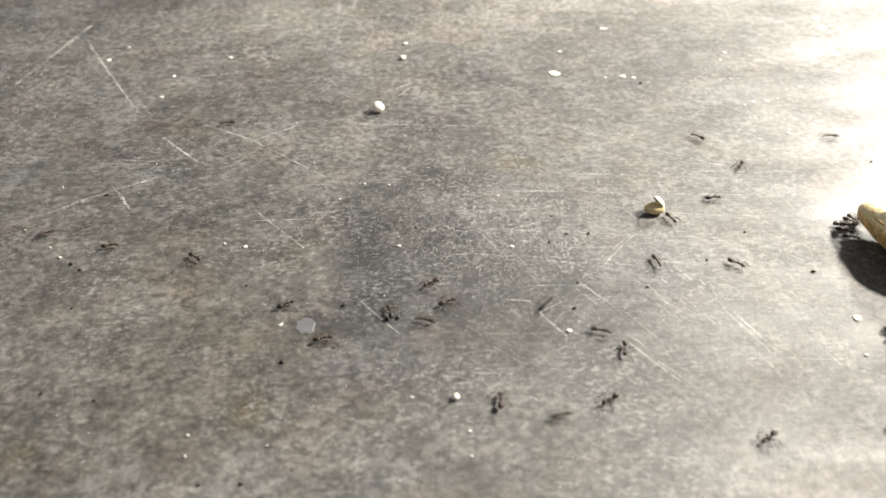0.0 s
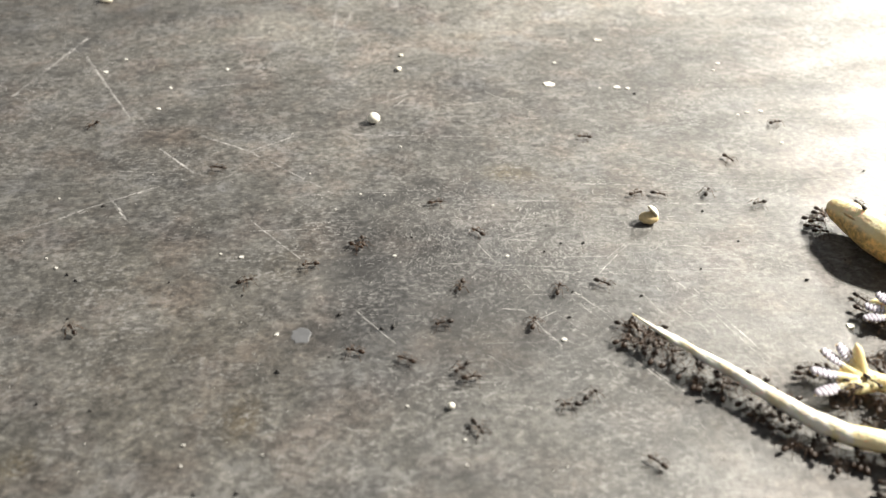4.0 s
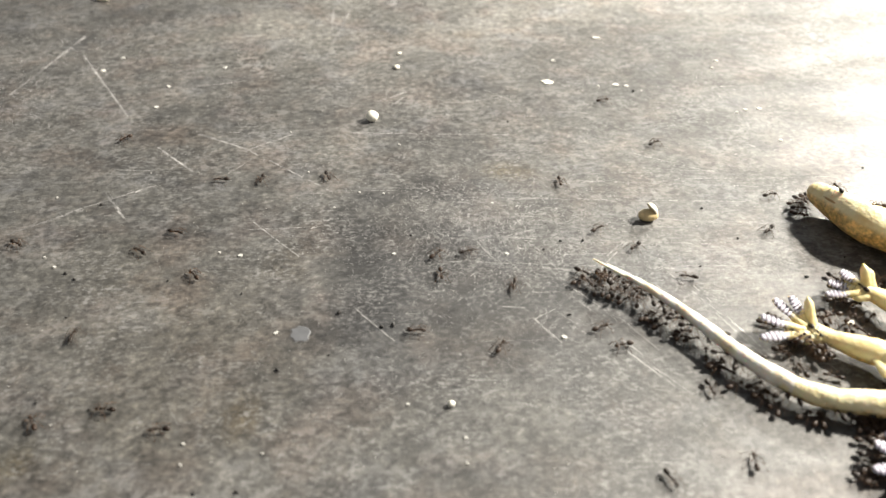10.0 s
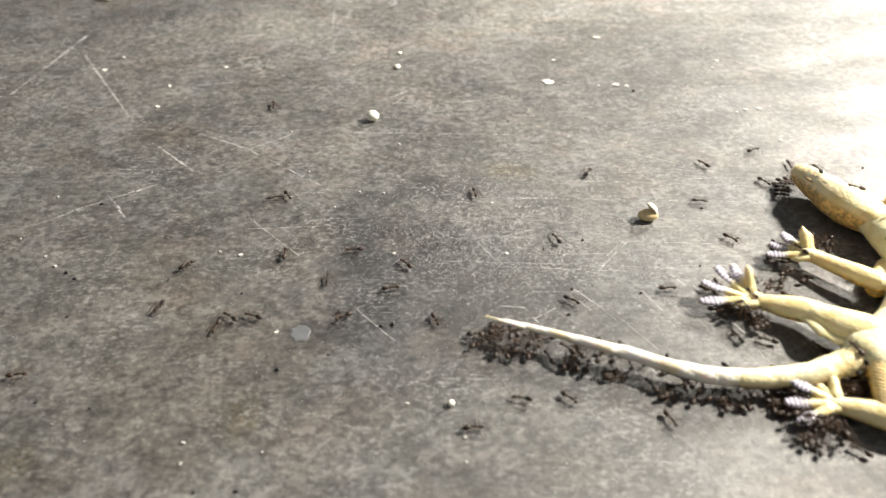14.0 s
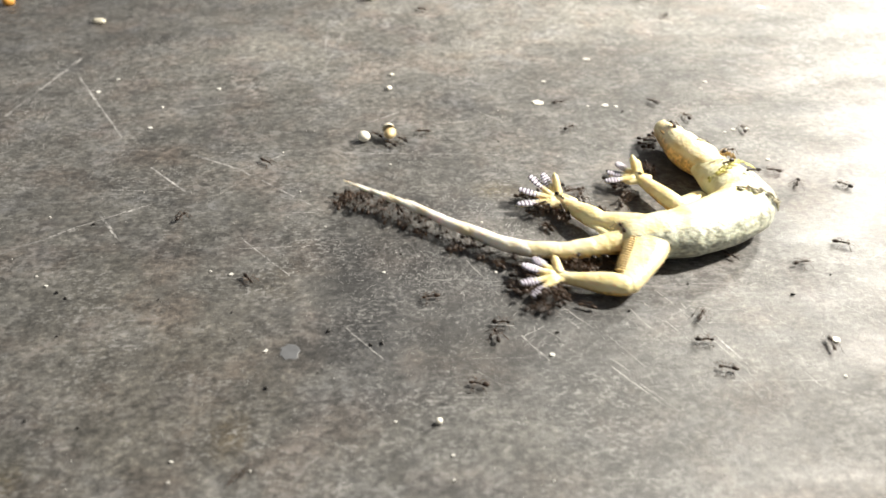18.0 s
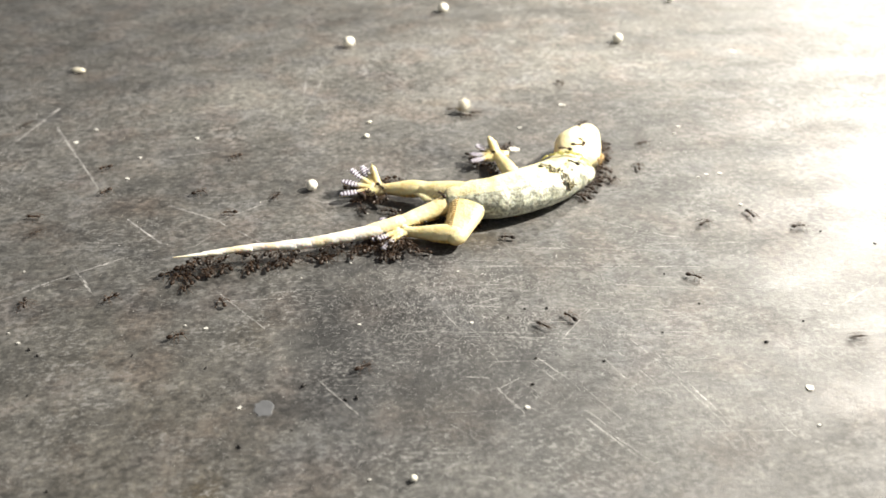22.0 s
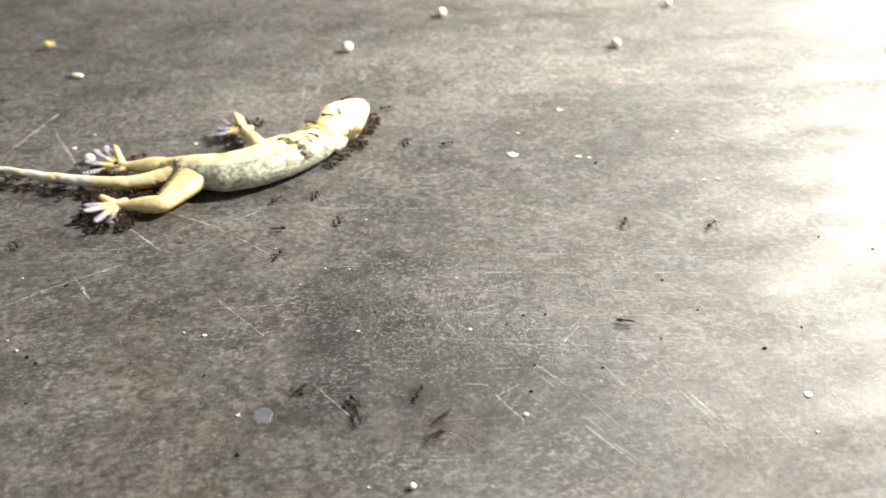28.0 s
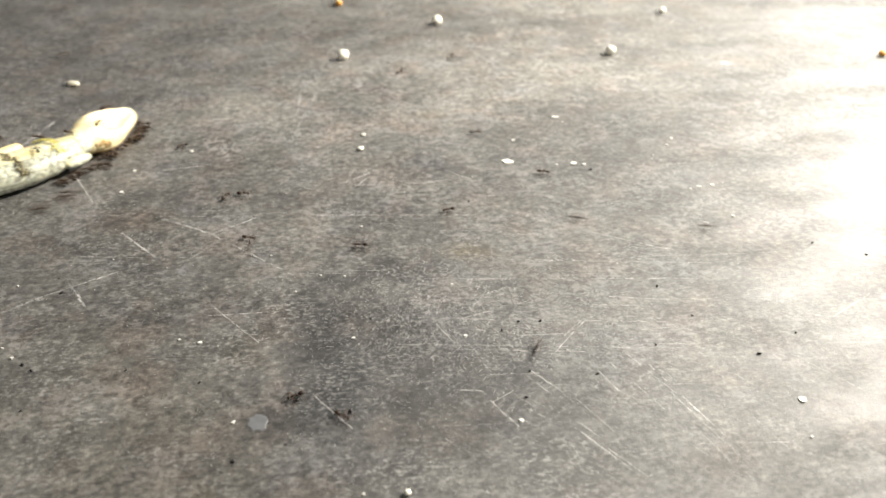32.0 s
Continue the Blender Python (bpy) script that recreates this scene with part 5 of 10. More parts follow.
    walk(PIECES["tail5"], [(0, pose(-0.0116, -0.0008, 0.0024, 0, 0, -5)), (0.5, pose(-0.0116, -0.0003, 0.0025, 0, 0, -16)), (1, pose(-0.0113, 0.0030, 0.0027, 0, -2, -19)), (2, pose(-0.0123, 0.0037, 0.0026, 0, -1, -21)), (3, pose(-0.0123, 0.0033, 0.0027, 0, -2, -20)), (5.5, pose(-0.0134, 0.0037, 0.0026, 0, -1, -21)), (6, pose(-0.0135, 0.0039, 0.0026, 0, -1, -24)), (7, pose(-0.0136, 0.0039, 0.0026, 0, -1, -26)), (8, pose(-0.0139, 0.0035, 0.0026, 0, -1, -25)), (9, pose(-0.0143, 0.0032, 0.0026, 0, -1, -24)), (10, pose(-0.0147, 0.0027, 0.0026, 0, -1, -24)), (11, pose(-0.0152, 0.0013, 0.0026, 0, 0, -19)), (12, pose(-0.0154, -0.0007, 0.0025, 0, 0, -16)), (13, pose(-0.0157, -0.0021, 0.0025, 0, 0, -11)), (14, pose(-0.0155, -0.0032, 0.0025, 0, 0, 4)), (14.5, pose(-0.0160, -0.0031, 0.0025, 0, 0, -1)), (16.5, pose(-0.0160, -0.0048, 0.0025, 0, 1, 7)), (17, pose(-0.0126, -0.0103, 0.0027, 0, -1, 35)), (17.5, pose(-0.0156, -0.0053, 0.0026, 0, 0, 11)), (18, pose(-0.0165, -0.0024, 0.0025, 0, 1, -5)), (18.5, pose(-0.0164, 0.0005, 0.0024, 0, 1, -24)), (19, pose(-0.0156, 0.0013, 0.0024, 0, 1, -35)), (20, pose(-0.0151, 0.0030, 0.0024, 0, 1, -33)), (21, pose(-0.0166, -0.0023, 0.0024, 0, 1, -4)), (22, pose(-0.0140, -0.0076, 0.0025, 0, 0, 26)), (23, pose(-0.0160, -0.0062, 0.0025, 0, 1, 6)), (24, pose(-0.0159, -0.0068, 0.0025, 0, 1, 9)), (25, pose(-0.0156, -0.0014, 0.0024, 0, 1, -12)), (27.5, pose(-0.0153, -0.0038, 0.0025, 0, 1, -3)), (28, pose(-0.0156, -0.0036, 0.0025, 0, 0, -2)), (29, pose(-0.0161, -0.0022, 0.0026, 0, 0, -1)), (30, pose(-0.0155, -0.0050, 0.0025, 0, 1, -1)), (31, pose(-0.0155, -0.0060, 0.0025, 0, 1, 3)), (32, pose(-0.0152, -0.0074, 0.0025, 0, 1, 8))])
    walk(PIECES["tail6"], [(0, pose(-0.0137, -0.0007, 0.0023, 0, 0, -4)), (0.5, pose(-0.0137, 0.0003, 0.0024, 0, 1, -22)), (1, pose(-0.0132, 0.0038, 0.0026, 0, -1, -23)), (2, pose(-0.0143, 0.0046, 0.0025, 0, 0, -26)), (3, pose(-0.0146, 0.0042, 0.0025, 0, 0, -26)), (5.5, pose(-0.0159, 0.0047, 0.0025, 0, 0, -28)), (6, pose(-0.0159, 0.0052, 0.0025, 0, 0, -34)), (7, pose(-0.0159, 0.0054, 0.0025, 0, 0, -37)), (8, pose(-0.0163, 0.0048, 0.0025, 0, 0, -36)), (9, pose(-0.0166, 0.0044, 0.0025, 0, 0, -34)), (10, pose(-0.0171, 0.0039, 0.0025, 0, 1, -36)), (11, pose(-0.0177, 0.0023, 0.0025, 0, 1, -29)), (12, pose(-0.0182, 0.0001, 0.0025, 0, 1, -24)), (13, pose(-0.0186, -0.0015, 0.0025, 0, 1, -22)), (14, pose(-0.0184, -0.0035, 0.0025, 0, 1, 0)), (14.5, pose(-0.0190, -0.0028, 0.0025, 0, 1, -7)), (16.5, pose(-0.0190, -0.0050, 0.0024, 0, 2, -2)), (17, pose(-0.0152, -0.0120, 0.0026, 0, 0, 30)), (17.5, pose(-0.0186, -0.0059, 0.0025, 0, 1, 5)), (18, pose(-0.0195, -0.0020, 0.0024, 0, 1, -14)), (18.5, pose(-0.0190, 0.0019, 0.0024, 0, 1, -34)), (19, pose(-0.0179, 0.0031, 0.0023, 0, 1, -44)), (20, pose(-0.0174, 0.0045, 0.0023, 0, 1, -37)), (21, pose(-0.0196, -0.0021, 0.0024, 0, 1, -9)), (22, pose(-0.0166, -0.0089, 0.0025, 0, 1, 25)), (23, pose(-0.0190, -0.0064, 0.0024, 0, 2, -1)), (24, pose(-0.0190, -0.0073, 0.0025, 0, 2, 5)), (25, pose(-0.0182, -0.0007, 0.0024, 0, 1, -20)), (27.5, pose(-0.0183, -0.0037, 0.0024, 0, 2, -8)), (28, pose(-0.0187, -0.0034, 0.0025, 0, 1, -8)), (29, pose(-0.0189, -0.0021, 0.0025, 0, 1, -7)), (30, pose(-0.0183, -0.0050, 0.0025, 0, 1, -7)), (31, pose(-0.0185, -0.0061, 0.0024, 0, 2, -1)), (32, pose(-0.0183, -0.0080, 0.0024, 0, 2, 4))])
    walk(PIECES["tail7"], [(0, pose(-0.0159, -0.0008, 0.0024, 0, 0, -4)), (0.5, pose(-0.0157, 0.0010, 0.0025, 0, 0, -16)), (1, pose(-0.0152, 0.0046, 0.0026, 0, 0, -31)), (2, pose(-0.0164, 0.0058, 0.0026, 0, 1, -31)), (3, pose(-0.0164, 0.0053, 0.0026, 0, 1, -35)), (5.5, pose(-0.0180, 0.0059, 0.0026, 0, 1, -37)), (6, pose(-0.0179, 0.0065, 0.0025, 0, 1, -43)), (7, pose(-0.0180, 0.0067, 0.0026, 0, 1, -45)), (8, pose(-0.0184, 0.0064, 0.0026, 0, 1, -46)), (9, pose(-0.0189, 0.0061, 0.0026, 0, 1, -43)), (10, pose(-0.0193, 0.0058, 0.0026, 0, 1, -45)), (11, pose(-0.0200, 0.0039, 0.0025, 0, 1, -36)), (12, pose(-0.0207, 0.0014, 0.0025, 0, 1, -28)), (13, pose(-0.0212, -0.0002, 0.0025, 0, 1, -27)), (14, pose(-0.0212, -0.0033, 0.0025, 0, 2, -5)), (14.5, pose(-0.0220, -0.0025, 0.0025, 0, 1, -12)), (16.5, pose(-0.0219, -0.0045, 0.0025, 0, 1, -18)), (17, pose(-0.0178, -0.0133, 0.0026, 0, 1, 22)), (17.5, pose(-0.0217, -0.0060, 0.0025, 0, 1, -1)), (18, pose(-0.0223, -0.0012, 0.0025, 0, 1, -24)), (18.5, pose(-0.0213, 0.0037, 0.0024, 0, 1, -40)), (19, pose(-0.0199, 0.0052, 0.0024, 0, 1, -49)), (20, pose(-0.0197, 0.0061, 0.0024, 0, 1, -40)), (21, pose(-0.0225, -0.0017, 0.0024, 0, 1, -11)), (22, pose(-0.0191, -0.0103, 0.0025, 0, 2, 23)), (23, pose(-0.0221, -0.0062, 0.0025, 0, 1, -8)), (24, pose(-0.0221, -0.0074, 0.0025, 0, 2, 0)), (25, pose(-0.0209, 0.0003, 0.0025, 0, 1, -27)), (27.5, pose(-0.0211, -0.0034, 0.0025, 0, 1, -11)), (28, pose(-0.0214, -0.0030, 0.0025, 0, 1, -11)), (29, pose(-0.0219, -0.0017, 0.0026, 0, 2, -10)), (30, pose(-0.0214, -0.0048, 0.0025, 0, 2, -7)), (31, pose(-0.0214, -0.0063, 0.0025, 0, 1, -2)), (32, pose(-0.0212, -0.0082, 0.0025, 0, 1, 2))])
    walk(PIECES["tail8"], [(0, pose(-0.0179, -0.0006, 0.0024, 0, 0, -4)), (0.5, pose(-0.0178, 0.0015, 0.0025, 0, 0, -15)), (1, pose(-0.0170, 0.0059, 0.0026, 0, 1, -36)), (2, pose(-0.0184, 0.0069, 0.0026, 0, 1, -33)), (3, pose(-0.0184, 0.0066, 0.0026, 0, 1, -39)), (5.5, pose(-0.0200, 0.0075, 0.0026, 0, 1, -42)), (6, pose(-0.0197, 0.0082, 0.0026, 0, 1, -44)), (7, pose(-0.0197, 0.0087, 0.0026, 0, 1, -49)), (8, pose(-0.0202, 0.0084, 0.0026, 0, 1, -50)), (9, pose(-0.0208, 0.0080, 0.0026, 0, 1, -48)), (10, pose(-0.0212, 0.0076, 0.0026, 0, 1, -49)), (11, pose(-0.0224, 0.0054, 0.0026, 0, 1, -40)), (12, pose(-0.0233, 0.0026, 0.0026, 0, 1, -32)), (13, pose(-0.0237, 0.0010, 0.0026, 0, 1, -32)), (14, pose(-0.0242, -0.0030, 0.0026, 0, 1, -11)), (14.5, pose(-0.0249, -0.0018, 0.0026, 0, 1, -16)), (16.5, pose(-0.0246, -0.0034, 0.0026, 0, 1, -36)), (17, pose(-0.0206, -0.0143, 0.0026, 0, 1, 15)), (17.5, pose(-0.0247, -0.0060, 0.0026, 0, 1, -7)), (18, pose(-0.0250, 0.0000, 0.0025, 0, 1, -31)), (18.5, pose(-0.0235, 0.0054, 0.0025, 0, 1, -43)), (19, pose(-0.0218, 0.0071, 0.0024, 0, 1, -53)), (20, pose(-0.0218, 0.0078, 0.0024, 0, 1, -41)), (21, pose(-0.0255, -0.0012, 0.0025, 0, 1, -12)), (22, pose(-0.0218, -0.0113, 0.0026, 0, 1, 20)), (23, pose(-0.0252, -0.0058, 0.0025, 0, 1, -14)), (24, pose(-0.0252, -0.0075, 0.0026, 0, 1, -5)), (25, pose(-0.0234, 0.0015, 0.0025, 0, 1, -31)), (27.5, pose(-0.0239, -0.0029, 0.0025, 0, 1, -15)), (28, pose(-0.0242, -0.0025, 0.0026, 0, 1, -13)), (29, pose(-0.0247, -0.0014, 0.0026, 0, 1, -9)), (30, pose(-0.0243, -0.0046, 0.0026, 0, 1, -4)), (31, pose(-0.0244, -0.0063, 0.0026, 0, 1, -2)), (32, pose(-0.0241, -0.0083, 0.0026, 0, 1, -1))])
    walk(PIECES["tail9"], [(0, pose(-0.0201, -0.0005, 0.0024, 0, 0, -5)), (0.5, pose(-0.0199, 0.0020, 0.0025, 0, 0, -15)), (1, pose(-0.0188, 0.0069, 0.0027, 0, 1, -35)), (2, pose(-0.0204, 0.0079, 0.0027, 0, 1, -32)), (3, pose(-0.0202, 0.0081, 0.0027, 0, 1, -42)), (5.5, pose(-0.0218, 0.0092, 0.0027, 0, 1, -47)), (6, pose(-0.0215, 0.0100, 0.0026, 0, 1, -46)), (7, pose(-0.0214, 0.0105, 0.0027, 0, 1, -52)), (8, pose(-0.0217, 0.0101, 0.0027, 0, 1, -54)), (9, pose(-0.0225, 0.0097, 0.0027, 0, 1, -49)), (10, pose(-0.0229, 0.0096, 0.0027, 0, 1, -52)), (11, pose(-0.0244, 0.0072, 0.0027, 0, 1, -46)), (12, pose(-0.0256, 0.0040, 0.0026, 0, 1, -36)), (13, pose(-0.0262, 0.0026, 0.0026, 0, 1, -36)), (14, pose(-0.0269, -0.0024, 0.0027, 0, 1, -20)), (14.5, pose(-0.0277, -0.0010, 0.0026, 0, 1, -22)), (16.5, pose(-0.0268, -0.0015, 0.0026, 0, 1, -45)), (17, pose(-0.0235, -0.0149, 0.0027, 0, 1, 9)), (17.5, pose(-0.0276, -0.0054, 0.0027, 0, 1, -15)), (18, pose(-0.0274, 0.0016, 0.0026, 0, 1, -35)), (18.5, pose(-0.0259, 0.0073, 0.0025, 0, 1, -44)), (19, pose(-0.0236, 0.0095, 0.0025, 0, 1, -57)), (20, pose(-0.0242, 0.0094, 0.0025, 0, 1, -41)), (21, pose(-0.0286, -0.0006, 0.0026, 0, 1, -14)), (22, pose(-0.0247, -0.0125, 0.0027, 0, 1, 16)), (23, pose(-0.0282, -0.0050, 0.0026, 0, 1, -18)), (24, pose(-0.0283, -0.0072, 0.0026, 0, 1, -12)), (25, pose(-0.0259, 0.0028, 0.0026, 0, 1, -33)), (27.5, pose(-0.0265, -0.0023, 0.0026, 0, 1, -18)), (28, pose(-0.0270, -0.0020, 0.0026, 0, 1, -16)), (29, pose(-0.0276, -0.0012, 0.0027, 0, 1, -5)), (30, pose(-0.0272, -0.0046, 0.0026, 0, 1, -4)), (31, pose(-0.0274, -0.0064, 0.0026, 0, 1, -3)), (32, pose(-0.0272, -0.0084, 0.0026, 0, 1, -4))])
    walk(PIECES["tail10"], [(0, pose(-0.0223, -0.0003, 0.0024, 0, 0, -4)), (0.5, pose(-0.0219, 0.0025, 0.0026, 0, 0, -15)), (1, pose(-0.0205, 0.0080, 0.0027, 0, 0, -36)), (2, pose(-0.0224, 0.0092, 0.0027, 0, 1, -32)), (3, pose(-0.0220, 0.0097, 0.0027, 0, 1, -45)), (5.5, pose(-0.0235, 0.0108, 0.0027, 0, 1, -50)), (6, pose(-0.0234, 0.0117, 0.0027, 0, 1, -48)), (7, pose(-0.0230, 0.0124, 0.0027, 0, 1, -56)), (8, pose(-0.0233, 0.0124, 0.0027, 0, 1, -59)), (9, pose(-0.0243, 0.0118, 0.0027, 0, 1, -53)), (10, pose(-0.0246, 0.0118, 0.0027, 0, 1, -57)), (11, pose(-0.0262, 0.0093, 0.0027, 0, 1, -51)), (12, pose(-0.0279, 0.0059, 0.0027, 0, 1, -39)), (13, pose(-0.0285, 0.0043, 0.0027, 0, 1, -38)), (14, pose(-0.0297, -0.0015, 0.0027, 0, 1, -25)), (14.5, pose(-0.0304, 0.0001, 0.0027, 0, 1, -25)), (16.5, pose(-0.0291, 0.0005, 0.0026, 0, 1, -48)), (17, pose(-0.0264, -0.0154, 0.0027, 0, 1, 0)), (17.5, pose(-0.0305, -0.0047, 0.0027, 0, 1, -20)), (18, pose(-0.0298, 0.0032, 0.0026, 0, 1, -36)), (18.5, pose(-0.0279, 0.0094, 0.0026, 0, 1, -46)), (19, pose(-0.0250, 0.0118, 0.0025, 0, 1, -62)), (20, pose(-0.0262, 0.0112, 0.0026, 0, 1, -43)), (21, pose(-0.0315, -0.0002, 0.0026, 0, 1, -15)), (22, pose(-0.0274, -0.0133, 0.0027, 0, 1, 12)), (23, pose(-0.0310, -0.0042, 0.0026, 0, 1, -19)), (24, pose(-0.0312, -0.0066, 0.0027, 0, 1, -15)), (25, pose(-0.0282, 0.0043, 0.0026, 0, 1, -33)), (27.5, pose(-0.0294, -0.0016, 0.0026, 0, 1, -17)), (28, pose(-0.0296, -0.0013, 0.0027, 0, 1, -17)), (29, pose(-0.0304, -0.0012, 0.0027, 0, 1, -4)), (30, pose(-0.0299, -0.0045, 0.0027, 0, 1, -4)), (31, pose(-0.0303, -0.0064, 0.0027, 0, 1, -4)), (32, pose(-0.0301, -0.0084, 0.0027, 0, 1, -5))])
    walk(PIECES["tail11"], [(0, pose(-0.0244, -0.0002, 0.0025, 0, 1, -4)), (0.5, pose(-0.0241, 0.0029, 0.0026, 0, 0, -15)), (1, pose(-0.0223, 0.0092, 0.0028, 0, 0, -37)), (2, pose(-0.0245, 0.0104, 0.0028, 0, 1, -34)), (3, pose(-0.0236, 0.0110, 0.0028, 0, 1, -45)), (5.5, pose(-0.0251, 0.0127, 0.0027, 0, 1, -51)), (6, pose(-0.0251, 0.0134, 0.0027, 0, 1, -49)), (7, pose(-0.0245, 0.0146, 0.0028, 0, 1, -56)), (8, pose(-0.0246, 0.0146, 0.0028, 0, 1, -59)), (9, pose(-0.0258, 0.0139, 0.0028, 0, 1, -56)), (10, pose(-0.0260, 0.0139, 0.0028, 0, 1, -59)), (11, pose(-0.0280, 0.0112, 0.0028, 0, 1, -52)), (12, pose(-0.0303, 0.0075, 0.0027, 0, 1, -40)), (13, pose(-0.0311, 0.0059, 0.0027, 0, 1, -36)), (14, pose(-0.0321, -0.0004, 0.0027, 0, 1, -26)), (14.5, pose(-0.0330, 0.0011, 0.0027, 0, 1, -23)), (16.5, pose(-0.0311, 0.0026, 0.0027, 0, 1, -47)), (17, pose(-0.0295, -0.0154, 0.0028, 0, 1, -5)), (17.5, pose(-0.0332, -0.0038, 0.0028, 0, 1, -21)), (18, pose(-0.0325, 0.0047, 0.0027, 0, 1, -36)), (18.5, pose(-0.0300, 0.0113, 0.0026, 0, 1, -49)), (19, pose(-0.0264, 0.0142, 0.0026, 0, 1, -64)), (20, pose(-0.0282, 0.0129, 0.0026, 0, 1, -44)), (21, pose(-0.0342, 0.0005, 0.0027, 0, 1, -17)), (22, pose(-0.0301, -0.0140, 0.0027, 0, 1, 10)), (23, pose(-0.0340, -0.0036, 0.0027, 0, 1, -17)), (24, pose(-0.0343, -0.0059, 0.0027, 0, 1, -15)), (25, pose(-0.0305, 0.0058, 0.0027, 0, 1, -35)), (27.5, pose(-0.0319, -0.0009, 0.0027, 0, 1, -16)), (28, pose(-0.0325, -0.0008, 0.0027, 0, 1, -17)), (29, pose(-0.0333, -0.0013, 0.0028, 0, 1, -3)), (30, pose(-0.0329, -0.0045, 0.0027, 0, 1, -4)), (31, pose(-0.0331, -0.0063, 0.0027, 0, 1, -4)), (32, pose(-0.0330, -0.0084, 0.0027, 0, 1, -4))])
    walk(PIECES["tail12"], [(0, pose(-0.0265, -0.0001, 0.0026, 0, 3, -4)), (0.5, pose(-0.0262, 0.0034, 0.0027, 0, 2, -15)), (1, pose(-0.0241, 0.0103, 0.0029, 0, 2, -35)), (2, pose(-0.0264, 0.0117, 0.0029, 0, 3, -36)), (3, pose(-0.0254, 0.0125, 0.0029, 0, 3, -43)), (5.5, pose(-0.0267, 0.0144, 0.0029, 0, 3, -50)), (6, pose(-0.0267, 0.0153, 0.0029, 0, 3, -50)), (7, pose(-0.0260, 0.0165, 0.0029, 0, 3, -53)), (8, pose(-0.0260, 0.0165, 0.0029, 0, 3, -56)), (9, pose(-0.0274, 0.0158, 0.0029, 0, 3, -56)), (10, pose(-0.0275, 0.0160, 0.0029, 0, 3, -58)), (11, pose(-0.0298, 0.0131, 0.0029, 0, 3, -49)), (12, pose(-0.0324, 0.0092, 0.0029, 0, 3, -42)), (13, pose(-0.0333, 0.0073, 0.0029, 0, 3, -35)), (14, pose(-0.0348, 0.0008, 0.0029, 0, 3, -23)), (14.5, pose(-0.0360, 0.0020, 0.0029, 0, 3, -19)), (16.5, pose(-0.0330, 0.0046, 0.0028, 0, 3, -49)), (17, pose(-0.0323, -0.0154, 0.0029, 0, 3, -4)), (17.5, pose(-0.0361, -0.0030, 0.0029, 0, 3, -18)), (18, pose(-0.0348, 0.0063, 0.0028, 0, 3, -38)), (18.5, pose(-0.0319, 0.0134, 0.0028, 0, 3, -49)), (19, pose(-0.0277, 0.0167, 0.0028, 0, 3, -64)), (20, pose(-0.0302, 0.0146, 0.0028, 0, 3, -44)), (21, pose(-0.0371, 0.0012, 0.0028, 0, 3, -19)), (22, pose(-0.0329, -0.0147, 0.0029, 0, 3, 8)), (23, pose(-0.0369, -0.0027, 0.0029, 0, 3, -18)), (24, pose(-0.0372, -0.0054, 0.0029, 0, 3, -13)), (25, pose(-0.0328, 0.0072, 0.0028, 0, 3, -37)), (27.5, pose(-0.0346, -0.0003, 0.0028, 0, 3, -17)), (28, pose(-0.0351, -0.0001, 0.0029, 0, 3, -18)), (29, pose(-0.0360, -0.0012, 0.0029, 0, 3, -4)), (30, pose(-0.0357, -0.0045, 0.0029, 0, 3, -4)), (31, pose(-0.0360, -0.0064, 0.0029, 0, 3, -4)), (32, pose(-0.0359, -0.0083, 0.0029, 0, 3, -4))])
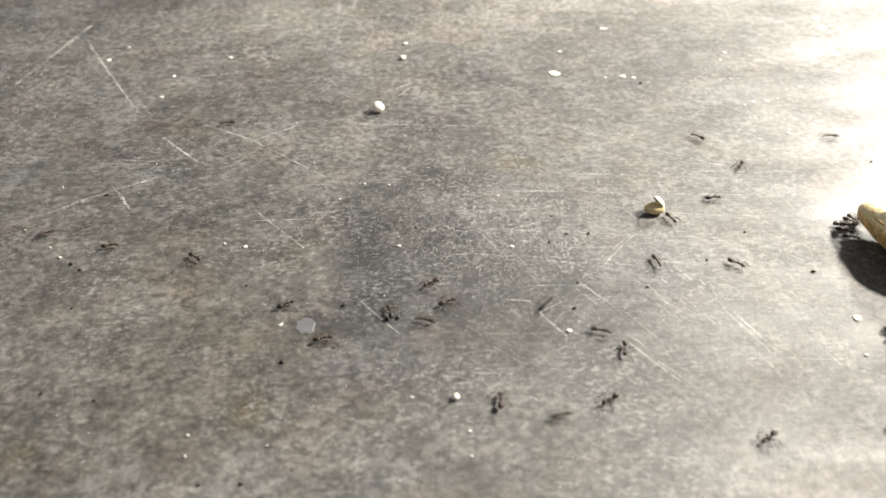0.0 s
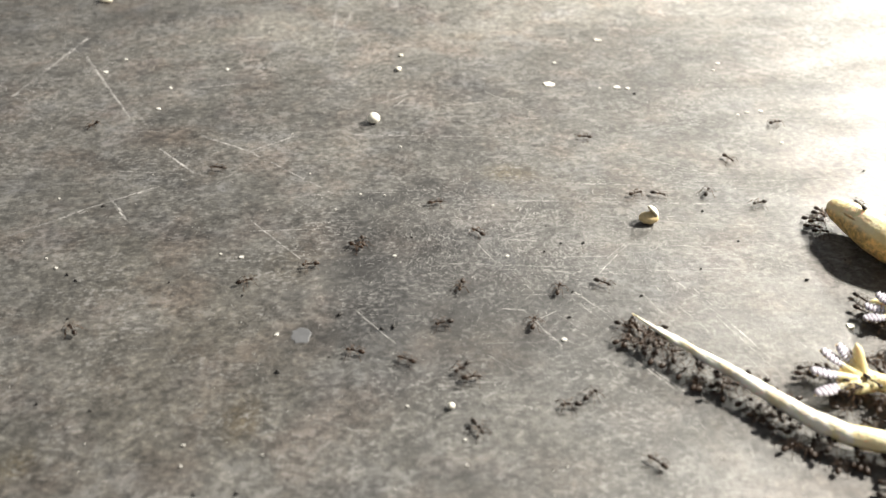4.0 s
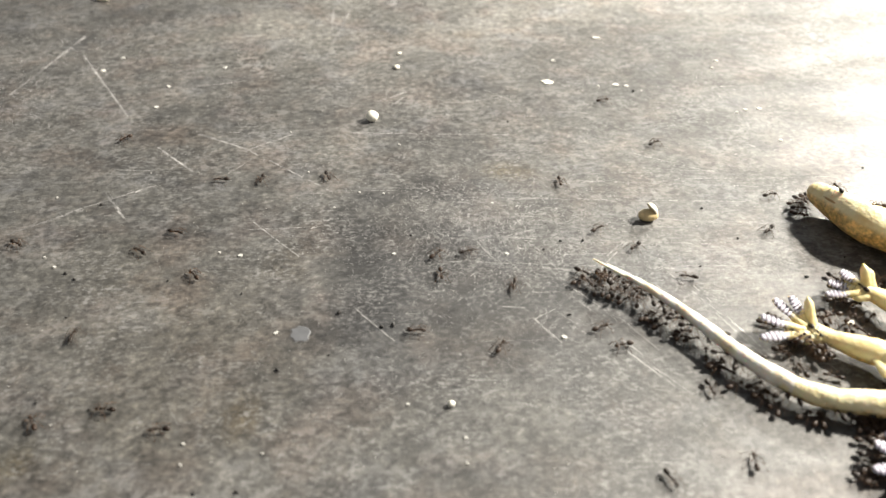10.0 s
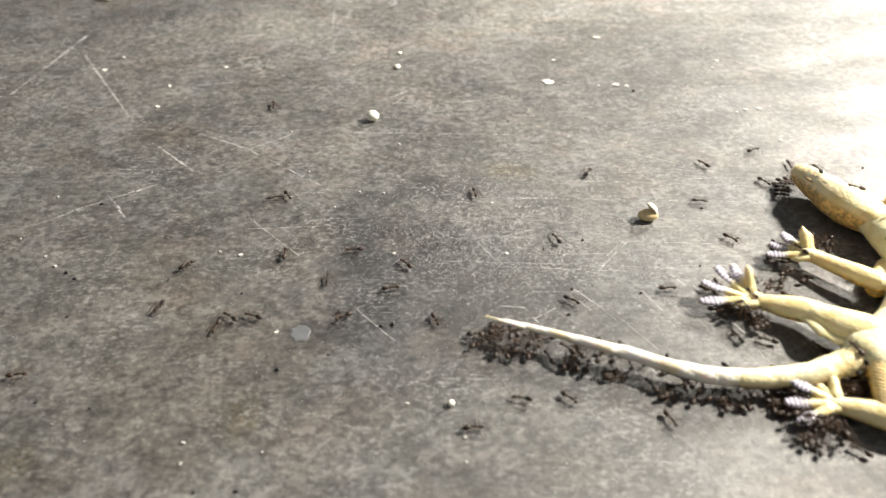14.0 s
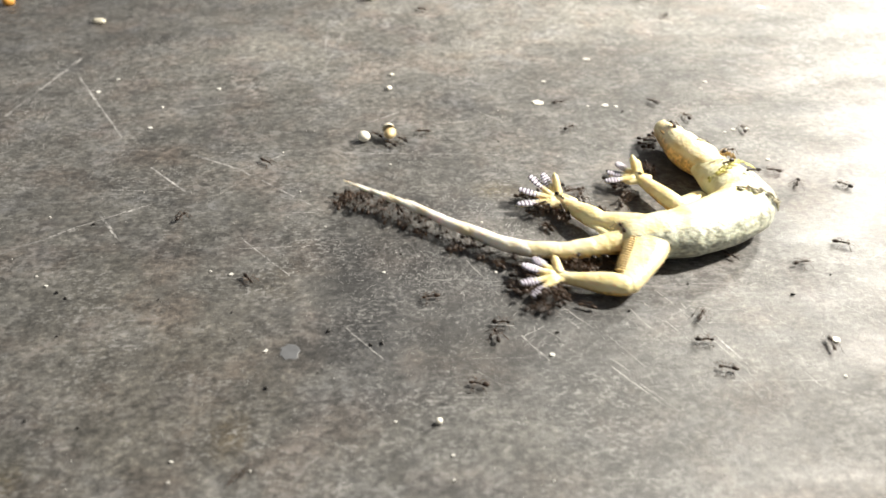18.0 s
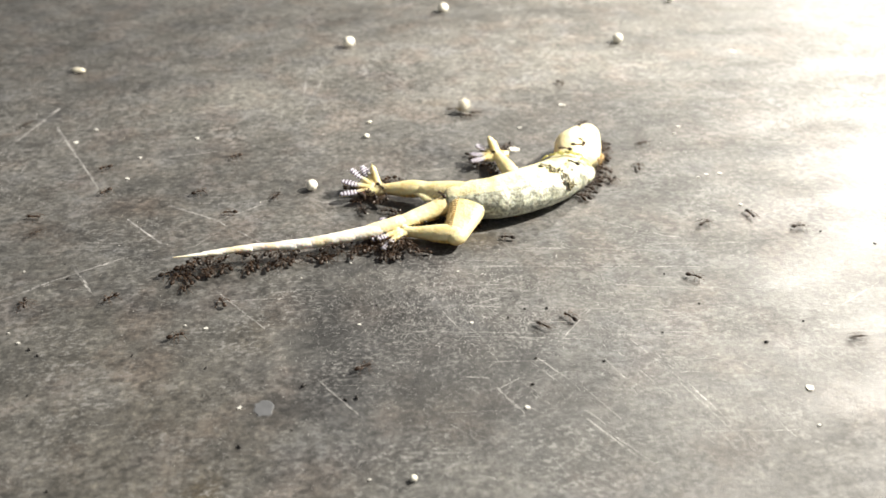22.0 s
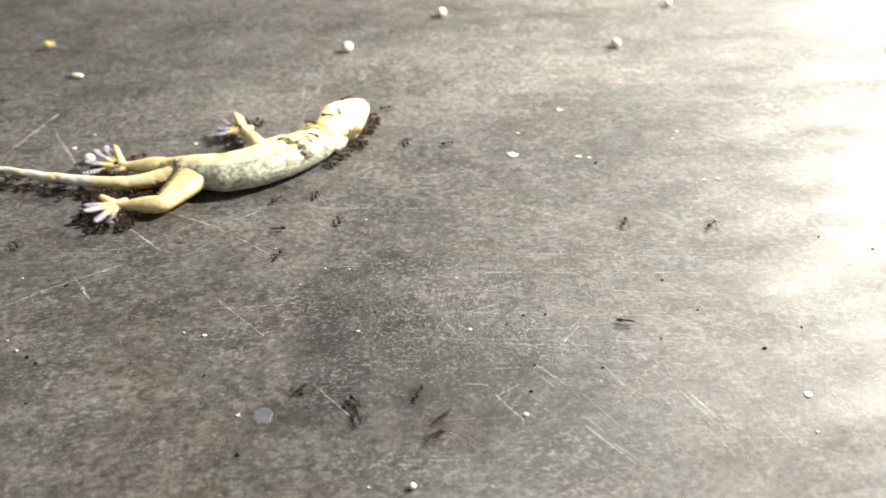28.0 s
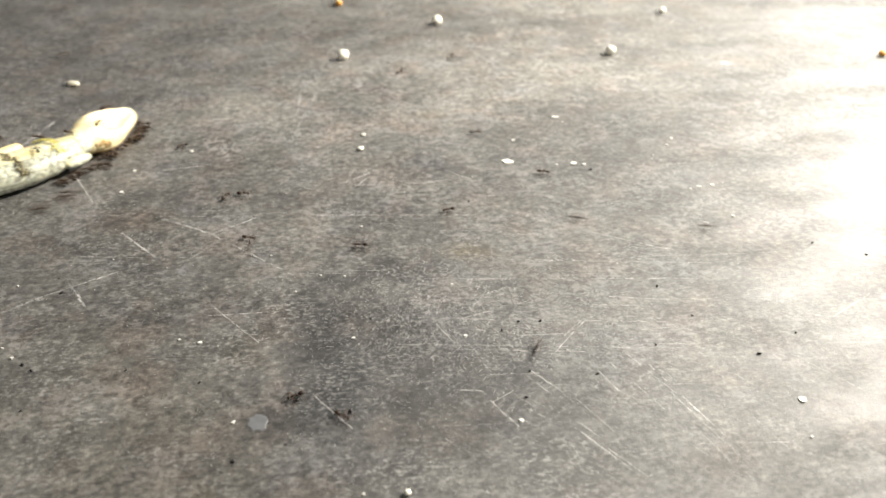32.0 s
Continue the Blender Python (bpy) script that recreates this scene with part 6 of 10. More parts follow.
    walk(PIECES["tail13"], [(0, pose(-0.0289, -0.0002, 0.0027, 0, 3, -4)), (0.5, pose(-0.0283, 0.0038, 0.0028, 0, 3, -16)), (1, pose(-0.0260, 0.0114, 0.0030, 0, 2, -32)), (2, pose(-0.0282, 0.0129, 0.0030, 0, 3, -39)), (3, pose(-0.0271, 0.0139, 0.0029, 0, 3, -40)), (5.5, pose(-0.0283, 0.0164, 0.0029, 0, 3, -51)), (6, pose(-0.0284, 0.0172, 0.0029, 0, 3, -51)), (7, pose(-0.0276, 0.0184, 0.0030, 0, 3, -50)), (8, pose(-0.0276, 0.0185, 0.0030, 0, 3, -52)), (9, pose(-0.0290, 0.0179, 0.0030, 0, 3, -54)), (10, pose(-0.0291, 0.0181, 0.0030, 0, 3, -55)), (11, pose(-0.0318, 0.0150, 0.0030, 0, 3, -47)), (12, pose(-0.0344, 0.0110, 0.0029, 0, 3, -44)), (13, pose(-0.0357, 0.0089, 0.0029, 0, 3, -34)), (14, pose(-0.0376, 0.0018, 0.0029, 0, 3, -23)), (14.5, pose(-0.0387, 0.0028, 0.0029, 0, 3, -18)), (16.5, pose(-0.0350, 0.0068, 0.0029, 0, 3, -51)), (17, pose(-0.0353, -0.0153, 0.0030, 0, 3, -1)), (17.5, pose(-0.0389, -0.0022, 0.0030, 0, 3, -16)), (18, pose(-0.0372, 0.0081, 0.0029, 0, 3, -39)), (18.5, pose(-0.0338, 0.0155, 0.0029, 0, 3, -48)), (19, pose(-0.0290, 0.0191, 0.0028, 0, 3, -62)), (20, pose(-0.0322, 0.0164, 0.0029, 0, 3, -42)), (21, pose(-0.0400, 0.0020, 0.0029, 0, 3, -20)), (22, pose(-0.0357, -0.0153, 0.0029, 0, 3, 6)), (23, pose(-0.0398, -0.0019, 0.0029, 0, 3, -19)), (24, pose(-0.0402, -0.0051, 0.0029, 0, 3, -13)), (25, pose(-0.0350, 0.0086, 0.0029, 0, 3, -36)), (27.5, pose(-0.0373, 0.0002, 0.0029, 0, 3, -15)), (28, pose(-0.0377, 0.0006, 0.0029, 0, 3, -20)), (29, pose(-0.0387, -0.0012, 0.0030, 0, 3, -5)), (30, pose(-0.0384, -0.0047, 0.0029, 0, 3, -5)), (31, pose(-0.0388, -0.0064, 0.0029, 0, 3, -5)), (32, pose(-0.0389, -0.0083, 0.0029, 0, 3, -4))])
    walk(PIECES["tail14"], [(0, pose(-0.0310, -0.0001, 0.0029, 0, 3, -4)), (0.5, pose(-0.0304, 0.0043, 0.0030, 0, 3, -16)), (1, pose(-0.0278, 0.0124, 0.0031, 0, 2, -31)), (2, pose(-0.0302, 0.0141, 0.0031, 0, 3, -41)), (3, pose(-0.0290, 0.0153, 0.0031, 0, 3, -40)), (5.5, pose(-0.0300, 0.0181, 0.0031, 0, 3, -51)), (6, pose(-0.0300, 0.0189, 0.0031, 0, 3, -52)), (7, pose(-0.0294, 0.0201, 0.0031, 0, 3, -49)), (8, pose(-0.0293, 0.0203, 0.0031, 0, 3, -50)), (9, pose(-0.0306, 0.0198, 0.0031, 0, 3, -54)), (10, pose(-0.0307, 0.0203, 0.0031, 0, 3, -54)), (11, pose(-0.0337, 0.0169, 0.0031, 0, 3, -46)), (12, pose(-0.0364, 0.0128, 0.0031, 0, 3, -44)), (13, pose(-0.0382, 0.0103, 0.0031, 0, 3, -35)), (14, pose(-0.0402, 0.0026, 0.0031, 0, 3, -23)), (14.5, pose(-0.0415, 0.0035, 0.0031, 0, 3, -15)), (16.5, pose(-0.0368, 0.0090, 0.0030, 0, 3, -51)), (17, pose(-0.0381, -0.0154, 0.0031, 0, 3, -1)), (17.5, pose(-0.0418, -0.0018, 0.0031, 0, 3, -15)), (18, pose(-0.0395, 0.0098, 0.0031, 0, 3, -38)), (18.5, pose(-0.0360, 0.0174, 0.0030, 0, 3, -45)), (19, pose(-0.0304, 0.0214, 0.0030, 0, 3, -58)), (20, pose(-0.0343, 0.0180, 0.0030, 0, 3, -40)), (21, pose(-0.0428, 0.0026, 0.0031, 0, 3, -19)), (22, pose(-0.0386, -0.0157, 0.0031, 0, 3, 5)), (23, pose(-0.0426, -0.0013, 0.0031, 0, 3, -18)), (24, pose(-0.0432, -0.0046, 0.0031, 0, 3, -12)), (25, pose(-0.0372, 0.0101, 0.0030, 0, 3, -35)), (27.5, pose(-0.0401, 0.0007, 0.0030, 0, 3, -10)), (28, pose(-0.0403, 0.0013, 0.0031, 0, 3, -20)), (29, pose(-0.0416, -0.0013, 0.0031, 0, 3, -5)), (30, pose(-0.0412, -0.0047, 0.0031, 0, 3, -4)), (31, pose(-0.0416, -0.0064, 0.0031, 0, 3, -4)), (32, pose(-0.0417, -0.0084, 0.0031, 0, 3, -3))])
    walk(PIECES["tail15"], [(0, pose(-0.0331, -0.0000, 0.0029, 0, 3, -4)), (0.5, pose(-0.0324, 0.0049, 0.0030, 0, 3, -16)), (1, pose(-0.0296, 0.0132, 0.0031, 0, 3, -32)), (2, pose(-0.0319, 0.0155, 0.0031, 0, 3, -41)), (3, pose(-0.0308, 0.0165, 0.0031, 0, 3, -41)), (5.5, pose(-0.0316, 0.0199, 0.0031, 0, 3, -50)), (6, pose(-0.0316, 0.0208, 0.0031, 0, 3, -51)), (7, pose(-0.0312, 0.0218, 0.0032, 0, 3, -47)), (8, pose(-0.0311, 0.0221, 0.0032, 0, 3, -48)), (9, pose(-0.0323, 0.0217, 0.0032, 0, 3, -53)), (10, pose(-0.0323, 0.0221, 0.0032, 0, 3, -52)), (11, pose(-0.0355, 0.0187, 0.0031, 0, 3, -46)), (12, pose(-0.0386, 0.0145, 0.0031, 0, 3, -45)), (13, pose(-0.0406, 0.0118, 0.0031, 0, 3, -37)), (14, pose(-0.0428, 0.0036, 0.0031, 0, 3, -22)), (14.5, pose(-0.0445, 0.0039, 0.0031, 0, 3, -7)), (16.5, pose(-0.0388, 0.0110, 0.0031, 0, 3, -50)), (17, pose(-0.0412, -0.0156, 0.0032, 0, 3, -2)), (17.5, pose(-0.0445, -0.0012, 0.0032, 0, 3, -14)), (18, pose(-0.0420, 0.0113, 0.0031, 0, 3, -36)), (18.5, pose(-0.0381, 0.0191, 0.0031, 0, 3, -41)), (19, pose(-0.0321, 0.0236, 0.0031, 0, 4, -55)), (20, pose(-0.0366, 0.0195, 0.0031, 0, 3, -36)), (21, pose(-0.0456, 0.0036, 0.0031, 0, 3, -17)), (22, pose(-0.0413, -0.0161, 0.0031, 0, 3, 7)), (23, pose(-0.0455, -0.0006, 0.0031, 0, 3, -16)), (24, pose(-0.0462, -0.0043, 0.0031, 0, 3, -9)), (25, pose(-0.0394, 0.0113, 0.0031, 0, 3, -32)), (27.5, pose(-0.0427, 0.0007, 0.0031, 0, 3, -3)), (28, pose(-0.0429, 0.0020, 0.0031, 0, 3, -16)), (29, pose(-0.0443, -0.0014, 0.0031, 0, 3, -3)), (30, pose(-0.0440, -0.0048, 0.0031, 0, 3, -2)), (31, pose(-0.0445, -0.0066, 0.0031, 0, 3, -1)), (32, pose(-0.0443, -0.0085, 0.0031, 0, 3, -1))])
    walk(PIECES["tail16"], [(0, pose(-0.0353, -0.0000, 0.0031, 0, 3, -4)), (0.5, pose(-0.0344, 0.0052, 0.0032, 0, 3, -16)), (1, pose(-0.0314, 0.0144, 0.0033, 0, 3, -34)), (2, pose(-0.0337, 0.0169, 0.0033, 0, 3, -40)), (3, pose(-0.0325, 0.0181, 0.0033, 0, 3, -43)), (5.5, pose(-0.0334, 0.0216, 0.0033, 0, 3, -48)), (6, pose(-0.0334, 0.0224, 0.0033, 0, 3, -48)), (7, pose(-0.0330, 0.0236, 0.0033, 0, 3, -46)), (8, pose(-0.0329, 0.0239, 0.0033, 0, 3, -45)), (9, pose(-0.0341, 0.0237, 0.0033, 0, 3, -50)), (10, pose(-0.0342, 0.0241, 0.0033, 0, 3, -50)), (11, pose(-0.0376, 0.0205, 0.0033, 0, 3, -46)), (12, pose(-0.0407, 0.0165, 0.0033, 0, 3, -45)), (13, pose(-0.0429, 0.0135, 0.0033, 0, 3, -39)), (14, pose(-0.0454, 0.0045, 0.0033, 0, 3, -21)), (14.5, pose(-0.0474, 0.0038, 0.0033, 0, 3, 4)), (16.5, pose(-0.0408, 0.0130, 0.0033, 0, 4, -50)), (17, pose(-0.0440, -0.0156, 0.0033, 0, 3, -3)), (17.5, pose(-0.0475, -0.0006, 0.0033, 0, 3, -15)), (18, pose(-0.0444, 0.0128, 0.0033, 0, 3, -34)), (18.5, pose(-0.0404, 0.0207, 0.0033, 0, 4, -38)), (19, pose(-0.0339, 0.0254, 0.0033, 0, 4, -52)), (20, pose(-0.0388, 0.0208, 0.0033, 0, 4, -33)), (21, pose(-0.0485, 0.0041, 0.0033, 0, 3, -14)), (22, pose(-0.0440, -0.0169, 0.0033, 0, 3, 9)), (23, pose(-0.0484, -0.0001, 0.0033, 0, 4, -14)), (24, pose(-0.0492, -0.0042, 0.0033, 0, 3, -5)), (25, pose(-0.0418, 0.0124, 0.0033, 0, 4, -31)), (27.5, pose(-0.0454, 0.0004, 0.0033, 0, 4, 2)), (28, pose(-0.0456, 0.0024, 0.0033, 0, 3, -10)), (29, pose(-0.0470, -0.0016, 0.0033, 0, 3, 1)), (30, pose(-0.0467, -0.0051, 0.0033, 0, 3, 1)), (31, pose(-0.0471, -0.0069, 0.0033, 0, 3, 1)), (32, pose(-0.0473, -0.0087, 0.0033, 0, 4, 1))])
    walk(PIECES["tail17"], [(0, pose(-0.0374, 0.0000, 0.0032, 0, 3, -4)), (0.5, pose(-0.0367, 0.0057, 0.0033, 0, 3, -16)), (1, pose(-0.0333, 0.0155, 0.0034, 0, 3, -36)), (2, pose(-0.0355, 0.0181, 0.0034, 0, 3, -40)), (3, pose(-0.0343, 0.0195, 0.0034, 0, 3, -45)), (5.5, pose(-0.0352, 0.0233, 0.0034, 0, 3, -46)), (6, pose(-0.0352, 0.0241, 0.0034, 0, 3, -46)), (7, pose(-0.0349, 0.0253, 0.0034, 0, 3, -45)), (8, pose(-0.0350, 0.0254, 0.0034, 0, 3, -41)), (9, pose(-0.0357, 0.0254, 0.0034, 0, 3, -46)), (10, pose(-0.0360, 0.0258, 0.0034, 0, 3, -45)), (11, pose(-0.0395, 0.0222, 0.0034, 0, 3, -46)), (12, pose(-0.0426, 0.0182, 0.0034, 0, 4, -46)), (13, pose(-0.0451, 0.0151, 0.0034, 0, 4, -40)), (14, pose(-0.0481, 0.0054, 0.0034, 0, 4, -20)), (14.5, pose(-0.0502, 0.0032, 0.0034, 0, 4, 12)), (16.5, pose(-0.0426, 0.0150, 0.0034, 0, 4, -50)), (17, pose(-0.0469, -0.0156, 0.0034, 0, 3, -4)), (17.5, pose(-0.0503, -0.0002, 0.0034, 0, 3, -15)), (18, pose(-0.0468, 0.0140, 0.0034, 0, 4, -33)), (18.5, pose(-0.0426, 0.0222, 0.0033, 0, 4, -36)), (19, pose(-0.0357, 0.0276, 0.0033, 0, 4, -51)), (20, pose(-0.0412, 0.0219, 0.0033, 0, 4, -31)), (21, pose(-0.0514, 0.0045, 0.0034, 0, 4, -12)), (22, pose(-0.0468, -0.0176, 0.0034, 0, 3, 12)), (23, pose(-0.0513, 0.0002, 0.0034, 0, 4, -13)), (24, pose(-0.0522, -0.0043, 0.0034, 0, 3, -1)), (25, pose(-0.0441, 0.0136, 0.0033, 0, 4, -30)), (27.5, pose(-0.0481, -0.0000, 0.0033, 0, 4, 5)), (28, pose(-0.0482, 0.0024, 0.0034, 0, 3, -4)), (29, pose(-0.0498, -0.0020, 0.0034, 0, 4, 3)), (30, pose(-0.0493, -0.0054, 0.0034, 0, 4, 3)), (31, pose(-0.0498, -0.0072, 0.0034, 0, 4, 2)), (32, pose(-0.0500, -0.0091, 0.0034, 0, 4, 2))])
    walk(PIECES["tail18"], [(0, pose(-0.0396, 0.0001, 0.0033, 0, 3, -4)), (0.5, pose(-0.0387, 0.0062, 0.0034, 0, 3, -16)), (1, pose(-0.0350, 0.0165, 0.0035, 0, 3, -37)), (2, pose(-0.0374, 0.0196, 0.0035, 0, 4, -40)), (3, pose(-0.0359, 0.0208, 0.0035, 0, 4, -45)), (5.5, pose(-0.0369, 0.0248, 0.0035, 0, 4, -45)), (6, pose(-0.0369, 0.0258, 0.0035, 0, 4, -45)), (7, pose(-0.0366, 0.0268, 0.0035, 0, 3, -43)), (8, pose(-0.0369, 0.0267, 0.0036, 0, 3, -37)), (9, pose(-0.0377, 0.0270, 0.0036, 0, 3, -42)), (10, pose(-0.0379, 0.0275, 0.0036, 0, 3, -42)), (11, pose(-0.0415, 0.0240, 0.0035, 0, 4, -46)), (12, pose(-0.0446, 0.0199, 0.0035, 0, 4, -46)), (13, pose(-0.0473, 0.0167, 0.0035, 0, 4, -41)), (14, pose(-0.0507, 0.0062, 0.0035, 0, 4, -20)), (14.5, pose(-0.0530, 0.0023, 0.0035, 0, 4, 15)), (16.5, pose(-0.0446, 0.0171, 0.0035, 0, 4, -50)), (17, pose(-0.0498, -0.0156, 0.0035, 0, 4, -5)), (17.5, pose(-0.0531, 0.0004, 0.0035, 0, 4, -15)), (18, pose(-0.0492, 0.0155, 0.0035, 0, 4, -32)), (18.5, pose(-0.0450, 0.0237, 0.0035, 0, 4, -35)), (19, pose(-0.0374, 0.0295, 0.0035, 0, 4, -50)), (20, pose(-0.0435, 0.0230, 0.0035, 0, 4, -30)), (21, pose(-0.0542, 0.0047, 0.0035, 0, 4, -11)), (22, pose(-0.0494, -0.0185, 0.0035, 0, 4, 13)), (23, pose(-0.0541, 0.0007, 0.0035, 0, 4, -13)), (24, pose(-0.0549, -0.0046, 0.0035, 0, 4, 2)), (25, pose(-0.0465, 0.0147, 0.0035, 0, 4, -30)), (27.5, pose(-0.0509, -0.0006, 0.0035, 0, 4, 6)), (28, pose(-0.0510, 0.0023, 0.0035, 0, 4, -1)), (29, pose(-0.0525, -0.0025, 0.0035, 0, 4, 4)), (30, pose(-0.0520, -0.0058, 0.0035, 0, 4, 4)), (31, pose(-0.0526, -0.0075, 0.0035, 0, 4, 3)), (32, pose(-0.0528, -0.0096, 0.0035, 0, 4, 3))])
    walk(PIECES["tail19"], [(0, pose(-0.0417, 0.0001, 0.0035, 0, 3, -4)), (0.5, pose(-0.0407, 0.0068, 0.0036, 0, 3, -16)), (1, pose(-0.0366, 0.0175, 0.0037, 0, 3, -37)), (2, pose(-0.0392, 0.0209, 0.0037, 0, 4, -40)), (3, pose(-0.0376, 0.0223, 0.0037, 0, 4, -46)), (5.5, pose(-0.0388, 0.0264, 0.0037, 0, 4, -44)), (6, pose(-0.0388, 0.0273, 0.0037, 0, 4, -45)), (7, pose(-0.0386, 0.0283, 0.0037, 0, 3, -43)), (8, pose(-0.0391, 0.0282, 0.0037, 0, 3, -36)), (9, pose(-0.0398, 0.0285, 0.0037, 0, 3, -41)), (10, pose(-0.0401, 0.0290, 0.0037, 0, 3, -41)), (11, pose(-0.0434, 0.0257, 0.0037, 0, 4, -46)), (12, pose(-0.0466, 0.0218, 0.0037, 0, 4, -46)), (13, pose(-0.0494, 0.0185, 0.0037, 0, 4, -41)), (14, pose(-0.0535, 0.0069, 0.0037, 0, 4, -20)), (14.5, pose(-0.0560, 0.0015, 0.0037, 0, 4, 15)), (16.5, pose(-0.0466, 0.0192, 0.0037, 0, 4, -50)), (17, pose(-0.0526, -0.0156, 0.0037, 0, 4, -5)), (17.5, pose(-0.0560, 0.0010, 0.0037, 0, 4, -15)), (18, pose(-0.0518, 0.0168, 0.0037, 0, 4, -32)), (18.5, pose(-0.0474, 0.0252, 0.0037, 0, 4, -36)), (19, pose(-0.0393, 0.0315, 0.0037, 0, 4, -51)), (20, pose(-0.0460, 0.0241, 0.0037, 0, 4, -31)), (21, pose(-0.0570, 0.0050, 0.0037, 0, 4, -11)), (22, pose(-0.0520, -0.0193, 0.0037, 0, 4, 13)), (23, pose(-0.0571, 0.0012, 0.0037, 0, 4, -13)), (24, pose(-0.0581, -0.0050, 0.0037, 0, 4, 2)), (25, pose(-0.0488, 0.0157, 0.0037, 0, 4, -30)), (27.5, pose(-0.0534, -0.0013, 0.0037, 0, 4, 5)), (28, pose(-0.0538, 0.0020, 0.0037, 0, 4, 0)), (29, pose(-0.0551, -0.0030, 0.0037, 0, 4, 4)), (30, pose(-0.0548, -0.0063, 0.0037, 0, 4, 3)), (31, pose(-0.0553, -0.0079, 0.0037, 0, 4, 3)), (32, pose(-0.0555, -0.0100, 0.0037, 0, 4, 3))])
    walk(PIECES["body0"], [(0, pose(0.0019, 0.0018, 0.0036, 0, -5, 43)), (0.5, pose(0.0020, 0.0018, 0.0036, 0, -4, 42)), (1, pose(0.0020, 0.0017, 0.0036, 0, -4, 40)), (2, pose(0.0021, 0.0016, 0.0036, 0, -4, 37)), (3, pose(0.0021, 0.0014, 0.0036, 0, -4, 34)), (5.5, pose(0.0021, 0.0012, 0.0036, 0, -4, 29)), (6, pose(0.0021, 0.0013, 0.0036, 0, -4, 32)), (7, pose(0.0020, 0.0013, 0.0036, 0, -4, 33)), (8, pose(0.0020, 0.0013, 0.0036, 0, -4, 33)), (9, pose(0.0020, 0.0012, 0.0036, 0, -4, 32)), (10, pose(0.0020, 0.0011, 0.0036, 0, -5, 28)), (11, pose(0.0020, 0.0008, 0.0036, 0, -5, 22)), (12, pose(0.0019, 0.0010, 0.0036, 0, -5, 28)), (13, pose(0.0019, 0.0010, 0.0036, 0, -4, 27)), (14, pose(0.0018, 0.0011, 0.0036, 0, -5, 30)), (14.5, pose(0.0017, 0.0012, 0.0036, 0, -4, 36)), (16.5, pose(0.0022, 0.0002, 0.0036, 0, -5, 6)), (17, pose(0.0020, 0.0006, 0.0036, 0, -5, 17)), (17.5, pose(0.0021, 0.0004, 0.0036, 0, -5, 11)), (18, pose(0.0022, 0.0001, 0.0036, 0, -5, 4)), (18.5, pose(0.0022, -0.0002, 0.0036, -0, -5, -6)), (19, pose(0.0019, -0.0008, 0.0036, -0, -5, -22)), (20, pose(0.0015, -0.0012, 0.0036, -0, -5, -39)), (21, pose(0.0017, -0.0006, 0.0036, -0, -5, -18)), (22, pose(0.0019, -0.0002, 0.0036, -0, -6, -5)), (23, pose(0.0017, -0.0002, 0.0036, -0, -7, -5)), (24, pose(0.0019, -0.0001, 0.0036, -0, -6, -1)), (25, pose(0.0019, -0.0006, 0.0036, -0, -5, -18)), (27.5, pose(0.0022, -0.0003, 0.0036, -0, -4, -8)), (28, pose(0.0021, -0.0006, 0.0036, -0, -5, -16)), (29, pose(0.0022, -0.0004, 0.0036, -0, -5, -9)), (30, pose(0.0023, -0.0003, 0.0036, -0, -5, -8)), (31, pose(0.0023, 0.0005, 0.0036, 0, -4, 12)), (32, pose(0.0023, 0.0005, 0.0036, 0, -4, 12))])
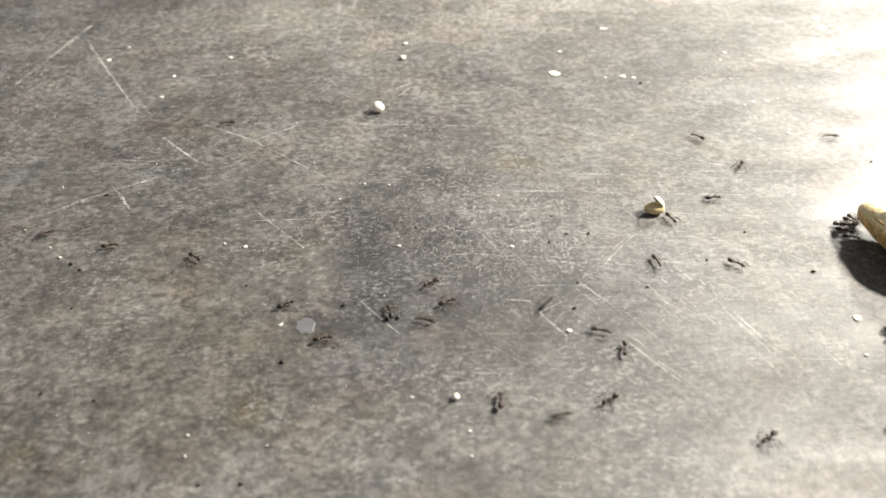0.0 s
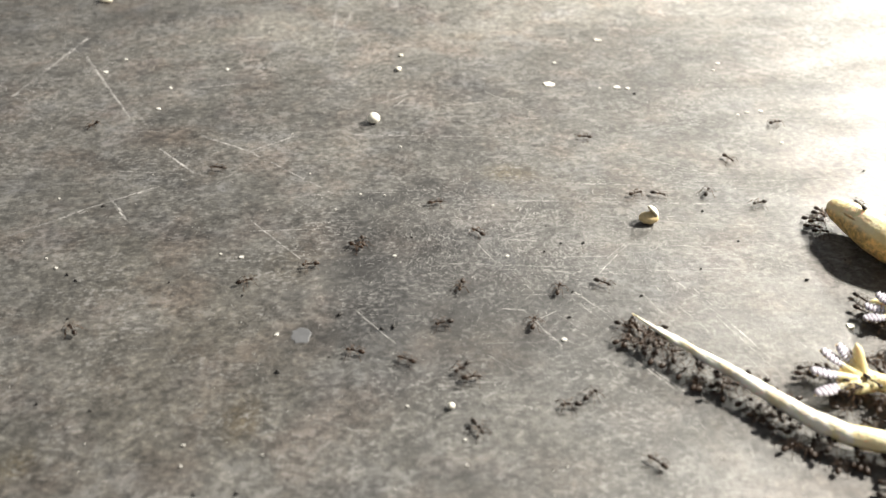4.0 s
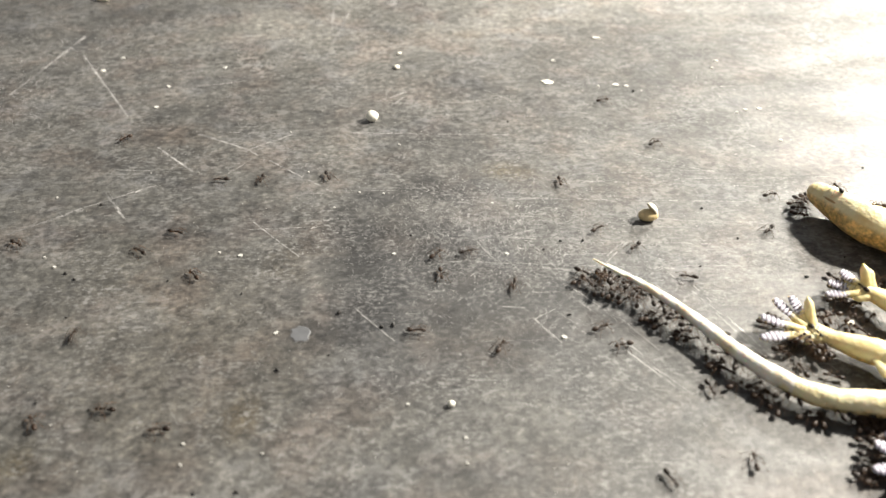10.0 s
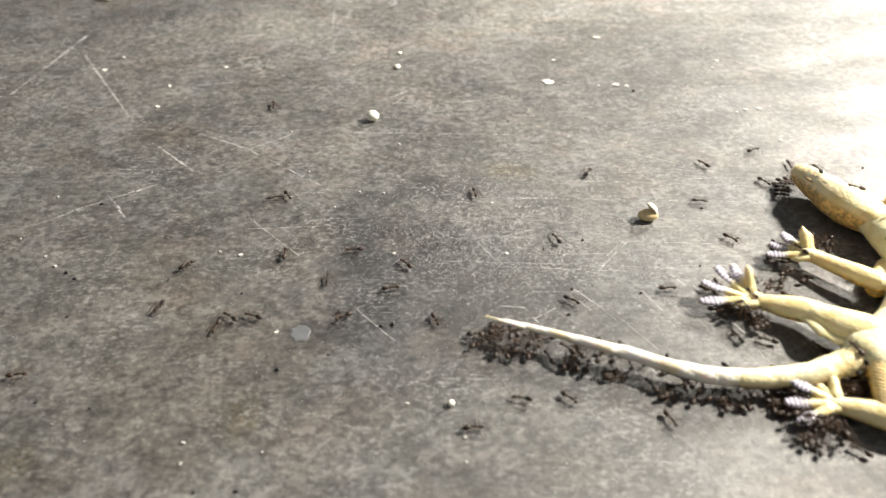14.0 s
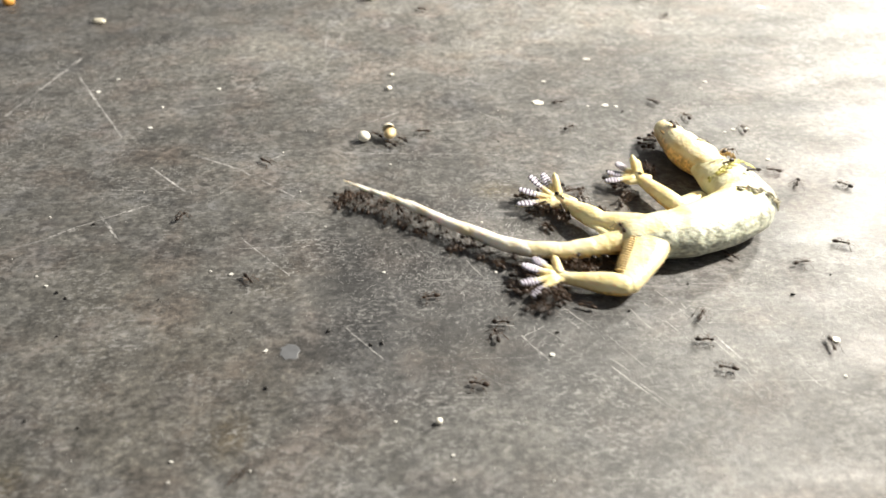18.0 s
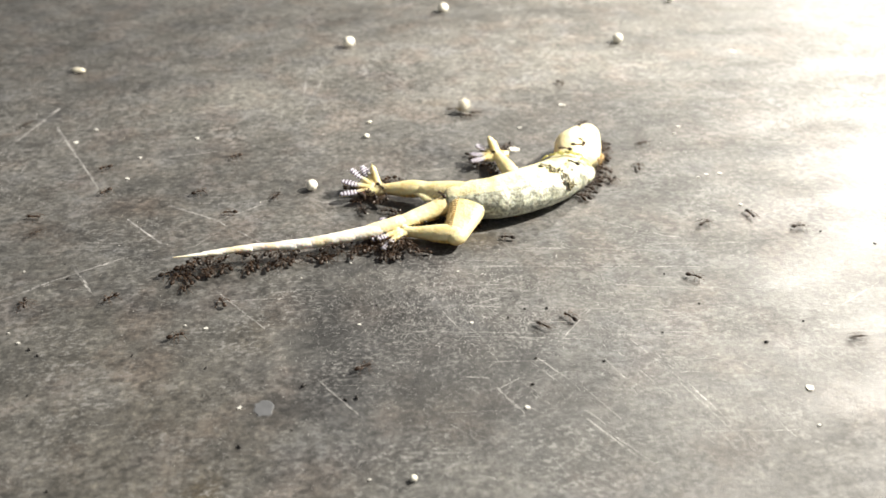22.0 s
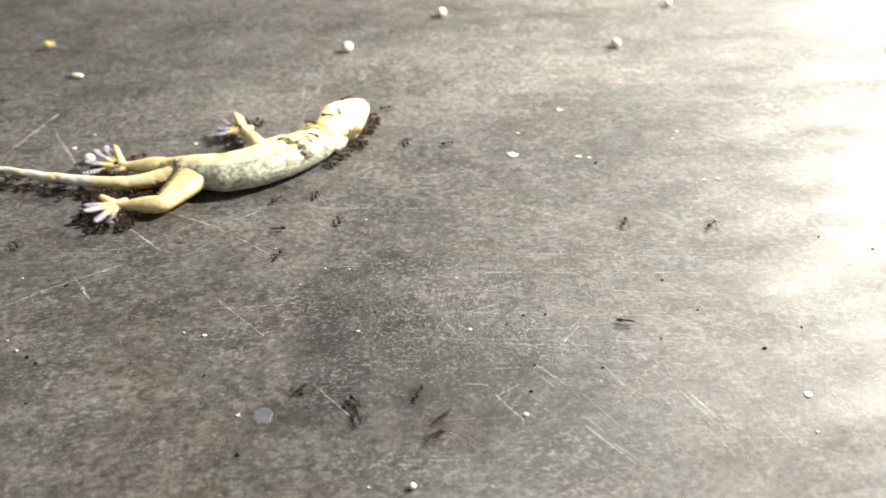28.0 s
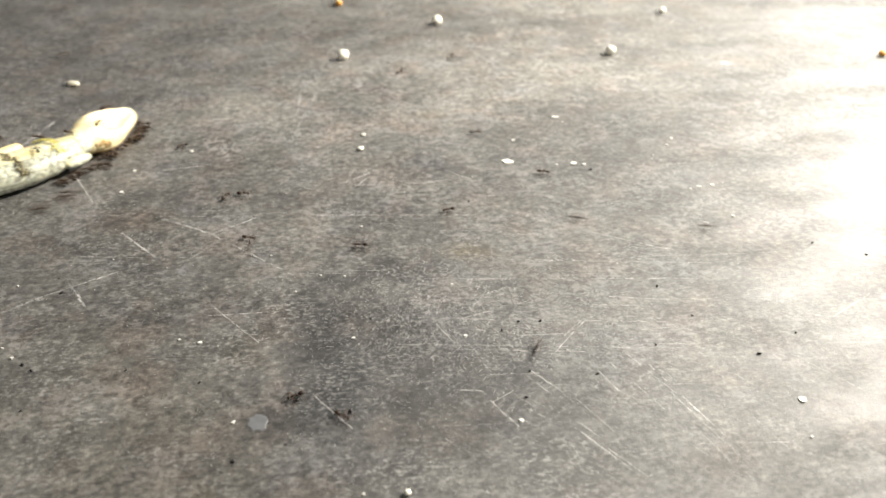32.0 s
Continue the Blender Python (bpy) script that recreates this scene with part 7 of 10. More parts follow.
    walk(PIECES["body1"], [(0, pose(0.0055, 0.0056, 0.0040, 0, -4, 51)), (0.5, pose(0.0057, 0.0055, 0.0040, 0, -4, 46)), (1, pose(0.0060, 0.0053, 0.0040, 0, -4, 44)), (2, pose(0.0061, 0.0048, 0.0039, 0, -4, 40)), (3, pose(0.0061, 0.0042, 0.0039, 0, -4, 36)), (5.5, pose(0.0062, 0.0037, 0.0039, 0, -4, 33)), (6, pose(0.0061, 0.0040, 0.0039, 0, -4, 35)), (7, pose(0.0059, 0.0039, 0.0039, 0, -4, 35)), (8, pose(0.0058, 0.0039, 0.0039, 0, -4, 35)), (9, pose(0.0059, 0.0038, 0.0039, 0, -4, 35)), (10, pose(0.0061, 0.0034, 0.0039, 0, -4, 32)), (11, pose(0.0060, 0.0027, 0.0040, 0, -5, 29)), (12, pose(0.0057, 0.0031, 0.0039, 0, -4, 30)), (13, pose(0.0058, 0.0030, 0.0039, 0, -4, 29)), (14, pose(0.0055, 0.0033, 0.0039, 0, -4, 32)), (14.5, pose(0.0052, 0.0038, 0.0039, 0, -4, 36)), (16.5, pose(0.0065, 0.0008, 0.0039, 0, -4, 10)), (17, pose(0.0061, 0.0020, 0.0040, 0, -5, 20)), (17.5, pose(0.0062, 0.0013, 0.0039, 0, -5, 14)), (18, pose(0.0065, 0.0005, 0.0039, 0, -4, 7)), (18.5, pose(0.0065, -0.0006, 0.0040, -0, -4, -2)), (19, pose(0.0058, -0.0021, 0.0040, -0, -5, -16)), (20, pose(0.0045, -0.0036, 0.0039, -0, -5, -38)), (21, pose(0.0053, -0.0017, 0.0039, -0, -5, -18)), (22, pose(0.0056, -0.0003, 0.0040, 0, -5, 0)), (23, pose(0.0052, -0.0002, 0.0040, 0, -6, 2)), (24, pose(0.0058, 0.0000, 0.0040, 0, -5, 4)), (25, pose(0.0057, -0.0018, 0.0039, -0, -5, -15)), (27.5, pose(0.0065, -0.0008, 0.0039, -0, -4, -7)), (28, pose(0.0063, -0.0017, 0.0039, -0, -4, -12)), (29, pose(0.0066, -0.0009, 0.0039, -0, -4, -6)), (30, pose(0.0068, -0.0008, 0.0039, -0, -4, -4)), (31, pose(0.0068, 0.0016, 0.0039, 0, -4, 14)), (32, pose(0.0068, 0.0015, 0.0039, 0, -4, 13))])
    walk(PIECES["body2"], [(0, pose(0.0083, 0.0101, 0.0042, 0, -1, 65)), (0.5, pose(0.0089, 0.0098, 0.0042, 0, -1, 61)), (1, pose(0.0094, 0.0095, 0.0042, 0, -1, 59)), (2, pose(0.0095, 0.0086, 0.0042, 0, -2, 56)), (3, pose(0.0096, 0.0077, 0.0042, 0, -2, 55)), (5.5, pose(0.0097, 0.0070, 0.0042, 0, -2, 54)), (6, pose(0.0095, 0.0073, 0.0042, 0, -2, 54)), (7, pose(0.0092, 0.0071, 0.0042, 0, -2, 51)), (8, pose(0.0092, 0.0071, 0.0042, 0, -2, 51)), (9, pose(0.0093, 0.0070, 0.0042, 0, -2, 51)), (10, pose(0.0095, 0.0064, 0.0042, 0, -2, 50)), (11, pose(0.0093, 0.0055, 0.0042, 0, -1, 51)), (12, pose(0.0090, 0.0057, 0.0042, 0, -2, 45)), (13, pose(0.0093, 0.0056, 0.0041, 0, -2, 43)), (14, pose(0.0088, 0.0060, 0.0042, 0, -2, 47)), (14.5, pose(0.0084, 0.0066, 0.0041, 0, -2, 46)), (16.5, pose(0.0106, 0.0022, 0.0042, 0, -2, 29)), (17, pose(0.0098, 0.0039, 0.0042, 0, -2, 35)), (17.5, pose(0.0101, 0.0029, 0.0042, 0, -2, 29)), (18, pose(0.0107, 0.0016, 0.0042, 0, -2, 22)), (18.5, pose(0.0107, -0.0001, 0.0042, 0, -2, 15)), (19, pose(0.0098, -0.0025, 0.0042, 0, -2, 7)), (20, pose(0.0078, -0.0054, 0.0041, -0, -3, -21)), (21, pose(0.0088, -0.0025, 0.0041, -0, -3, -6)), (22, pose(0.0092, 0.0003, 0.0042, 0, -2, 19)), (23, pose(0.0086, 0.0006, 0.0042, 0, -2, 25)), (24, pose(0.0095, 0.0009, 0.0042, 0, -2, 23)), (25, pose(0.0096, -0.0020, 0.0042, 0, -3, 8)), (27.5, pose(0.0108, -0.0006, 0.0041, 0, -3, 12)), (28, pose(0.0105, -0.0015, 0.0042, 0, -2, 16)), (29, pose(0.0110, -0.0005, 0.0042, 0, -2, 16)), (30, pose(0.0112, -0.0002, 0.0042, 0, -2, 17)), (31, pose(0.0112, 0.0031, 0.0042, 0, -2, 24)), (32, pose(0.0112, 0.0029, 0.0041, 0, -2, 21))])
    walk(PIECES["body3"], [(0, pose(0.0102, 0.0150, 0.0043, 0, 0, 73)), (0.5, pose(0.0110, 0.0146, 0.0043, 0, 0, 70)), (1, pose(0.0118, 0.0143, 0.0043, 0, 0, 68)), (2, pose(0.0119, 0.0132, 0.0043, 0, 0, 68)), (3, pose(0.0119, 0.0121, 0.0043, 0, -0, 68)), (5.5, pose(0.0121, 0.0111, 0.0043, 0, -0, 65)), (6, pose(0.0120, 0.0115, 0.0043, 0, -0, 64)), (7, pose(0.0118, 0.0110, 0.0043, 0, -0, 61)), (8, pose(0.0118, 0.0110, 0.0043, 0, -0, 62)), (9, pose(0.0119, 0.0109, 0.0043, 0, -0, 61)), (10, pose(0.0121, 0.0102, 0.0043, 0, -0, 60)), (11, pose(0.0117, 0.0091, 0.0043, 0, 0, 61)), (12, pose(0.0118, 0.0090, 0.0043, 0, -0, 55)), (13, pose(0.0122, 0.0088, 0.0043, 0, -0, 53)), (14, pose(0.0114, 0.0093, 0.0043, 0, -0, 56)), (14.5, pose(0.0113, 0.0098, 0.0043, 0, -1, 52)), (16.5, pose(0.0143, 0.0046, 0.0043, 0, -0, 36)), (17, pose(0.0133, 0.0065, 0.0043, 0, -0, 39)), (17.5, pose(0.0138, 0.0050, 0.0043, 0, -0, 34)), (18, pose(0.0146, 0.0034, 0.0043, 0, -0, 27)), (18.5, pose(0.0149, 0.0013, 0.0043, 0, -0, 21)), (19, pose(0.0139, -0.0017, 0.0043, 0, -0, 15)), (20, pose(0.0115, -0.0063, 0.0043, -0, -1, -7)), (21, pose(0.0125, -0.0026, 0.0042, 0, -1, 3)), (22, pose(0.0126, 0.0017, 0.0043, 0, -0, 26)), (23, pose(0.0116, 0.0023, 0.0043, 0, -0, 33)), (24, pose(0.0130, 0.0027, 0.0043, 0, -0, 31)), (25, pose(0.0133, -0.0009, 0.0043, 0, -1, 25)), (27.5, pose(0.0148, 0.0009, 0.0042, 0, -1, 30)), (28, pose(0.0144, 0.0002, 0.0043, 0, -0, 32)), (29, pose(0.0151, 0.0012, 0.0043, 0, -0, 29)), (30, pose(0.0154, 0.0015, 0.0043, 0, -0, 29)), (31, pose(0.0153, 0.0053, 0.0043, 0, -0, 32)), (32, pose(0.0154, 0.0048, 0.0043, 0, -0, 27))])
    walk(PIECES["body4"], [(0, pose(0.0111, 0.0201, 0.0042, 0, 0, 85)), (0.5, pose(0.0123, 0.0197, 0.0042, 0, 0, 82)), (1, pose(0.0134, 0.0194, 0.0042, 0, 1, 77)), (2, pose(0.0135, 0.0181, 0.0042, 0, 1, 77)), (3, pose(0.0135, 0.0168, 0.0042, 0, 1, 77)), (5.5, pose(0.0139, 0.0157, 0.0042, 0, 0, 73)), (6, pose(0.0137, 0.0160, 0.0042, 0, 0, 72)), (7, pose(0.0138, 0.0153, 0.0042, 0, 0, 70)), (8, pose(0.0137, 0.0153, 0.0042, 0, 0, 71)), (9, pose(0.0138, 0.0151, 0.0042, 0, 0, 70)), (10, pose(0.0141, 0.0143, 0.0042, 0, 0, 68)), (11, pose(0.0136, 0.0130, 0.0042, 0, 1, 68)), (12, pose(0.0140, 0.0127, 0.0043, 0, 0, 63)), (13, pose(0.0146, 0.0124, 0.0043, 0, 0, 60)), (14, pose(0.0136, 0.0130, 0.0043, 0, 0, 62)), (14.5, pose(0.0138, 0.0133, 0.0043, 0, 0, 57)), (16.5, pose(0.0177, 0.0074, 0.0043, 0, 0, 41)), (17, pose(0.0165, 0.0093, 0.0043, 0, 0, 43)), (17.5, pose(0.0172, 0.0076, 0.0043, 0, 0, 39)), (18, pose(0.0183, 0.0057, 0.0043, 0, 0, 36)), (18.5, pose(0.0189, 0.0030, 0.0043, 0, 0, 26)), (19, pose(0.0178, -0.0004, 0.0043, 0, 0, 20)), (20, pose(0.0153, -0.0065, 0.0043, 0, 0, 0)), (21, pose(0.0162, -0.0023, 0.0043, 0, 0, 7)), (22, pose(0.0159, 0.0035, 0.0043, 0, 0, 30)), (23, pose(0.0145, 0.0043, 0.0043, 0, 0, 39)), (24, pose(0.0162, 0.0049, 0.0043, 0, 0, 37)), (25, pose(0.0168, 0.0011, 0.0043, 0, 0, 32)), (27.5, pose(0.0184, 0.0034, 0.0043, 0, 0, 38)), (28, pose(0.0180, 0.0027, 0.0043, 0, 0, 38)), (29, pose(0.0189, 0.0036, 0.0043, 0, 0, 36)), (30, pose(0.0193, 0.0039, 0.0043, 0, 0, 34)), (31, pose(0.0191, 0.0079, 0.0043, 0, 0, 37)), (32, pose(0.0194, 0.0071, 0.0043, 0, 0, 32))])
    walk(PIECES["body5"], [(0, pose(0.0111, 0.0254, 0.0042, 0, 0, 95)), (0.5, pose(0.0127, 0.0250, 0.0042, 0, 0, 91)), (1, pose(0.0141, 0.0247, 0.0042, 0, 0, 87)), (2, pose(0.0142, 0.0233, 0.0042, 0, 0, 87)), (3, pose(0.0142, 0.0217, 0.0042, 0, 0, 86)), (5.5, pose(0.0148, 0.0204, 0.0042, 0, 1, 85)), (6, pose(0.0147, 0.0207, 0.0042, 0, 1, 84)), (7, pose(0.0148, 0.0198, 0.0042, 0, 1, 84)), (8, pose(0.0148, 0.0198, 0.0042, 0, 1, 83)), (9, pose(0.0149, 0.0196, 0.0042, 0, 1, 83)), (10, pose(0.0154, 0.0188, 0.0042, 0, 1, 81)), (11, pose(0.0148, 0.0173, 0.0042, 0, 1, 81)), (12, pose(0.0156, 0.0167, 0.0042, 0, 1, 75)), (13, pose(0.0164, 0.0163, 0.0042, 0, 1, 70)), (14, pose(0.0154, 0.0169, 0.0042, 0, 1, 70)), (14.5, pose(0.0159, 0.0171, 0.0042, 0, 1, 65)), (16.5, pose(0.0208, 0.0105, 0.0042, 0, 1, 49)), (17, pose(0.0194, 0.0124, 0.0042, 0, 1, 50)), (17.5, pose(0.0202, 0.0105, 0.0042, 0, 1, 51)), (18, pose(0.0212, 0.0088, 0.0042, 0, 1, 59)), (18.5, pose(0.0226, 0.0052, 0.0042, 0, 1, 36)), (19, pose(0.0216, 0.0013, 0.0042, 0, 1, 26)), (20, pose(0.0192, -0.0063, 0.0042, 0, 1, 7)), (21, pose(0.0198, -0.0016, 0.0042, 0, 1, 13)), (22, pose(0.0191, 0.0055, 0.0042, 0, 1, 35)), (23, pose(0.0171, 0.0067, 0.0042, 0, 1, 45)), (24, pose(0.0192, 0.0074, 0.0042, 0, 1, 46)), (25, pose(0.0201, 0.0034, 0.0042, 0, 1, 39)), (27.5, pose(0.0217, 0.0062, 0.0042, 0, 0, 44)), (28, pose(0.0214, 0.0055, 0.0042, 0, 0, 42)), (29, pose(0.0224, 0.0064, 0.0042, 0, 1, 40)), (30, pose(0.0230, 0.0066, 0.0042, 0, 1, 39)), (31, pose(0.0228, 0.0108, 0.0042, 0, 1, 39)), (32, pose(0.0232, 0.0098, 0.0042, 0, 1, 38))])
    walk(PIECES["body6"], [(0, pose(0.0105, 0.0306, 0.0041, 0, 1, 99)), (0.5, pose(0.0123, 0.0303, 0.0041, 0, 1, 96)), (1, pose(0.0142, 0.0301, 0.0041, 0, 1, 92)), (2, pose(0.0141, 0.0284, 0.0041, 0, 1, 94)), (3, pose(0.0141, 0.0267, 0.0041, 0, 1, 95)), (5.5, pose(0.0146, 0.0252, 0.0041, 0, 1, 99)), (6, pose(0.0146, 0.0255, 0.0042, 0, 1, 100)), (7, pose(0.0146, 0.0244, 0.0042, 0, 1, 102)), (8, pose(0.0147, 0.0245, 0.0042, 0, 1, 98)), (9, pose(0.0148, 0.0243, 0.0041, 0, 1, 99)), (10, pose(0.0154, 0.0233, 0.0042, 0, 1, 98)), (11, pose(0.0148, 0.0216, 0.0041, 0, 1, 97)), (12, pose(0.0158, 0.0209, 0.0042, 0, 1, 99)), (13, pose(0.0168, 0.0205, 0.0042, 0, 1, 99)), (14, pose(0.0162, 0.0210, 0.0042, 0, 1, 89)), (14.5, pose(0.0169, 0.0212, 0.0042, 0, 1, 87)), (16.5, pose(0.0224, 0.0142, 0.0042, 0, 1, 86)), (17, pose(0.0209, 0.0159, 0.0042, 0, 1, 88)), (17.5, pose(0.0213, 0.0142, 0.0042, 0, 1, 96)), (18, pose(0.0219, 0.0127, 0.0042, 0, 1, 99)), (18.5, pose(0.0251, 0.0084, 0.0042, 0, 1, 69)), (19, pose(0.0250, 0.0035, 0.0042, 0, 1, 41)), (20, pose(0.0228, -0.0052, 0.0042, 0, 1, 26)), (21, pose(0.0233, -0.0004, 0.0042, 0, 1, 26)), (22, pose(0.0219, 0.0079, 0.0042, 0, 1, 45)), (23, pose(0.0192, 0.0095, 0.0042, 0, 1, 61)), (24, pose(0.0212, 0.0106, 0.0042, 0, 1, 69)), (25, pose(0.0228, 0.0062, 0.0042, 0, 1, 52)), (27.5, pose(0.0246, 0.0094, 0.0042, 0, 1, 53)), (28, pose(0.0244, 0.0086, 0.0042, 0, 1, 49)), (29, pose(0.0256, 0.0095, 0.0042, 0, 1, 50)), (30, pose(0.0263, 0.0098, 0.0042, 0, 1, 48)), (31, pose(0.0263, 0.0139, 0.0042, 0, 1, 43)), (32, pose(0.0266, 0.0129, 0.0042, 0, 1, 48))])
    walk(PIECES["body7"], [(0, pose(0.0095, 0.0358, 0.0041, 0, 1, 102)), (0.5, pose(0.0117, 0.0356, 0.0041, 0, 1, 99)), (1, pose(0.0138, 0.0354, 0.0041, 0, 1, 96)), (2, pose(0.0136, 0.0336, 0.0041, 0, 1, 98)), (3, pose(0.0135, 0.0316, 0.0041, 0, 1, 100)), (5.5, pose(0.0136, 0.0299, 0.0041, 0, 1, 106)), (6, pose(0.0134, 0.0302, 0.0041, 0, 1, 108)), (7, pose(0.0133, 0.0290, 0.0041, 0, 1, 110)), (8, pose(0.0137, 0.0291, 0.0041, 0, 1, 106)), (9, pose(0.0138, 0.0288, 0.0041, 0, 1, 107)), (10, pose(0.0144, 0.0278, 0.0041, 0, 1, 107)), (11, pose(0.0140, 0.0259, 0.0041, 0, 1, 106)), (12, pose(0.0147, 0.0250, 0.0041, 0, 1, 112)), (13, pose(0.0154, 0.0245, 0.0041, 0, 1, 120)), (14, pose(0.0156, 0.0252, 0.0041, 0, 1, 106)), (14.5, pose(0.0163, 0.0253, 0.0041, 0, 1, 110)), (16.5, pose(0.0209, 0.0177, 0.0041, 0, 1, 136)), (17, pose(0.0193, 0.0191, 0.0041, 0, 1, 143)), (17.5, pose(0.0199, 0.0180, 0.0041, 0, 1, 124)), (18, pose(0.0208, 0.0169, 0.0041, 0, 1, 111)), (18.5, pose(0.0256, 0.0125, 0.0041, 0, 1, 99)), (19, pose(0.0272, 0.0069, 0.0041, 0, 1, 74)), (20, pose(0.0255, -0.0028, 0.0041, 0, 2, 57)), (21, pose(0.0260, 0.0018, 0.0041, 0, 2, 54)), (22, pose(0.0240, 0.0109, 0.0041, 0, 2, 67)), (23, pose(0.0205, 0.0127, 0.0041, 0, 2, 76)), (24, pose(0.0219, 0.0144, 0.0041, 0, 1, 88)), (25, pose(0.0245, 0.0097, 0.0041, 0, 1, 78)), (27.5, pose(0.0263, 0.0133, 0.0041, 0, 1, 79)), (28, pose(0.0268, 0.0123, 0.0041, 0, 1, 65)), (29, pose(0.0281, 0.0132, 0.0041, 0, 1, 61)), (30, pose(0.0291, 0.0134, 0.0041, 0, 1, 58)), (31, pose(0.0295, 0.0172, 0.0041, 0, 1, 49)), (32, pose(0.0294, 0.0166, 0.0041, 0, 1, 57))])
    walk(PIECES["body8"], [(0, pose(0.0084, 0.0410, 0.0040, 0, 1, 104)), (0.5, pose(0.0107, 0.0408, 0.0040, 0, 1, 102)), (1, pose(0.0131, 0.0408, 0.0040, 0, 1, 100)), (2, pose(0.0127, 0.0387, 0.0040, 0, 1, 102)), (3, pose(0.0125, 0.0365, 0.0040, 0, 1, 104)), (5.5, pose(0.0121, 0.0346, 0.0040, 0, 1, 109)), (6, pose(0.0119, 0.0348, 0.0040, 0, 1, 110)), (7, pose(0.0116, 0.0333, 0.0040, 0, 1, 112)), (8, pose(0.0122, 0.0335, 0.0040, 0, 1, 111)), (9, pose(0.0123, 0.0333, 0.0040, 0, 1, 111)), (10, pose(0.0129, 0.0322, 0.0040, 0, 1, 110)), (11, pose(0.0126, 0.0301, 0.0040, 0, 1, 110)), (12, pose(0.0130, 0.0290, 0.0040, 0, 1, 114)), (13, pose(0.0133, 0.0283, 0.0040, 0, 1, 119)), (14, pose(0.0143, 0.0293, 0.0040, 0, 1, 110)), (14.5, pose(0.0147, 0.0293, 0.0040, 0, 1, 112)), (16.5, pose(0.0182, 0.0210, 0.0040, 0, 1, 124)), (17, pose(0.0165, 0.0222, 0.0040, 0, 1, 119)), (17.5, pose(0.0178, 0.0217, 0.0040, 0, 1, 114)), (18, pose(0.0193, 0.0210, 0.0040, 0, 1, 109)), (18.5, pose(0.0248, 0.0168, 0.0040, 0, 1, 101)), (19, pose(0.0280, 0.0109, 0.0040, 0, 1, 84)), (20, pose(0.0276, 0.0004, 0.0040, 0, 1, 57)), (21, pose(0.0282, 0.0048, 0.0040, 0, 1, 55)), (22, pose(0.0254, 0.0144, 0.0040, 0, 1, 67)), (23, pose(0.0213, 0.0161, 0.0040, 0, 1, 75)), (24, pose(0.0222, 0.0183, 0.0040, 0, 1, 84)), (25, pose(0.0252, 0.0136, 0.0040, 0, 1, 81)), (27.5, pose(0.0271, 0.0176, 0.0040, 0, 1, 81)), (28, pose(0.0285, 0.0163, 0.0040, 0, 1, 68)), (29, pose(0.0304, 0.0170, 0.0040, 0, 1, 58)), (30, pose(0.0316, 0.0172, 0.0040, 0, 1, 55)), (31, pose(0.0326, 0.0208, 0.0040, 0, 1, 50)), (32, pose(0.0319, 0.0205, 0.0040, 0, 1, 59))])
    walk(PIECES["body9"], [(0, pose(0.0065, 0.0459, 0.0040, 0, 0, 118)), (0.5, pose(0.0090, 0.0458, 0.0040, 0, 0, 118)), (1, pose(0.0112, 0.0457, 0.0040, 0, 0, 121)), (2, pose(0.0107, 0.0434, 0.0040, 0, 1, 124)), (3, pose(0.0106, 0.0410, 0.0040, 0, 1, 123)), (5.5, pose(0.0099, 0.0389, 0.0040, 0, 0, 124)), (6, pose(0.0097, 0.0390, 0.0040, 0, 1, 124)), (7, pose(0.0094, 0.0375, 0.0040, 0, 1, 123)), (8, pose(0.0099, 0.0375, 0.0040, 0, 0, 129)), (9, pose(0.0100, 0.0373, 0.0040, 0, 0, 127)), (10, pose(0.0108, 0.0363, 0.0040, 0, 0, 125)), (11, pose(0.0106, 0.0340, 0.0040, 0, 0, 124)), (12, pose(0.0109, 0.0327, 0.0040, 0, 0, 123)), (13, pose(0.0111, 0.0321, 0.0040, 0, 0, 121)), (14, pose(0.0126, 0.0332, 0.0040, 0, 0, 118)), (14.5, pose(0.0129, 0.0332, 0.0040, 0, 1, 120)), (16.5, pose(0.0169, 0.0250, 0.0040, 0, 1, 90)), (17, pose(0.0152, 0.0261, 0.0040, 0, 0, 99)), (17.5, pose(0.0165, 0.0257, 0.0040, 0, 0, 104)), (18, pose(0.0179, 0.0251, 0.0040, 0, 1, 110)), (18.5, pose(0.0236, 0.0210, 0.0040, 0, 1, 110)), (19, pose(0.0278, 0.0150, 0.0040, 0, 1, 100)), (20, pose(0.0297, 0.0037, 0.0040, 0, 0, 58)), (21, pose(0.0303, 0.0079, 0.0040, 0, 0, 56)), (22, pose(0.0269, 0.0178, 0.0040, 0, 1, 66)), (23, pose(0.0223, 0.0195, 0.0040, 0, 1, 76)), (24, pose(0.0228, 0.0221, 0.0040, 0, 1, 77)), (25, pose(0.0260, 0.0175, 0.0040, 0, 1, 76)), (27.5, pose(0.0282, 0.0218, 0.0040, 0, 1, 67)), (28, pose(0.0303, 0.0202, 0.0040, 0, 1, 62)), (29, pose(0.0332, 0.0206, 0.0040, 0, 1, 47)), (30, pose(0.0346, 0.0206, 0.0040, 0, 1, 43)), (31, pose(0.0356, 0.0243, 0.0040, 0, 1, 50)), (32, pose(0.0339, 0.0247, 0.0040, 0, 0, 68))])
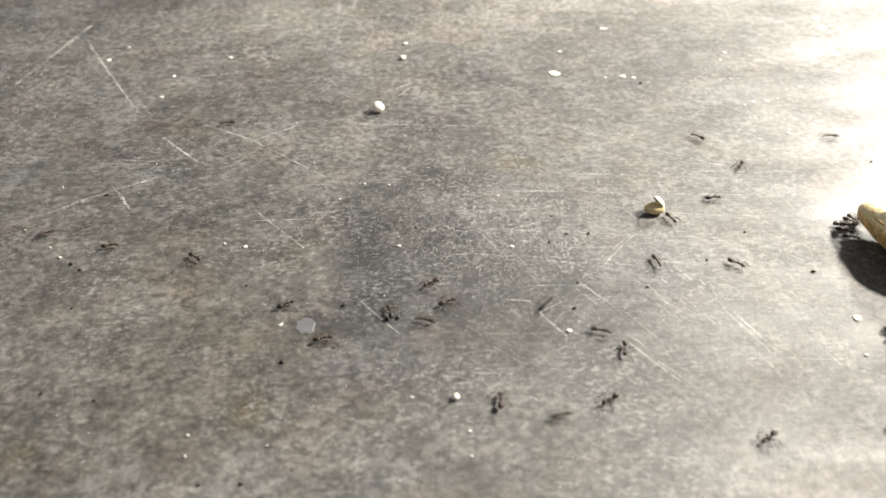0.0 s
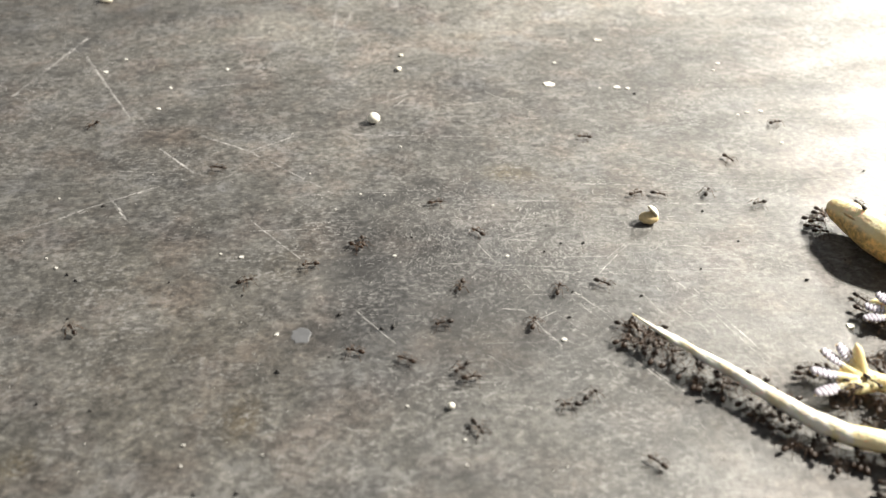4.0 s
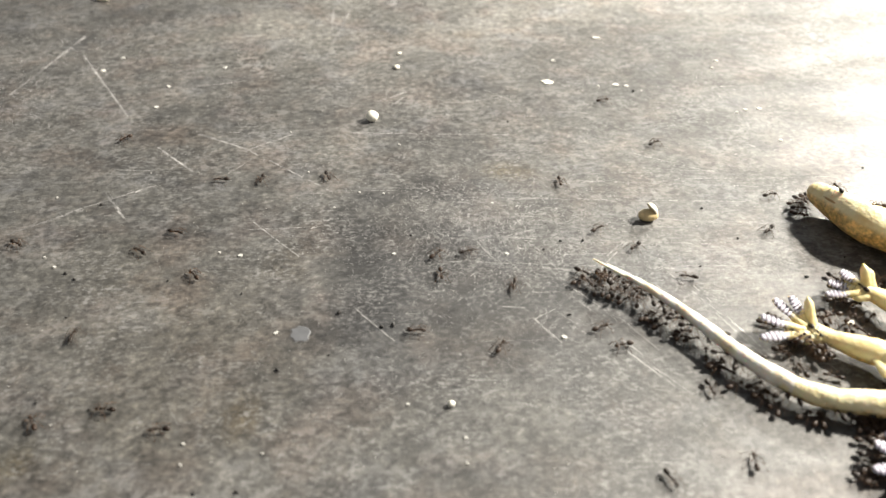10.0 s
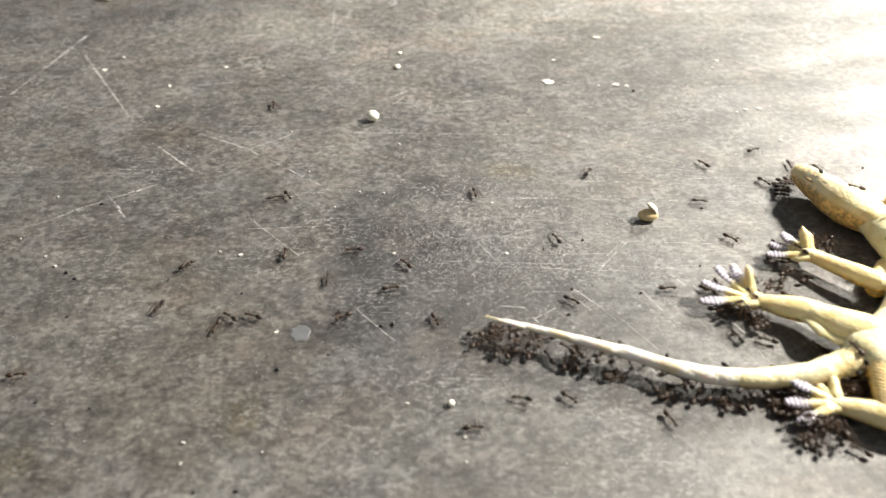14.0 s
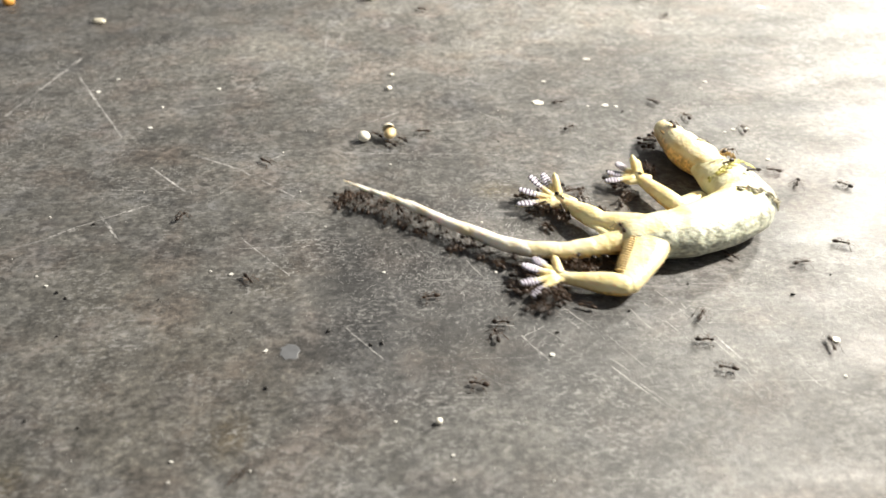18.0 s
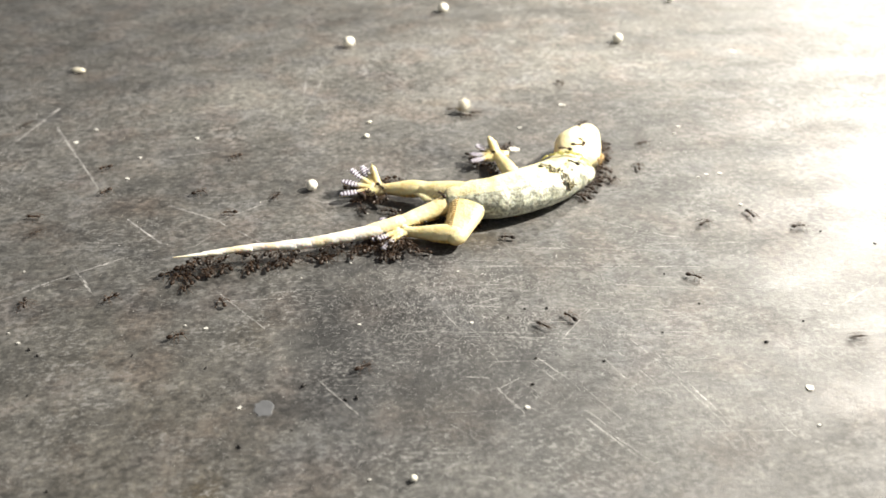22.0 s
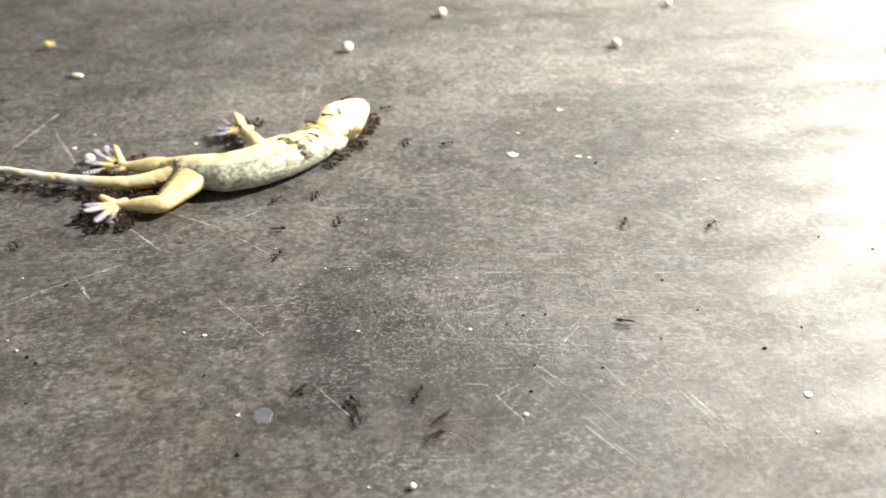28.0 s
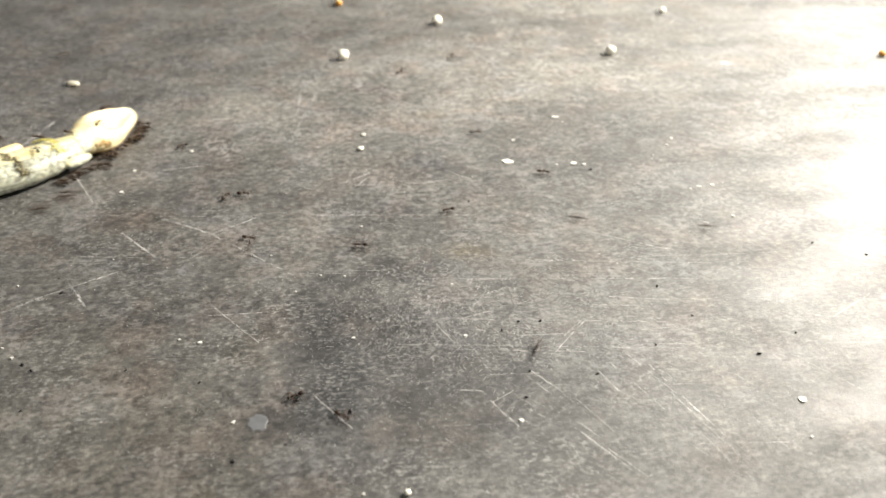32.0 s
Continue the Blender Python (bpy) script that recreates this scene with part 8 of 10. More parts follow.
    walk(PIECES["head"], [(0, pose(0.0015, 0.0559, 0.0039, 28, 0, 115)), (0.5, pose(0.0044, 0.0553, 0.0039, 28, 0, 115)), (1, pose(0.0063, 0.0548, 0.0039, 28, 1, 117)), (2, pose(0.0059, 0.0513, 0.0039, 28, 1, 120)), (3, pose(0.0061, 0.0487, 0.0039, 28, 1, 119)), (5.5, pose(0.0050, 0.0467, 0.0039, 28, 1, 121)), (6, pose(0.0049, 0.0466, 0.0039, 28, 1, 121)), (7, pose(0.0050, 0.0449, 0.0039, 28, 1, 120)), (8, pose(0.0046, 0.0448, 0.0039, 28, 1, 126)), (9, pose(0.0048, 0.0448, 0.0039, 28, 1, 124)), (10, pose(0.0060, 0.0438, 0.0039, 28, 1, 122)), (11, pose(0.0060, 0.0414, 0.0039, 28, 1, 121)), (12, pose(0.0065, 0.0402, 0.0039, 28, 1, 120)), (13, pose(0.0069, 0.0393, 0.0039, 28, 1, 120)), (14, pose(0.0089, 0.0405, 0.0039, 28, 1, 116)), (14.5, pose(0.0094, 0.0397, 0.0039, 28, 1, 118)), (16.5, pose(0.0166, 0.0319, 0.0039, 28, 1, 94)), (17, pose(0.0133, 0.0354, 0.0039, 28, 1, 102)), (17.5, pose(0.0143, 0.0337, 0.0039, 28, 1, 105)), (18, pose(0.0156, 0.0318, 0.0039, 28, 1, 109)), (18.5, pose(0.0214, 0.0275, 0.0039, 28, 1, 108)), (19, pose(0.0269, 0.0212, 0.0039, 28, 1, 97)), (20, pose(0.0339, 0.0102, 0.0039, 28, 1, 57)), (21, pose(0.0343, 0.0138, 0.0039, 28, 1, 55)), (22, pose(0.0293, 0.0231, 0.0039, 28, 1, 65)), (23, pose(0.0236, 0.0246, 0.0039, 28, 1, 75)), (24, pose(0.0241, 0.0277, 0.0039, 28, 1, 77)), (25, pose(0.0272, 0.0222, 0.0039, 28, 1, 76)), (27.5, pose(0.0305, 0.0272, 0.0039, 28, 1, 68)), (28, pose(0.0329, 0.0252, 0.0039, 28, 1, 62)), (29, pose(0.0377, 0.0256, 0.0039, 28, 1, 48)), (30, pose(0.0395, 0.0254, 0.0039, 28, 1, 44)), (31, pose(0.0404, 0.0300, 0.0039, 28, 1, 50)), (32, pose(0.0374, 0.0327, 0.0039, 28, 1, 66))])
    walk(PIECES["thigh_far"], [(0, pose(0.0014, 0.0093, 0.0038, 0, 6, 95)), (0.5, pose(0.0019, 0.0091, 0.0038, 0, 6, 94)), (1, pose(0.0022, 0.0087, 0.0038, 0, 7, 92)), (2, pose(0.0013, 0.0073, 0.0038, 0, 8, 106)), (3, pose(0.0015, 0.0063, 0.0038, 0, 10, 106)), (5.5, pose(0.0003, 0.0064, 0.0038, 0, 8, 117)), (6, pose(0.0003, 0.0066, 0.0038, 0, 8, 117)), (7, pose(0.0006, 0.0067, 0.0038, 0, 8, 113)), (8, pose(0.0004, 0.0063, 0.0038, 0, 9, 118)), (9, pose(0.0003, 0.0063, 0.0038, 0, 9, 118)), (10, pose(0.0001, 0.0058, 0.0038, 0, 9, 122)), (11, pose(-0.0003, 0.0052, 0.0038, 0, 9, 125)), (12, pose(-0.0003, 0.0055, 0.0038, 0, 9, 127)), (13, pose(-0.0007, 0.0057, 0.0038, 0, 8, 131)), (14, pose(-0.0018, 0.0059, 0.0038, 0, 7, 137)), (14.5, pose(-0.0037, 0.0053, 0.0038, 0, 6, 152)), (16.5, pose(-0.0022, 0.0034, 0.0038, 0, 7, 152)), (17, pose(-0.0045, 0.0028, 0.0038, 0, 6, 166)), (17.5, pose(-0.0031, 0.0029, 0.0038, 0, 7, 160)), (18, pose(-0.0016, 0.0031, 0.0038, 0, 8, 149)), (18.5, pose(-0.0001, 0.0035, 0.0038, 0, 9, 130)), (19, pose(0.0012, 0.0025, 0.0038, 0, 12, 114)), (20, pose(0.0002, 0.0012, 0.0038, 0, 12, 129)), (21, pose(-0.0012, 0.0034, 0.0038, 0, 8, 134)), (22, pose(-0.0032, 0.0028, 0.0038, 0, 7, 154)), (23, pose(-0.0053, 0.0013, 0.0038, 0, 6, 170)), (24, pose(-0.0034, 0.0020, 0.0038, 0, 7, 163)), (25, pose(-0.0007, 0.0018, 0.0038, 0, 10, 146)), (27.5, pose(-0.0015, 0.0014, 0.0038, 0, 8, 162)), (28, pose(-0.0022, 0.0015, 0.0038, 0, 8, 158)), (29, pose(-0.0016, 0.0006, 0.0038, 0, 9, 170)), (30, pose(-0.0014, 0.0001, 0.0038, 0, 10, 177)), (31, pose(-0.0011, 0.0003, 0.0038, 0, 10, -172)), (32, pose(-0.0004, -0.0004, 0.0038, 0, 11, -162))])
    walk(PIECES["shin_far"], [(0, pose(-0.0021, 0.0175, 0.0025, 0, 10, 159)), (0.5, pose(-0.0016, 0.0169, 0.0025, 0, 10, 159)), (1, pose(-0.0011, 0.0162, 0.0024, 0, 9, 159)), (2, pose(-0.0039, 0.0140, 0.0025, 0, 8, 155)), (3, pose(-0.0034, 0.0123, 0.0024, 0, 8, 155)), (5.5, pose(-0.0063, 0.0132, 0.0025, 0, 7, 153)), (6, pose(-0.0063, 0.0133, 0.0025, 0, 7, 153)), (7, pose(-0.0056, 0.0135, 0.0025, 0, 7, 153)), (8, pose(-0.0062, 0.0127, 0.0025, 0, 7, 153)), (9, pose(-0.0062, 0.0131, 0.0024, 0, 6, 149)), (10, pose(-0.0067, 0.0127, 0.0024, 0, 6, 145)), (11, pose(-0.0071, 0.0114, 0.0024, 0, 7, 150)), (12, pose(-0.0068, 0.0118, 0.0025, 0, 7, 147)), (13, pose(-0.0076, 0.0118, 0.0025, 0, 8, 148)), (14, pose(-0.0099, 0.0119, 0.0024, 0, 8, 153)), (14.5, pose(-0.0137, 0.0094, 0.0025, 0, 8, 169)), (16.5, pose(-0.0115, 0.0077, 0.0025, 0, 7, 159)), (17, pose(-0.0148, 0.0057, 0.0025, 0, 9, 160)), (17.5, pose(-0.0121, 0.0076, 0.0025, 0, 8, 141)), (18, pose(-0.0092, 0.0100, 0.0025, 0, 6, 127)), (18.5, pose(-0.0060, 0.0105, 0.0025, 0, 7, 131)), (19, pose(-0.0040, 0.0089, 0.0025, 0, 7, 140)), (20, pose(-0.0055, 0.0084, 0.0025, 0, 6, 128)), (21, pose(-0.0099, 0.0099, 0.0025, 0, 6, 154)), (22, pose(-0.0132, 0.0065, 0.0025, 0, 7, 167)), (23, pose(-0.0169, 0.0037, 0.0025, 0, 7, 166)), (24, pose(-0.0144, 0.0048, 0.0025, 0, 6, 168)), (25, pose(-0.0088, 0.0073, 0.0025, 0, 6, 146)), (27.5, pose(-0.0111, 0.0034, 0.0025, 0, 7, 174)), (28, pose(-0.0125, 0.0042, 0.0025, 0, 6, 173)), (29, pose(-0.0109, 0.0032, 0.0025, 0, 6, 159)), (30, pose(-0.0110, 0.0015, 0.0025, 0, 6, 167)), (31, pose(-0.0103, 0.0001, 0.0025, 0, 7, 174)), (32, pose(-0.0094, -0.0011, 0.0025, 0, 6, 175))])
    walk(PIECES["foot_far"], [(0, pose(-0.0050, 0.0186, 0.0019, 0, 4, 178)), (0.5, pose(-0.0046, 0.0181, 0.0019, 0, 4, 177)), (1, pose(-0.0042, 0.0174, 0.0019, 0, 4, 176)), (2, pose(-0.0076, 0.0157, 0.0019, 0, 4, 175)), (3, pose(-0.0072, 0.0140, 0.0019, 0, 4, 173)), (5.5, pose(-0.0105, 0.0153, 0.0019, 0, 4, 169)), (6, pose(-0.0105, 0.0155, 0.0019, 0, 4, 168)), (7, pose(-0.0099, 0.0157, 0.0019, 0, 3, 166)), (8, pose(-0.0104, 0.0149, 0.0019, 0, 3, 165)), (9, pose(-0.0104, 0.0157, 0.0019, 0, 3, 163)), (10, pose(-0.0108, 0.0156, 0.0019, 0, 3, 162)), (11, pose(-0.0111, 0.0137, 0.0019, 0, 3, 160)), (12, pose(-0.0105, 0.0142, 0.0019, 0, 3, 159)), (13, pose(-0.0110, 0.0140, 0.0019, 0, 3, 159)), (14, pose(-0.0135, 0.0138, 0.0019, 0, 3, 158)), (14.5, pose(-0.0174, 0.0101, 0.0019, 0, 3, 159)), (16.5, pose(-0.0156, 0.0093, 0.0019, 0, 3, 164)), (17, pose(-0.0181, 0.0069, 0.0019, 0, 3, 165)), (17.5, pose(-0.0152, 0.0102, 0.0019, 0, 3, 164)), (18, pose(-0.0123, 0.0141, 0.0019, 0, 3, 164)), (18.5, pose(-0.0089, 0.0139, 0.0019, 0, 3, 164)), (19, pose(-0.0077, 0.0120, 0.0019, 0, 3, 163)), (20, pose(-0.0089, 0.0128, 0.0019, 0, 3, 162)), (21, pose(-0.0146, 0.0122, 0.0019, 0, 3, 166)), (22, pose(-0.0176, 0.0076, 0.0019, 0, 3, 170)), (23, pose(-0.0210, 0.0047, 0.0019, 0, 3, 174)), (24, pose(-0.0195, 0.0059, 0.0019, 0, 3, 178)), (25, pose(-0.0134, 0.0105, 0.0019, 0, 3, 178)), (27.5, pose(-0.0158, 0.0039, 0.0019, 0, 3, 176)), (28, pose(-0.0176, 0.0048, 0.0019, 0, 3, 176)), (29, pose(-0.0155, 0.0050, 0.0019, 0, 3, 178)), (30, pose(-0.0161, 0.0027, 0.0019, 0, 3, 179)), (31, pose(-0.0150, 0.0006, 0.0019, 0, 3, 180)), (32, pose(-0.0147, -0.0006, 0.0019, 0, 3, 182))])
    walk(PIECES["thigh_near"], [(0, pose(0.0004, -0.0021, 0.0036, 0, 11, -110)), (0.5, pose(0.0005, -0.0023, 0.0036, 0, 10, -111)), (1, pose(0.0008, -0.0026, 0.0036, 0, 10, -108)), (2, pose(0.0009, -0.0029, 0.0036, 0, 9, -108)), (3, pose(0.0010, -0.0031, 0.0036, 0, 9, -108)), (5.5, pose(0.0010, -0.0037, 0.0036, 0, 9, -107)), (6, pose(0.0009, -0.0034, 0.0036, 0, 9, -108)), (7, pose(0.0014, -0.0039, 0.0036, 0, 9, -102)), (8, pose(0.0018, -0.0040, 0.0036, 0, 9, -98)), (9, pose(0.0018, -0.0041, 0.0036, 0, 9, -98)), (10, pose(0.0019, -0.0048, 0.0036, 0, 8, -96)), (11, pose(0.0016, -0.0056, 0.0036, 0, 8, -97)), (12, pose(0.0011, -0.0047, 0.0036, 0, 8, -103)), (13, pose(0.0004, -0.0049, 0.0036, 0, 7, -110)), (14, pose(0.0006, -0.0045, 0.0036, 0, 8, -107)), (14.5, pose(0.0001, -0.0045, 0.0036, 0, 7, -111)), (16.5, pose(-0.0001, -0.0061, 0.0036, 0, 7, -115)), (17, pose(0.0009, -0.0065, 0.0036, 0, 7, -103)), (17.5, pose(0.0002, -0.0063, 0.0036, 0, 7, -111)), (18, pose(-0.0007, -0.0060, 0.0036, 0, 7, -119)), (18.5, pose(-0.0009, -0.0055, 0.0036, 0, 8, -125)), (19, pose(-0.0026, -0.0060, 0.0036, 0, 7, -135)), (20, pose(-0.0032, -0.0064, 0.0036, 0, 7, -140)), (21, pose(-0.0018, -0.0060, 0.0036, 0, 7, -131)), (22, pose(0.0007, -0.0058, 0.0036, 0, 8, -107)), (23, pose(-0.0011, -0.0069, 0.0036, 0, 7, -115)), (24, pose(-0.0006, -0.0068, 0.0036, 0, 7, -114)), (25, pose(-0.0018, -0.0065, 0.0036, 0, 7, -128)), (27.5, pose(0.0015, -0.0069, 0.0036, 0, 7, -106)), (28, pose(-0.0001, -0.0068, 0.0036, 0, 7, -116)), (29, pose(-0.0005, -0.0063, 0.0036, 0, 7, -121)), (30, pose(-0.0005, -0.0052, 0.0036, 0, 8, -126)), (31, pose(0.0007, -0.0048, 0.0036, 0, 8, -115)), (32, pose(0.0011, -0.0052, 0.0036, 0, 8, -110))])
    walk(PIECES["shin_near"], [(0, pose(-0.0037, -0.0058, 0.0022, 0, 10, 168)), (0.5, pose(-0.0039, -0.0064, 0.0022, 0, 10, 168)), (1, pose(-0.0035, -0.0070, 0.0022, 0, 9, 168)), (2, pose(-0.0037, -0.0075, 0.0022, 0, 9, 167)), (3, pose(-0.0036, -0.0077, 0.0022, 0, 9, 167)), (5.5, pose(-0.0036, -0.0085, 0.0022, 0, 9, 167)), (6, pose(-0.0037, -0.0081, 0.0022, 0, 8, 167)), (7, pose(-0.0027, -0.0091, 0.0022, 0, 8, 167)), (8, pose(-0.0021, -0.0092, 0.0022, 0, 8, 166)), (9, pose(-0.0020, -0.0093, 0.0022, 0, 8, 166)), (10, pose(-0.0020, -0.0101, 0.0022, 0, 8, 160)), (11, pose(-0.0022, -0.0108, 0.0023, 0, 7, 152)), (12, pose(-0.0039, -0.0101, 0.0022, 0, 7, 163)), (13, pose(-0.0053, -0.0101, 0.0022, 0, 7, 159)), (14, pose(-0.0047, -0.0092, 0.0022, 0, 7, 155)), (14.5, pose(-0.0065, -0.0093, 0.0023, 0, 6, 157)), (16.5, pose(-0.0076, -0.0108, 0.0022, 0, 5, 157)), (17, pose(-0.0061, -0.0139, 0.0022, 0, 5, 178)), (17.5, pose(-0.0078, -0.0124, 0.0022, 0, 5, 170)), (18, pose(-0.0097, -0.0108, 0.0022, 0, 5, 162)), (18.5, pose(-0.0099, -0.0087, 0.0022, 0, 5, 157)), (19, pose(-0.0118, -0.0083, 0.0022, 0, 5, 144)), (20, pose(-0.0134, -0.0073, 0.0022, 0, 4, 139)), (21, pose(-0.0112, -0.0089, 0.0022, 0, 5, 154)), (22, pose(-0.0064, -0.0104, 0.0022, 0, 5, 166)), (23, pose(-0.0095, -0.0122, 0.0023, 0, 5, 164)), (24, pose(-0.0081, -0.0125, 0.0022, 0, 6, 164)), (25, pose(-0.0115, -0.0104, 0.0022, 0, 5, 159)), (27.5, pose(-0.0065, -0.0133, 0.0022, 0, 4, 177)), (28, pose(-0.0085, -0.0126, 0.0022, 0, 5, 174)), (29, pose(-0.0104, -0.0105, 0.0022, 0, 4, 163)), (30, pose(-0.0096, -0.0093, 0.0022, 0, 5, 170)), (31, pose(-0.0070, -0.0102, 0.0022, 0, 5, 176)), (32, pose(-0.0066, -0.0110, 0.0022, 0, 5, 177))])
    walk(PIECES["foot_near"], [(0, pose(-0.0062, -0.0053, 0.0018, 0, 4, 171)), (0.5, pose(-0.0066, -0.0058, 0.0018, 0, 5, 165)), (1, pose(-0.0062, -0.0064, 0.0018, 0, 4, 162)), (2, pose(-0.0065, -0.0069, 0.0018, 0, 4, 161)), (3, pose(-0.0065, -0.0070, 0.0018, 0, 5, 158)), (5.5, pose(-0.0065, -0.0078, 0.0018, 0, 5, 167)), (6, pose(-0.0067, -0.0074, 0.0018, 0, 5, 166)), (7, pose(-0.0057, -0.0084, 0.0018, 0, 5, 166)), (8, pose(-0.0050, -0.0085, 0.0018, 0, 5, 166)), (9, pose(-0.0050, -0.0086, 0.0018, 0, 5, 171)), (10, pose(-0.0051, -0.0089, 0.0018, 0, 4, 162)), (11, pose(-0.0052, -0.0092, 0.0018, 0, 4, 164)), (12, pose(-0.0073, -0.0090, 0.0018, 0, 4, 156)), (13, pose(-0.0088, -0.0088, 0.0018, 0, 4, 148)), (14, pose(-0.0082, -0.0076, 0.0018, 0, 4, 157)), (14.5, pose(-0.0106, -0.0075, 0.0018, 0, 4, 172)), (16.5, pose(-0.0121, -0.0090, 0.0018, 0, 4, 155)), (17, pose(-0.0113, -0.0137, 0.0018, 0, 5, -171)), (17.5, pose(-0.0130, -0.0115, 0.0018, 0, 5, -177)), (18, pose(-0.0151, -0.0091, 0.0018, 0, 5, 173)), (18.5, pose(-0.0151, -0.0064, 0.0018, 0, 6, 172)), (19, pose(-0.0158, -0.0054, 0.0018, 0, 4, 174)), (20, pose(-0.0178, -0.0034, 0.0018, 0, 3, 156)), (21, pose(-0.0161, -0.0065, 0.0018, 0, 4, 173)), (22, pose(-0.0118, -0.0091, 0.0018, 0, 4, -177)), (23, pose(-0.0147, -0.0107, 0.0018, 0, 4, -163)), (24, pose(-0.0125, -0.0113, 0.0018, 0, 4, -168)), (25, pose(-0.0166, -0.0084, 0.0018, 0, 4, -142)), (27.5, pose(-0.0125, -0.0130, 0.0018, 0, 4, -166)), (28, pose(-0.0138, -0.0120, 0.0018, 0, 3, -129)), (29, pose(-0.0167, -0.0086, 0.0018, 0, 4, -152)), (30, pose(-0.0149, -0.0084, 0.0018, 0, 3, -157)), (31, pose(-0.0120, -0.0099, 0.0018, 0, 3, -168)), (32, pose(-0.0122, -0.0107, 0.0018, 0, 4, -168))])
    walk(PIECES["arm"], [(0, pose(0.0012, 0.0344, 0.0030, 0, 8, 137)), (0.5, pose(0.0032, 0.0337, 0.0030, 0, 8, 133)), (1, pose(0.0051, 0.0326, 0.0030, 0, 9, 137)), (2, pose(0.0048, 0.0291, 0.0030, 0, 8, 137)), (3, pose(0.0051, 0.0274, 0.0030, 0, 8, 137)), (5.5, pose(0.0040, 0.0230, 0.0030, 0, 9, 137)), (6, pose(0.0041, 0.0227, 0.0030, 0, 8, 137)), (7, pose(0.0028, 0.0216, 0.0030, 0, 7, 137)), (8, pose(0.0027, 0.0217, 0.0030, 0, 7, 130)), (9, pose(0.0025, 0.0217, 0.0030, 0, 6, 125)), (10, pose(0.0029, 0.0208, 0.0030, 0, 6, 122)), (11, pose(0.0023, 0.0193, 0.0030, 0, 6, 128)), (12, pose(0.0026, 0.0203, 0.0030, 0, 6, 130)), (13, pose(0.0025, 0.0196, 0.0030, 0, 6, 135)), (14, pose(0.0023, 0.0210, 0.0030, 0, 4, 135)), (14.5, pose(0.0017, 0.0182, 0.0029, 0, 5, 147)), (16.5, pose(0.0064, 0.0167, 0.0030, 0, 4, 108)), (17, pose(0.0047, 0.0191, 0.0030, 0, 4, 114)), (17.5, pose(0.0054, 0.0179, 0.0030, 0, 4, 114)), (18, pose(0.0062, 0.0169, 0.0030, 0, 4, 114)), (18.5, pose(0.0094, 0.0155, 0.0030, 0, 5, 110)), (19, pose(0.0107, 0.0131, 0.0030, 0, 4, 101)), (20, pose(0.0134, 0.0095, 0.0030, 0, 5, 89)), (21, pose(0.0135, 0.0124, 0.0030, 0, 4, 99)), (22, pose(0.0104, 0.0172, 0.0030, 0, 5, 103)), (23, pose(0.0059, 0.0138, 0.0030, 0, 5, 113)), (24, pose(0.0046, 0.0159, 0.0030, 0, 6, 121)), (25, pose(0.0088, 0.0123, 0.0030, 0, 5, 107)), (27.5, pose(0.0090, 0.0180, 0.0030, 0, 5, 113)), (28, pose(0.0095, 0.0183, 0.0030, 0, 5, 119)), (29, pose(0.0121, 0.0201, 0.0030, 0, 6, 120)), (30, pose(0.0120, 0.0203, 0.0030, 0, 6, 122)), (31, pose(0.0118, 0.0232, 0.0030, 0, 5, 126)), (32, pose(0.0086, 0.0240, 0.0030, 0, 5, 133))])
    walk(PIECES["hand"], [(0, pose(-0.0007, 0.0362, 0.0026, 0, 10, 168)), (0.5, pose(0.0015, 0.0356, 0.0026, 0, 10, 167)), (1, pose(0.0035, 0.0342, 0.0026, 0, 10, 167)), (2, pose(0.0031, 0.0307, 0.0026, 0, 10, 165)), (3, pose(0.0034, 0.0290, 0.0026, 0, 11, 164)), (5.5, pose(0.0025, 0.0245, 0.0026, 0, 11, 161)), (6, pose(0.0023, 0.0243, 0.0026, 0, 12, 160)), (7, pose(0.0007, 0.0235, 0.0026, 0, 8, 160)), (8, pose(0.0008, 0.0240, 0.0026, 0, 10, 160)), (9, pose(0.0007, 0.0243, 0.0026, 0, 12, 160)), (10, pose(0.0010, 0.0238, 0.0026, 0, 12, 160)), (11, pose(0.0002, 0.0220, 0.0026, 0, 11, 160)), (12, pose(0.0006, 0.0227, 0.0026, 0, 9, 159)), (13, pose(-0.0001, 0.0221, 0.0026, 0, 10, 158)), (14, pose(-0.0010, 0.0243, 0.0026, 0, 11, 158)), (14.5, pose(-0.0019, 0.0205, 0.0026, 0, 10, 159)), (16.5, pose(0.0047, 0.0219, 0.0026, 0, 7, 165)), (17, pose(0.0025, 0.0239, 0.0026, 0, 8, 166)), (17.5, pose(0.0034, 0.0224, 0.0026, 0, 8, 167)), (18, pose(0.0043, 0.0210, 0.0026, 0, 9, 168)), (18.5, pose(0.0079, 0.0195, 0.0026, 0, 10, 172)), (19, pose(0.0098, 0.0177, 0.0026, 0, 12, 176)), (20, pose(0.0134, 0.0138, 0.0026, 0, 8, 185)), (21, pose(0.0128, 0.0170, 0.0026, 0, 8, 185)), (22, pose(0.0095, 0.0211, 0.0026, 0, 8, 186)), (23, pose(0.0044, 0.0171, 0.0026, 0, 8, 186)), (24, pose(0.0030, 0.0186, 0.0026, 0, 9, 186)), (25, pose(0.0077, 0.0159, 0.0026, 0, 7, 186)), (27.5, pose(0.0074, 0.0218, 0.0026, 0, 7, 187)), (28, pose(0.0074, 0.0221, 0.0026, 0, 7, 187)), (29, pose(0.0103, 0.0232, 0.0026, 0, 10, 187)), (30, pose(0.0101, 0.0234, 0.0026, 0, 14, 188)), (31, pose(0.0096, 0.0262, 0.0026, 0, 10, 188)), (32, pose(0.0058, 0.0270, 0.0026, 0, 11, 188))])
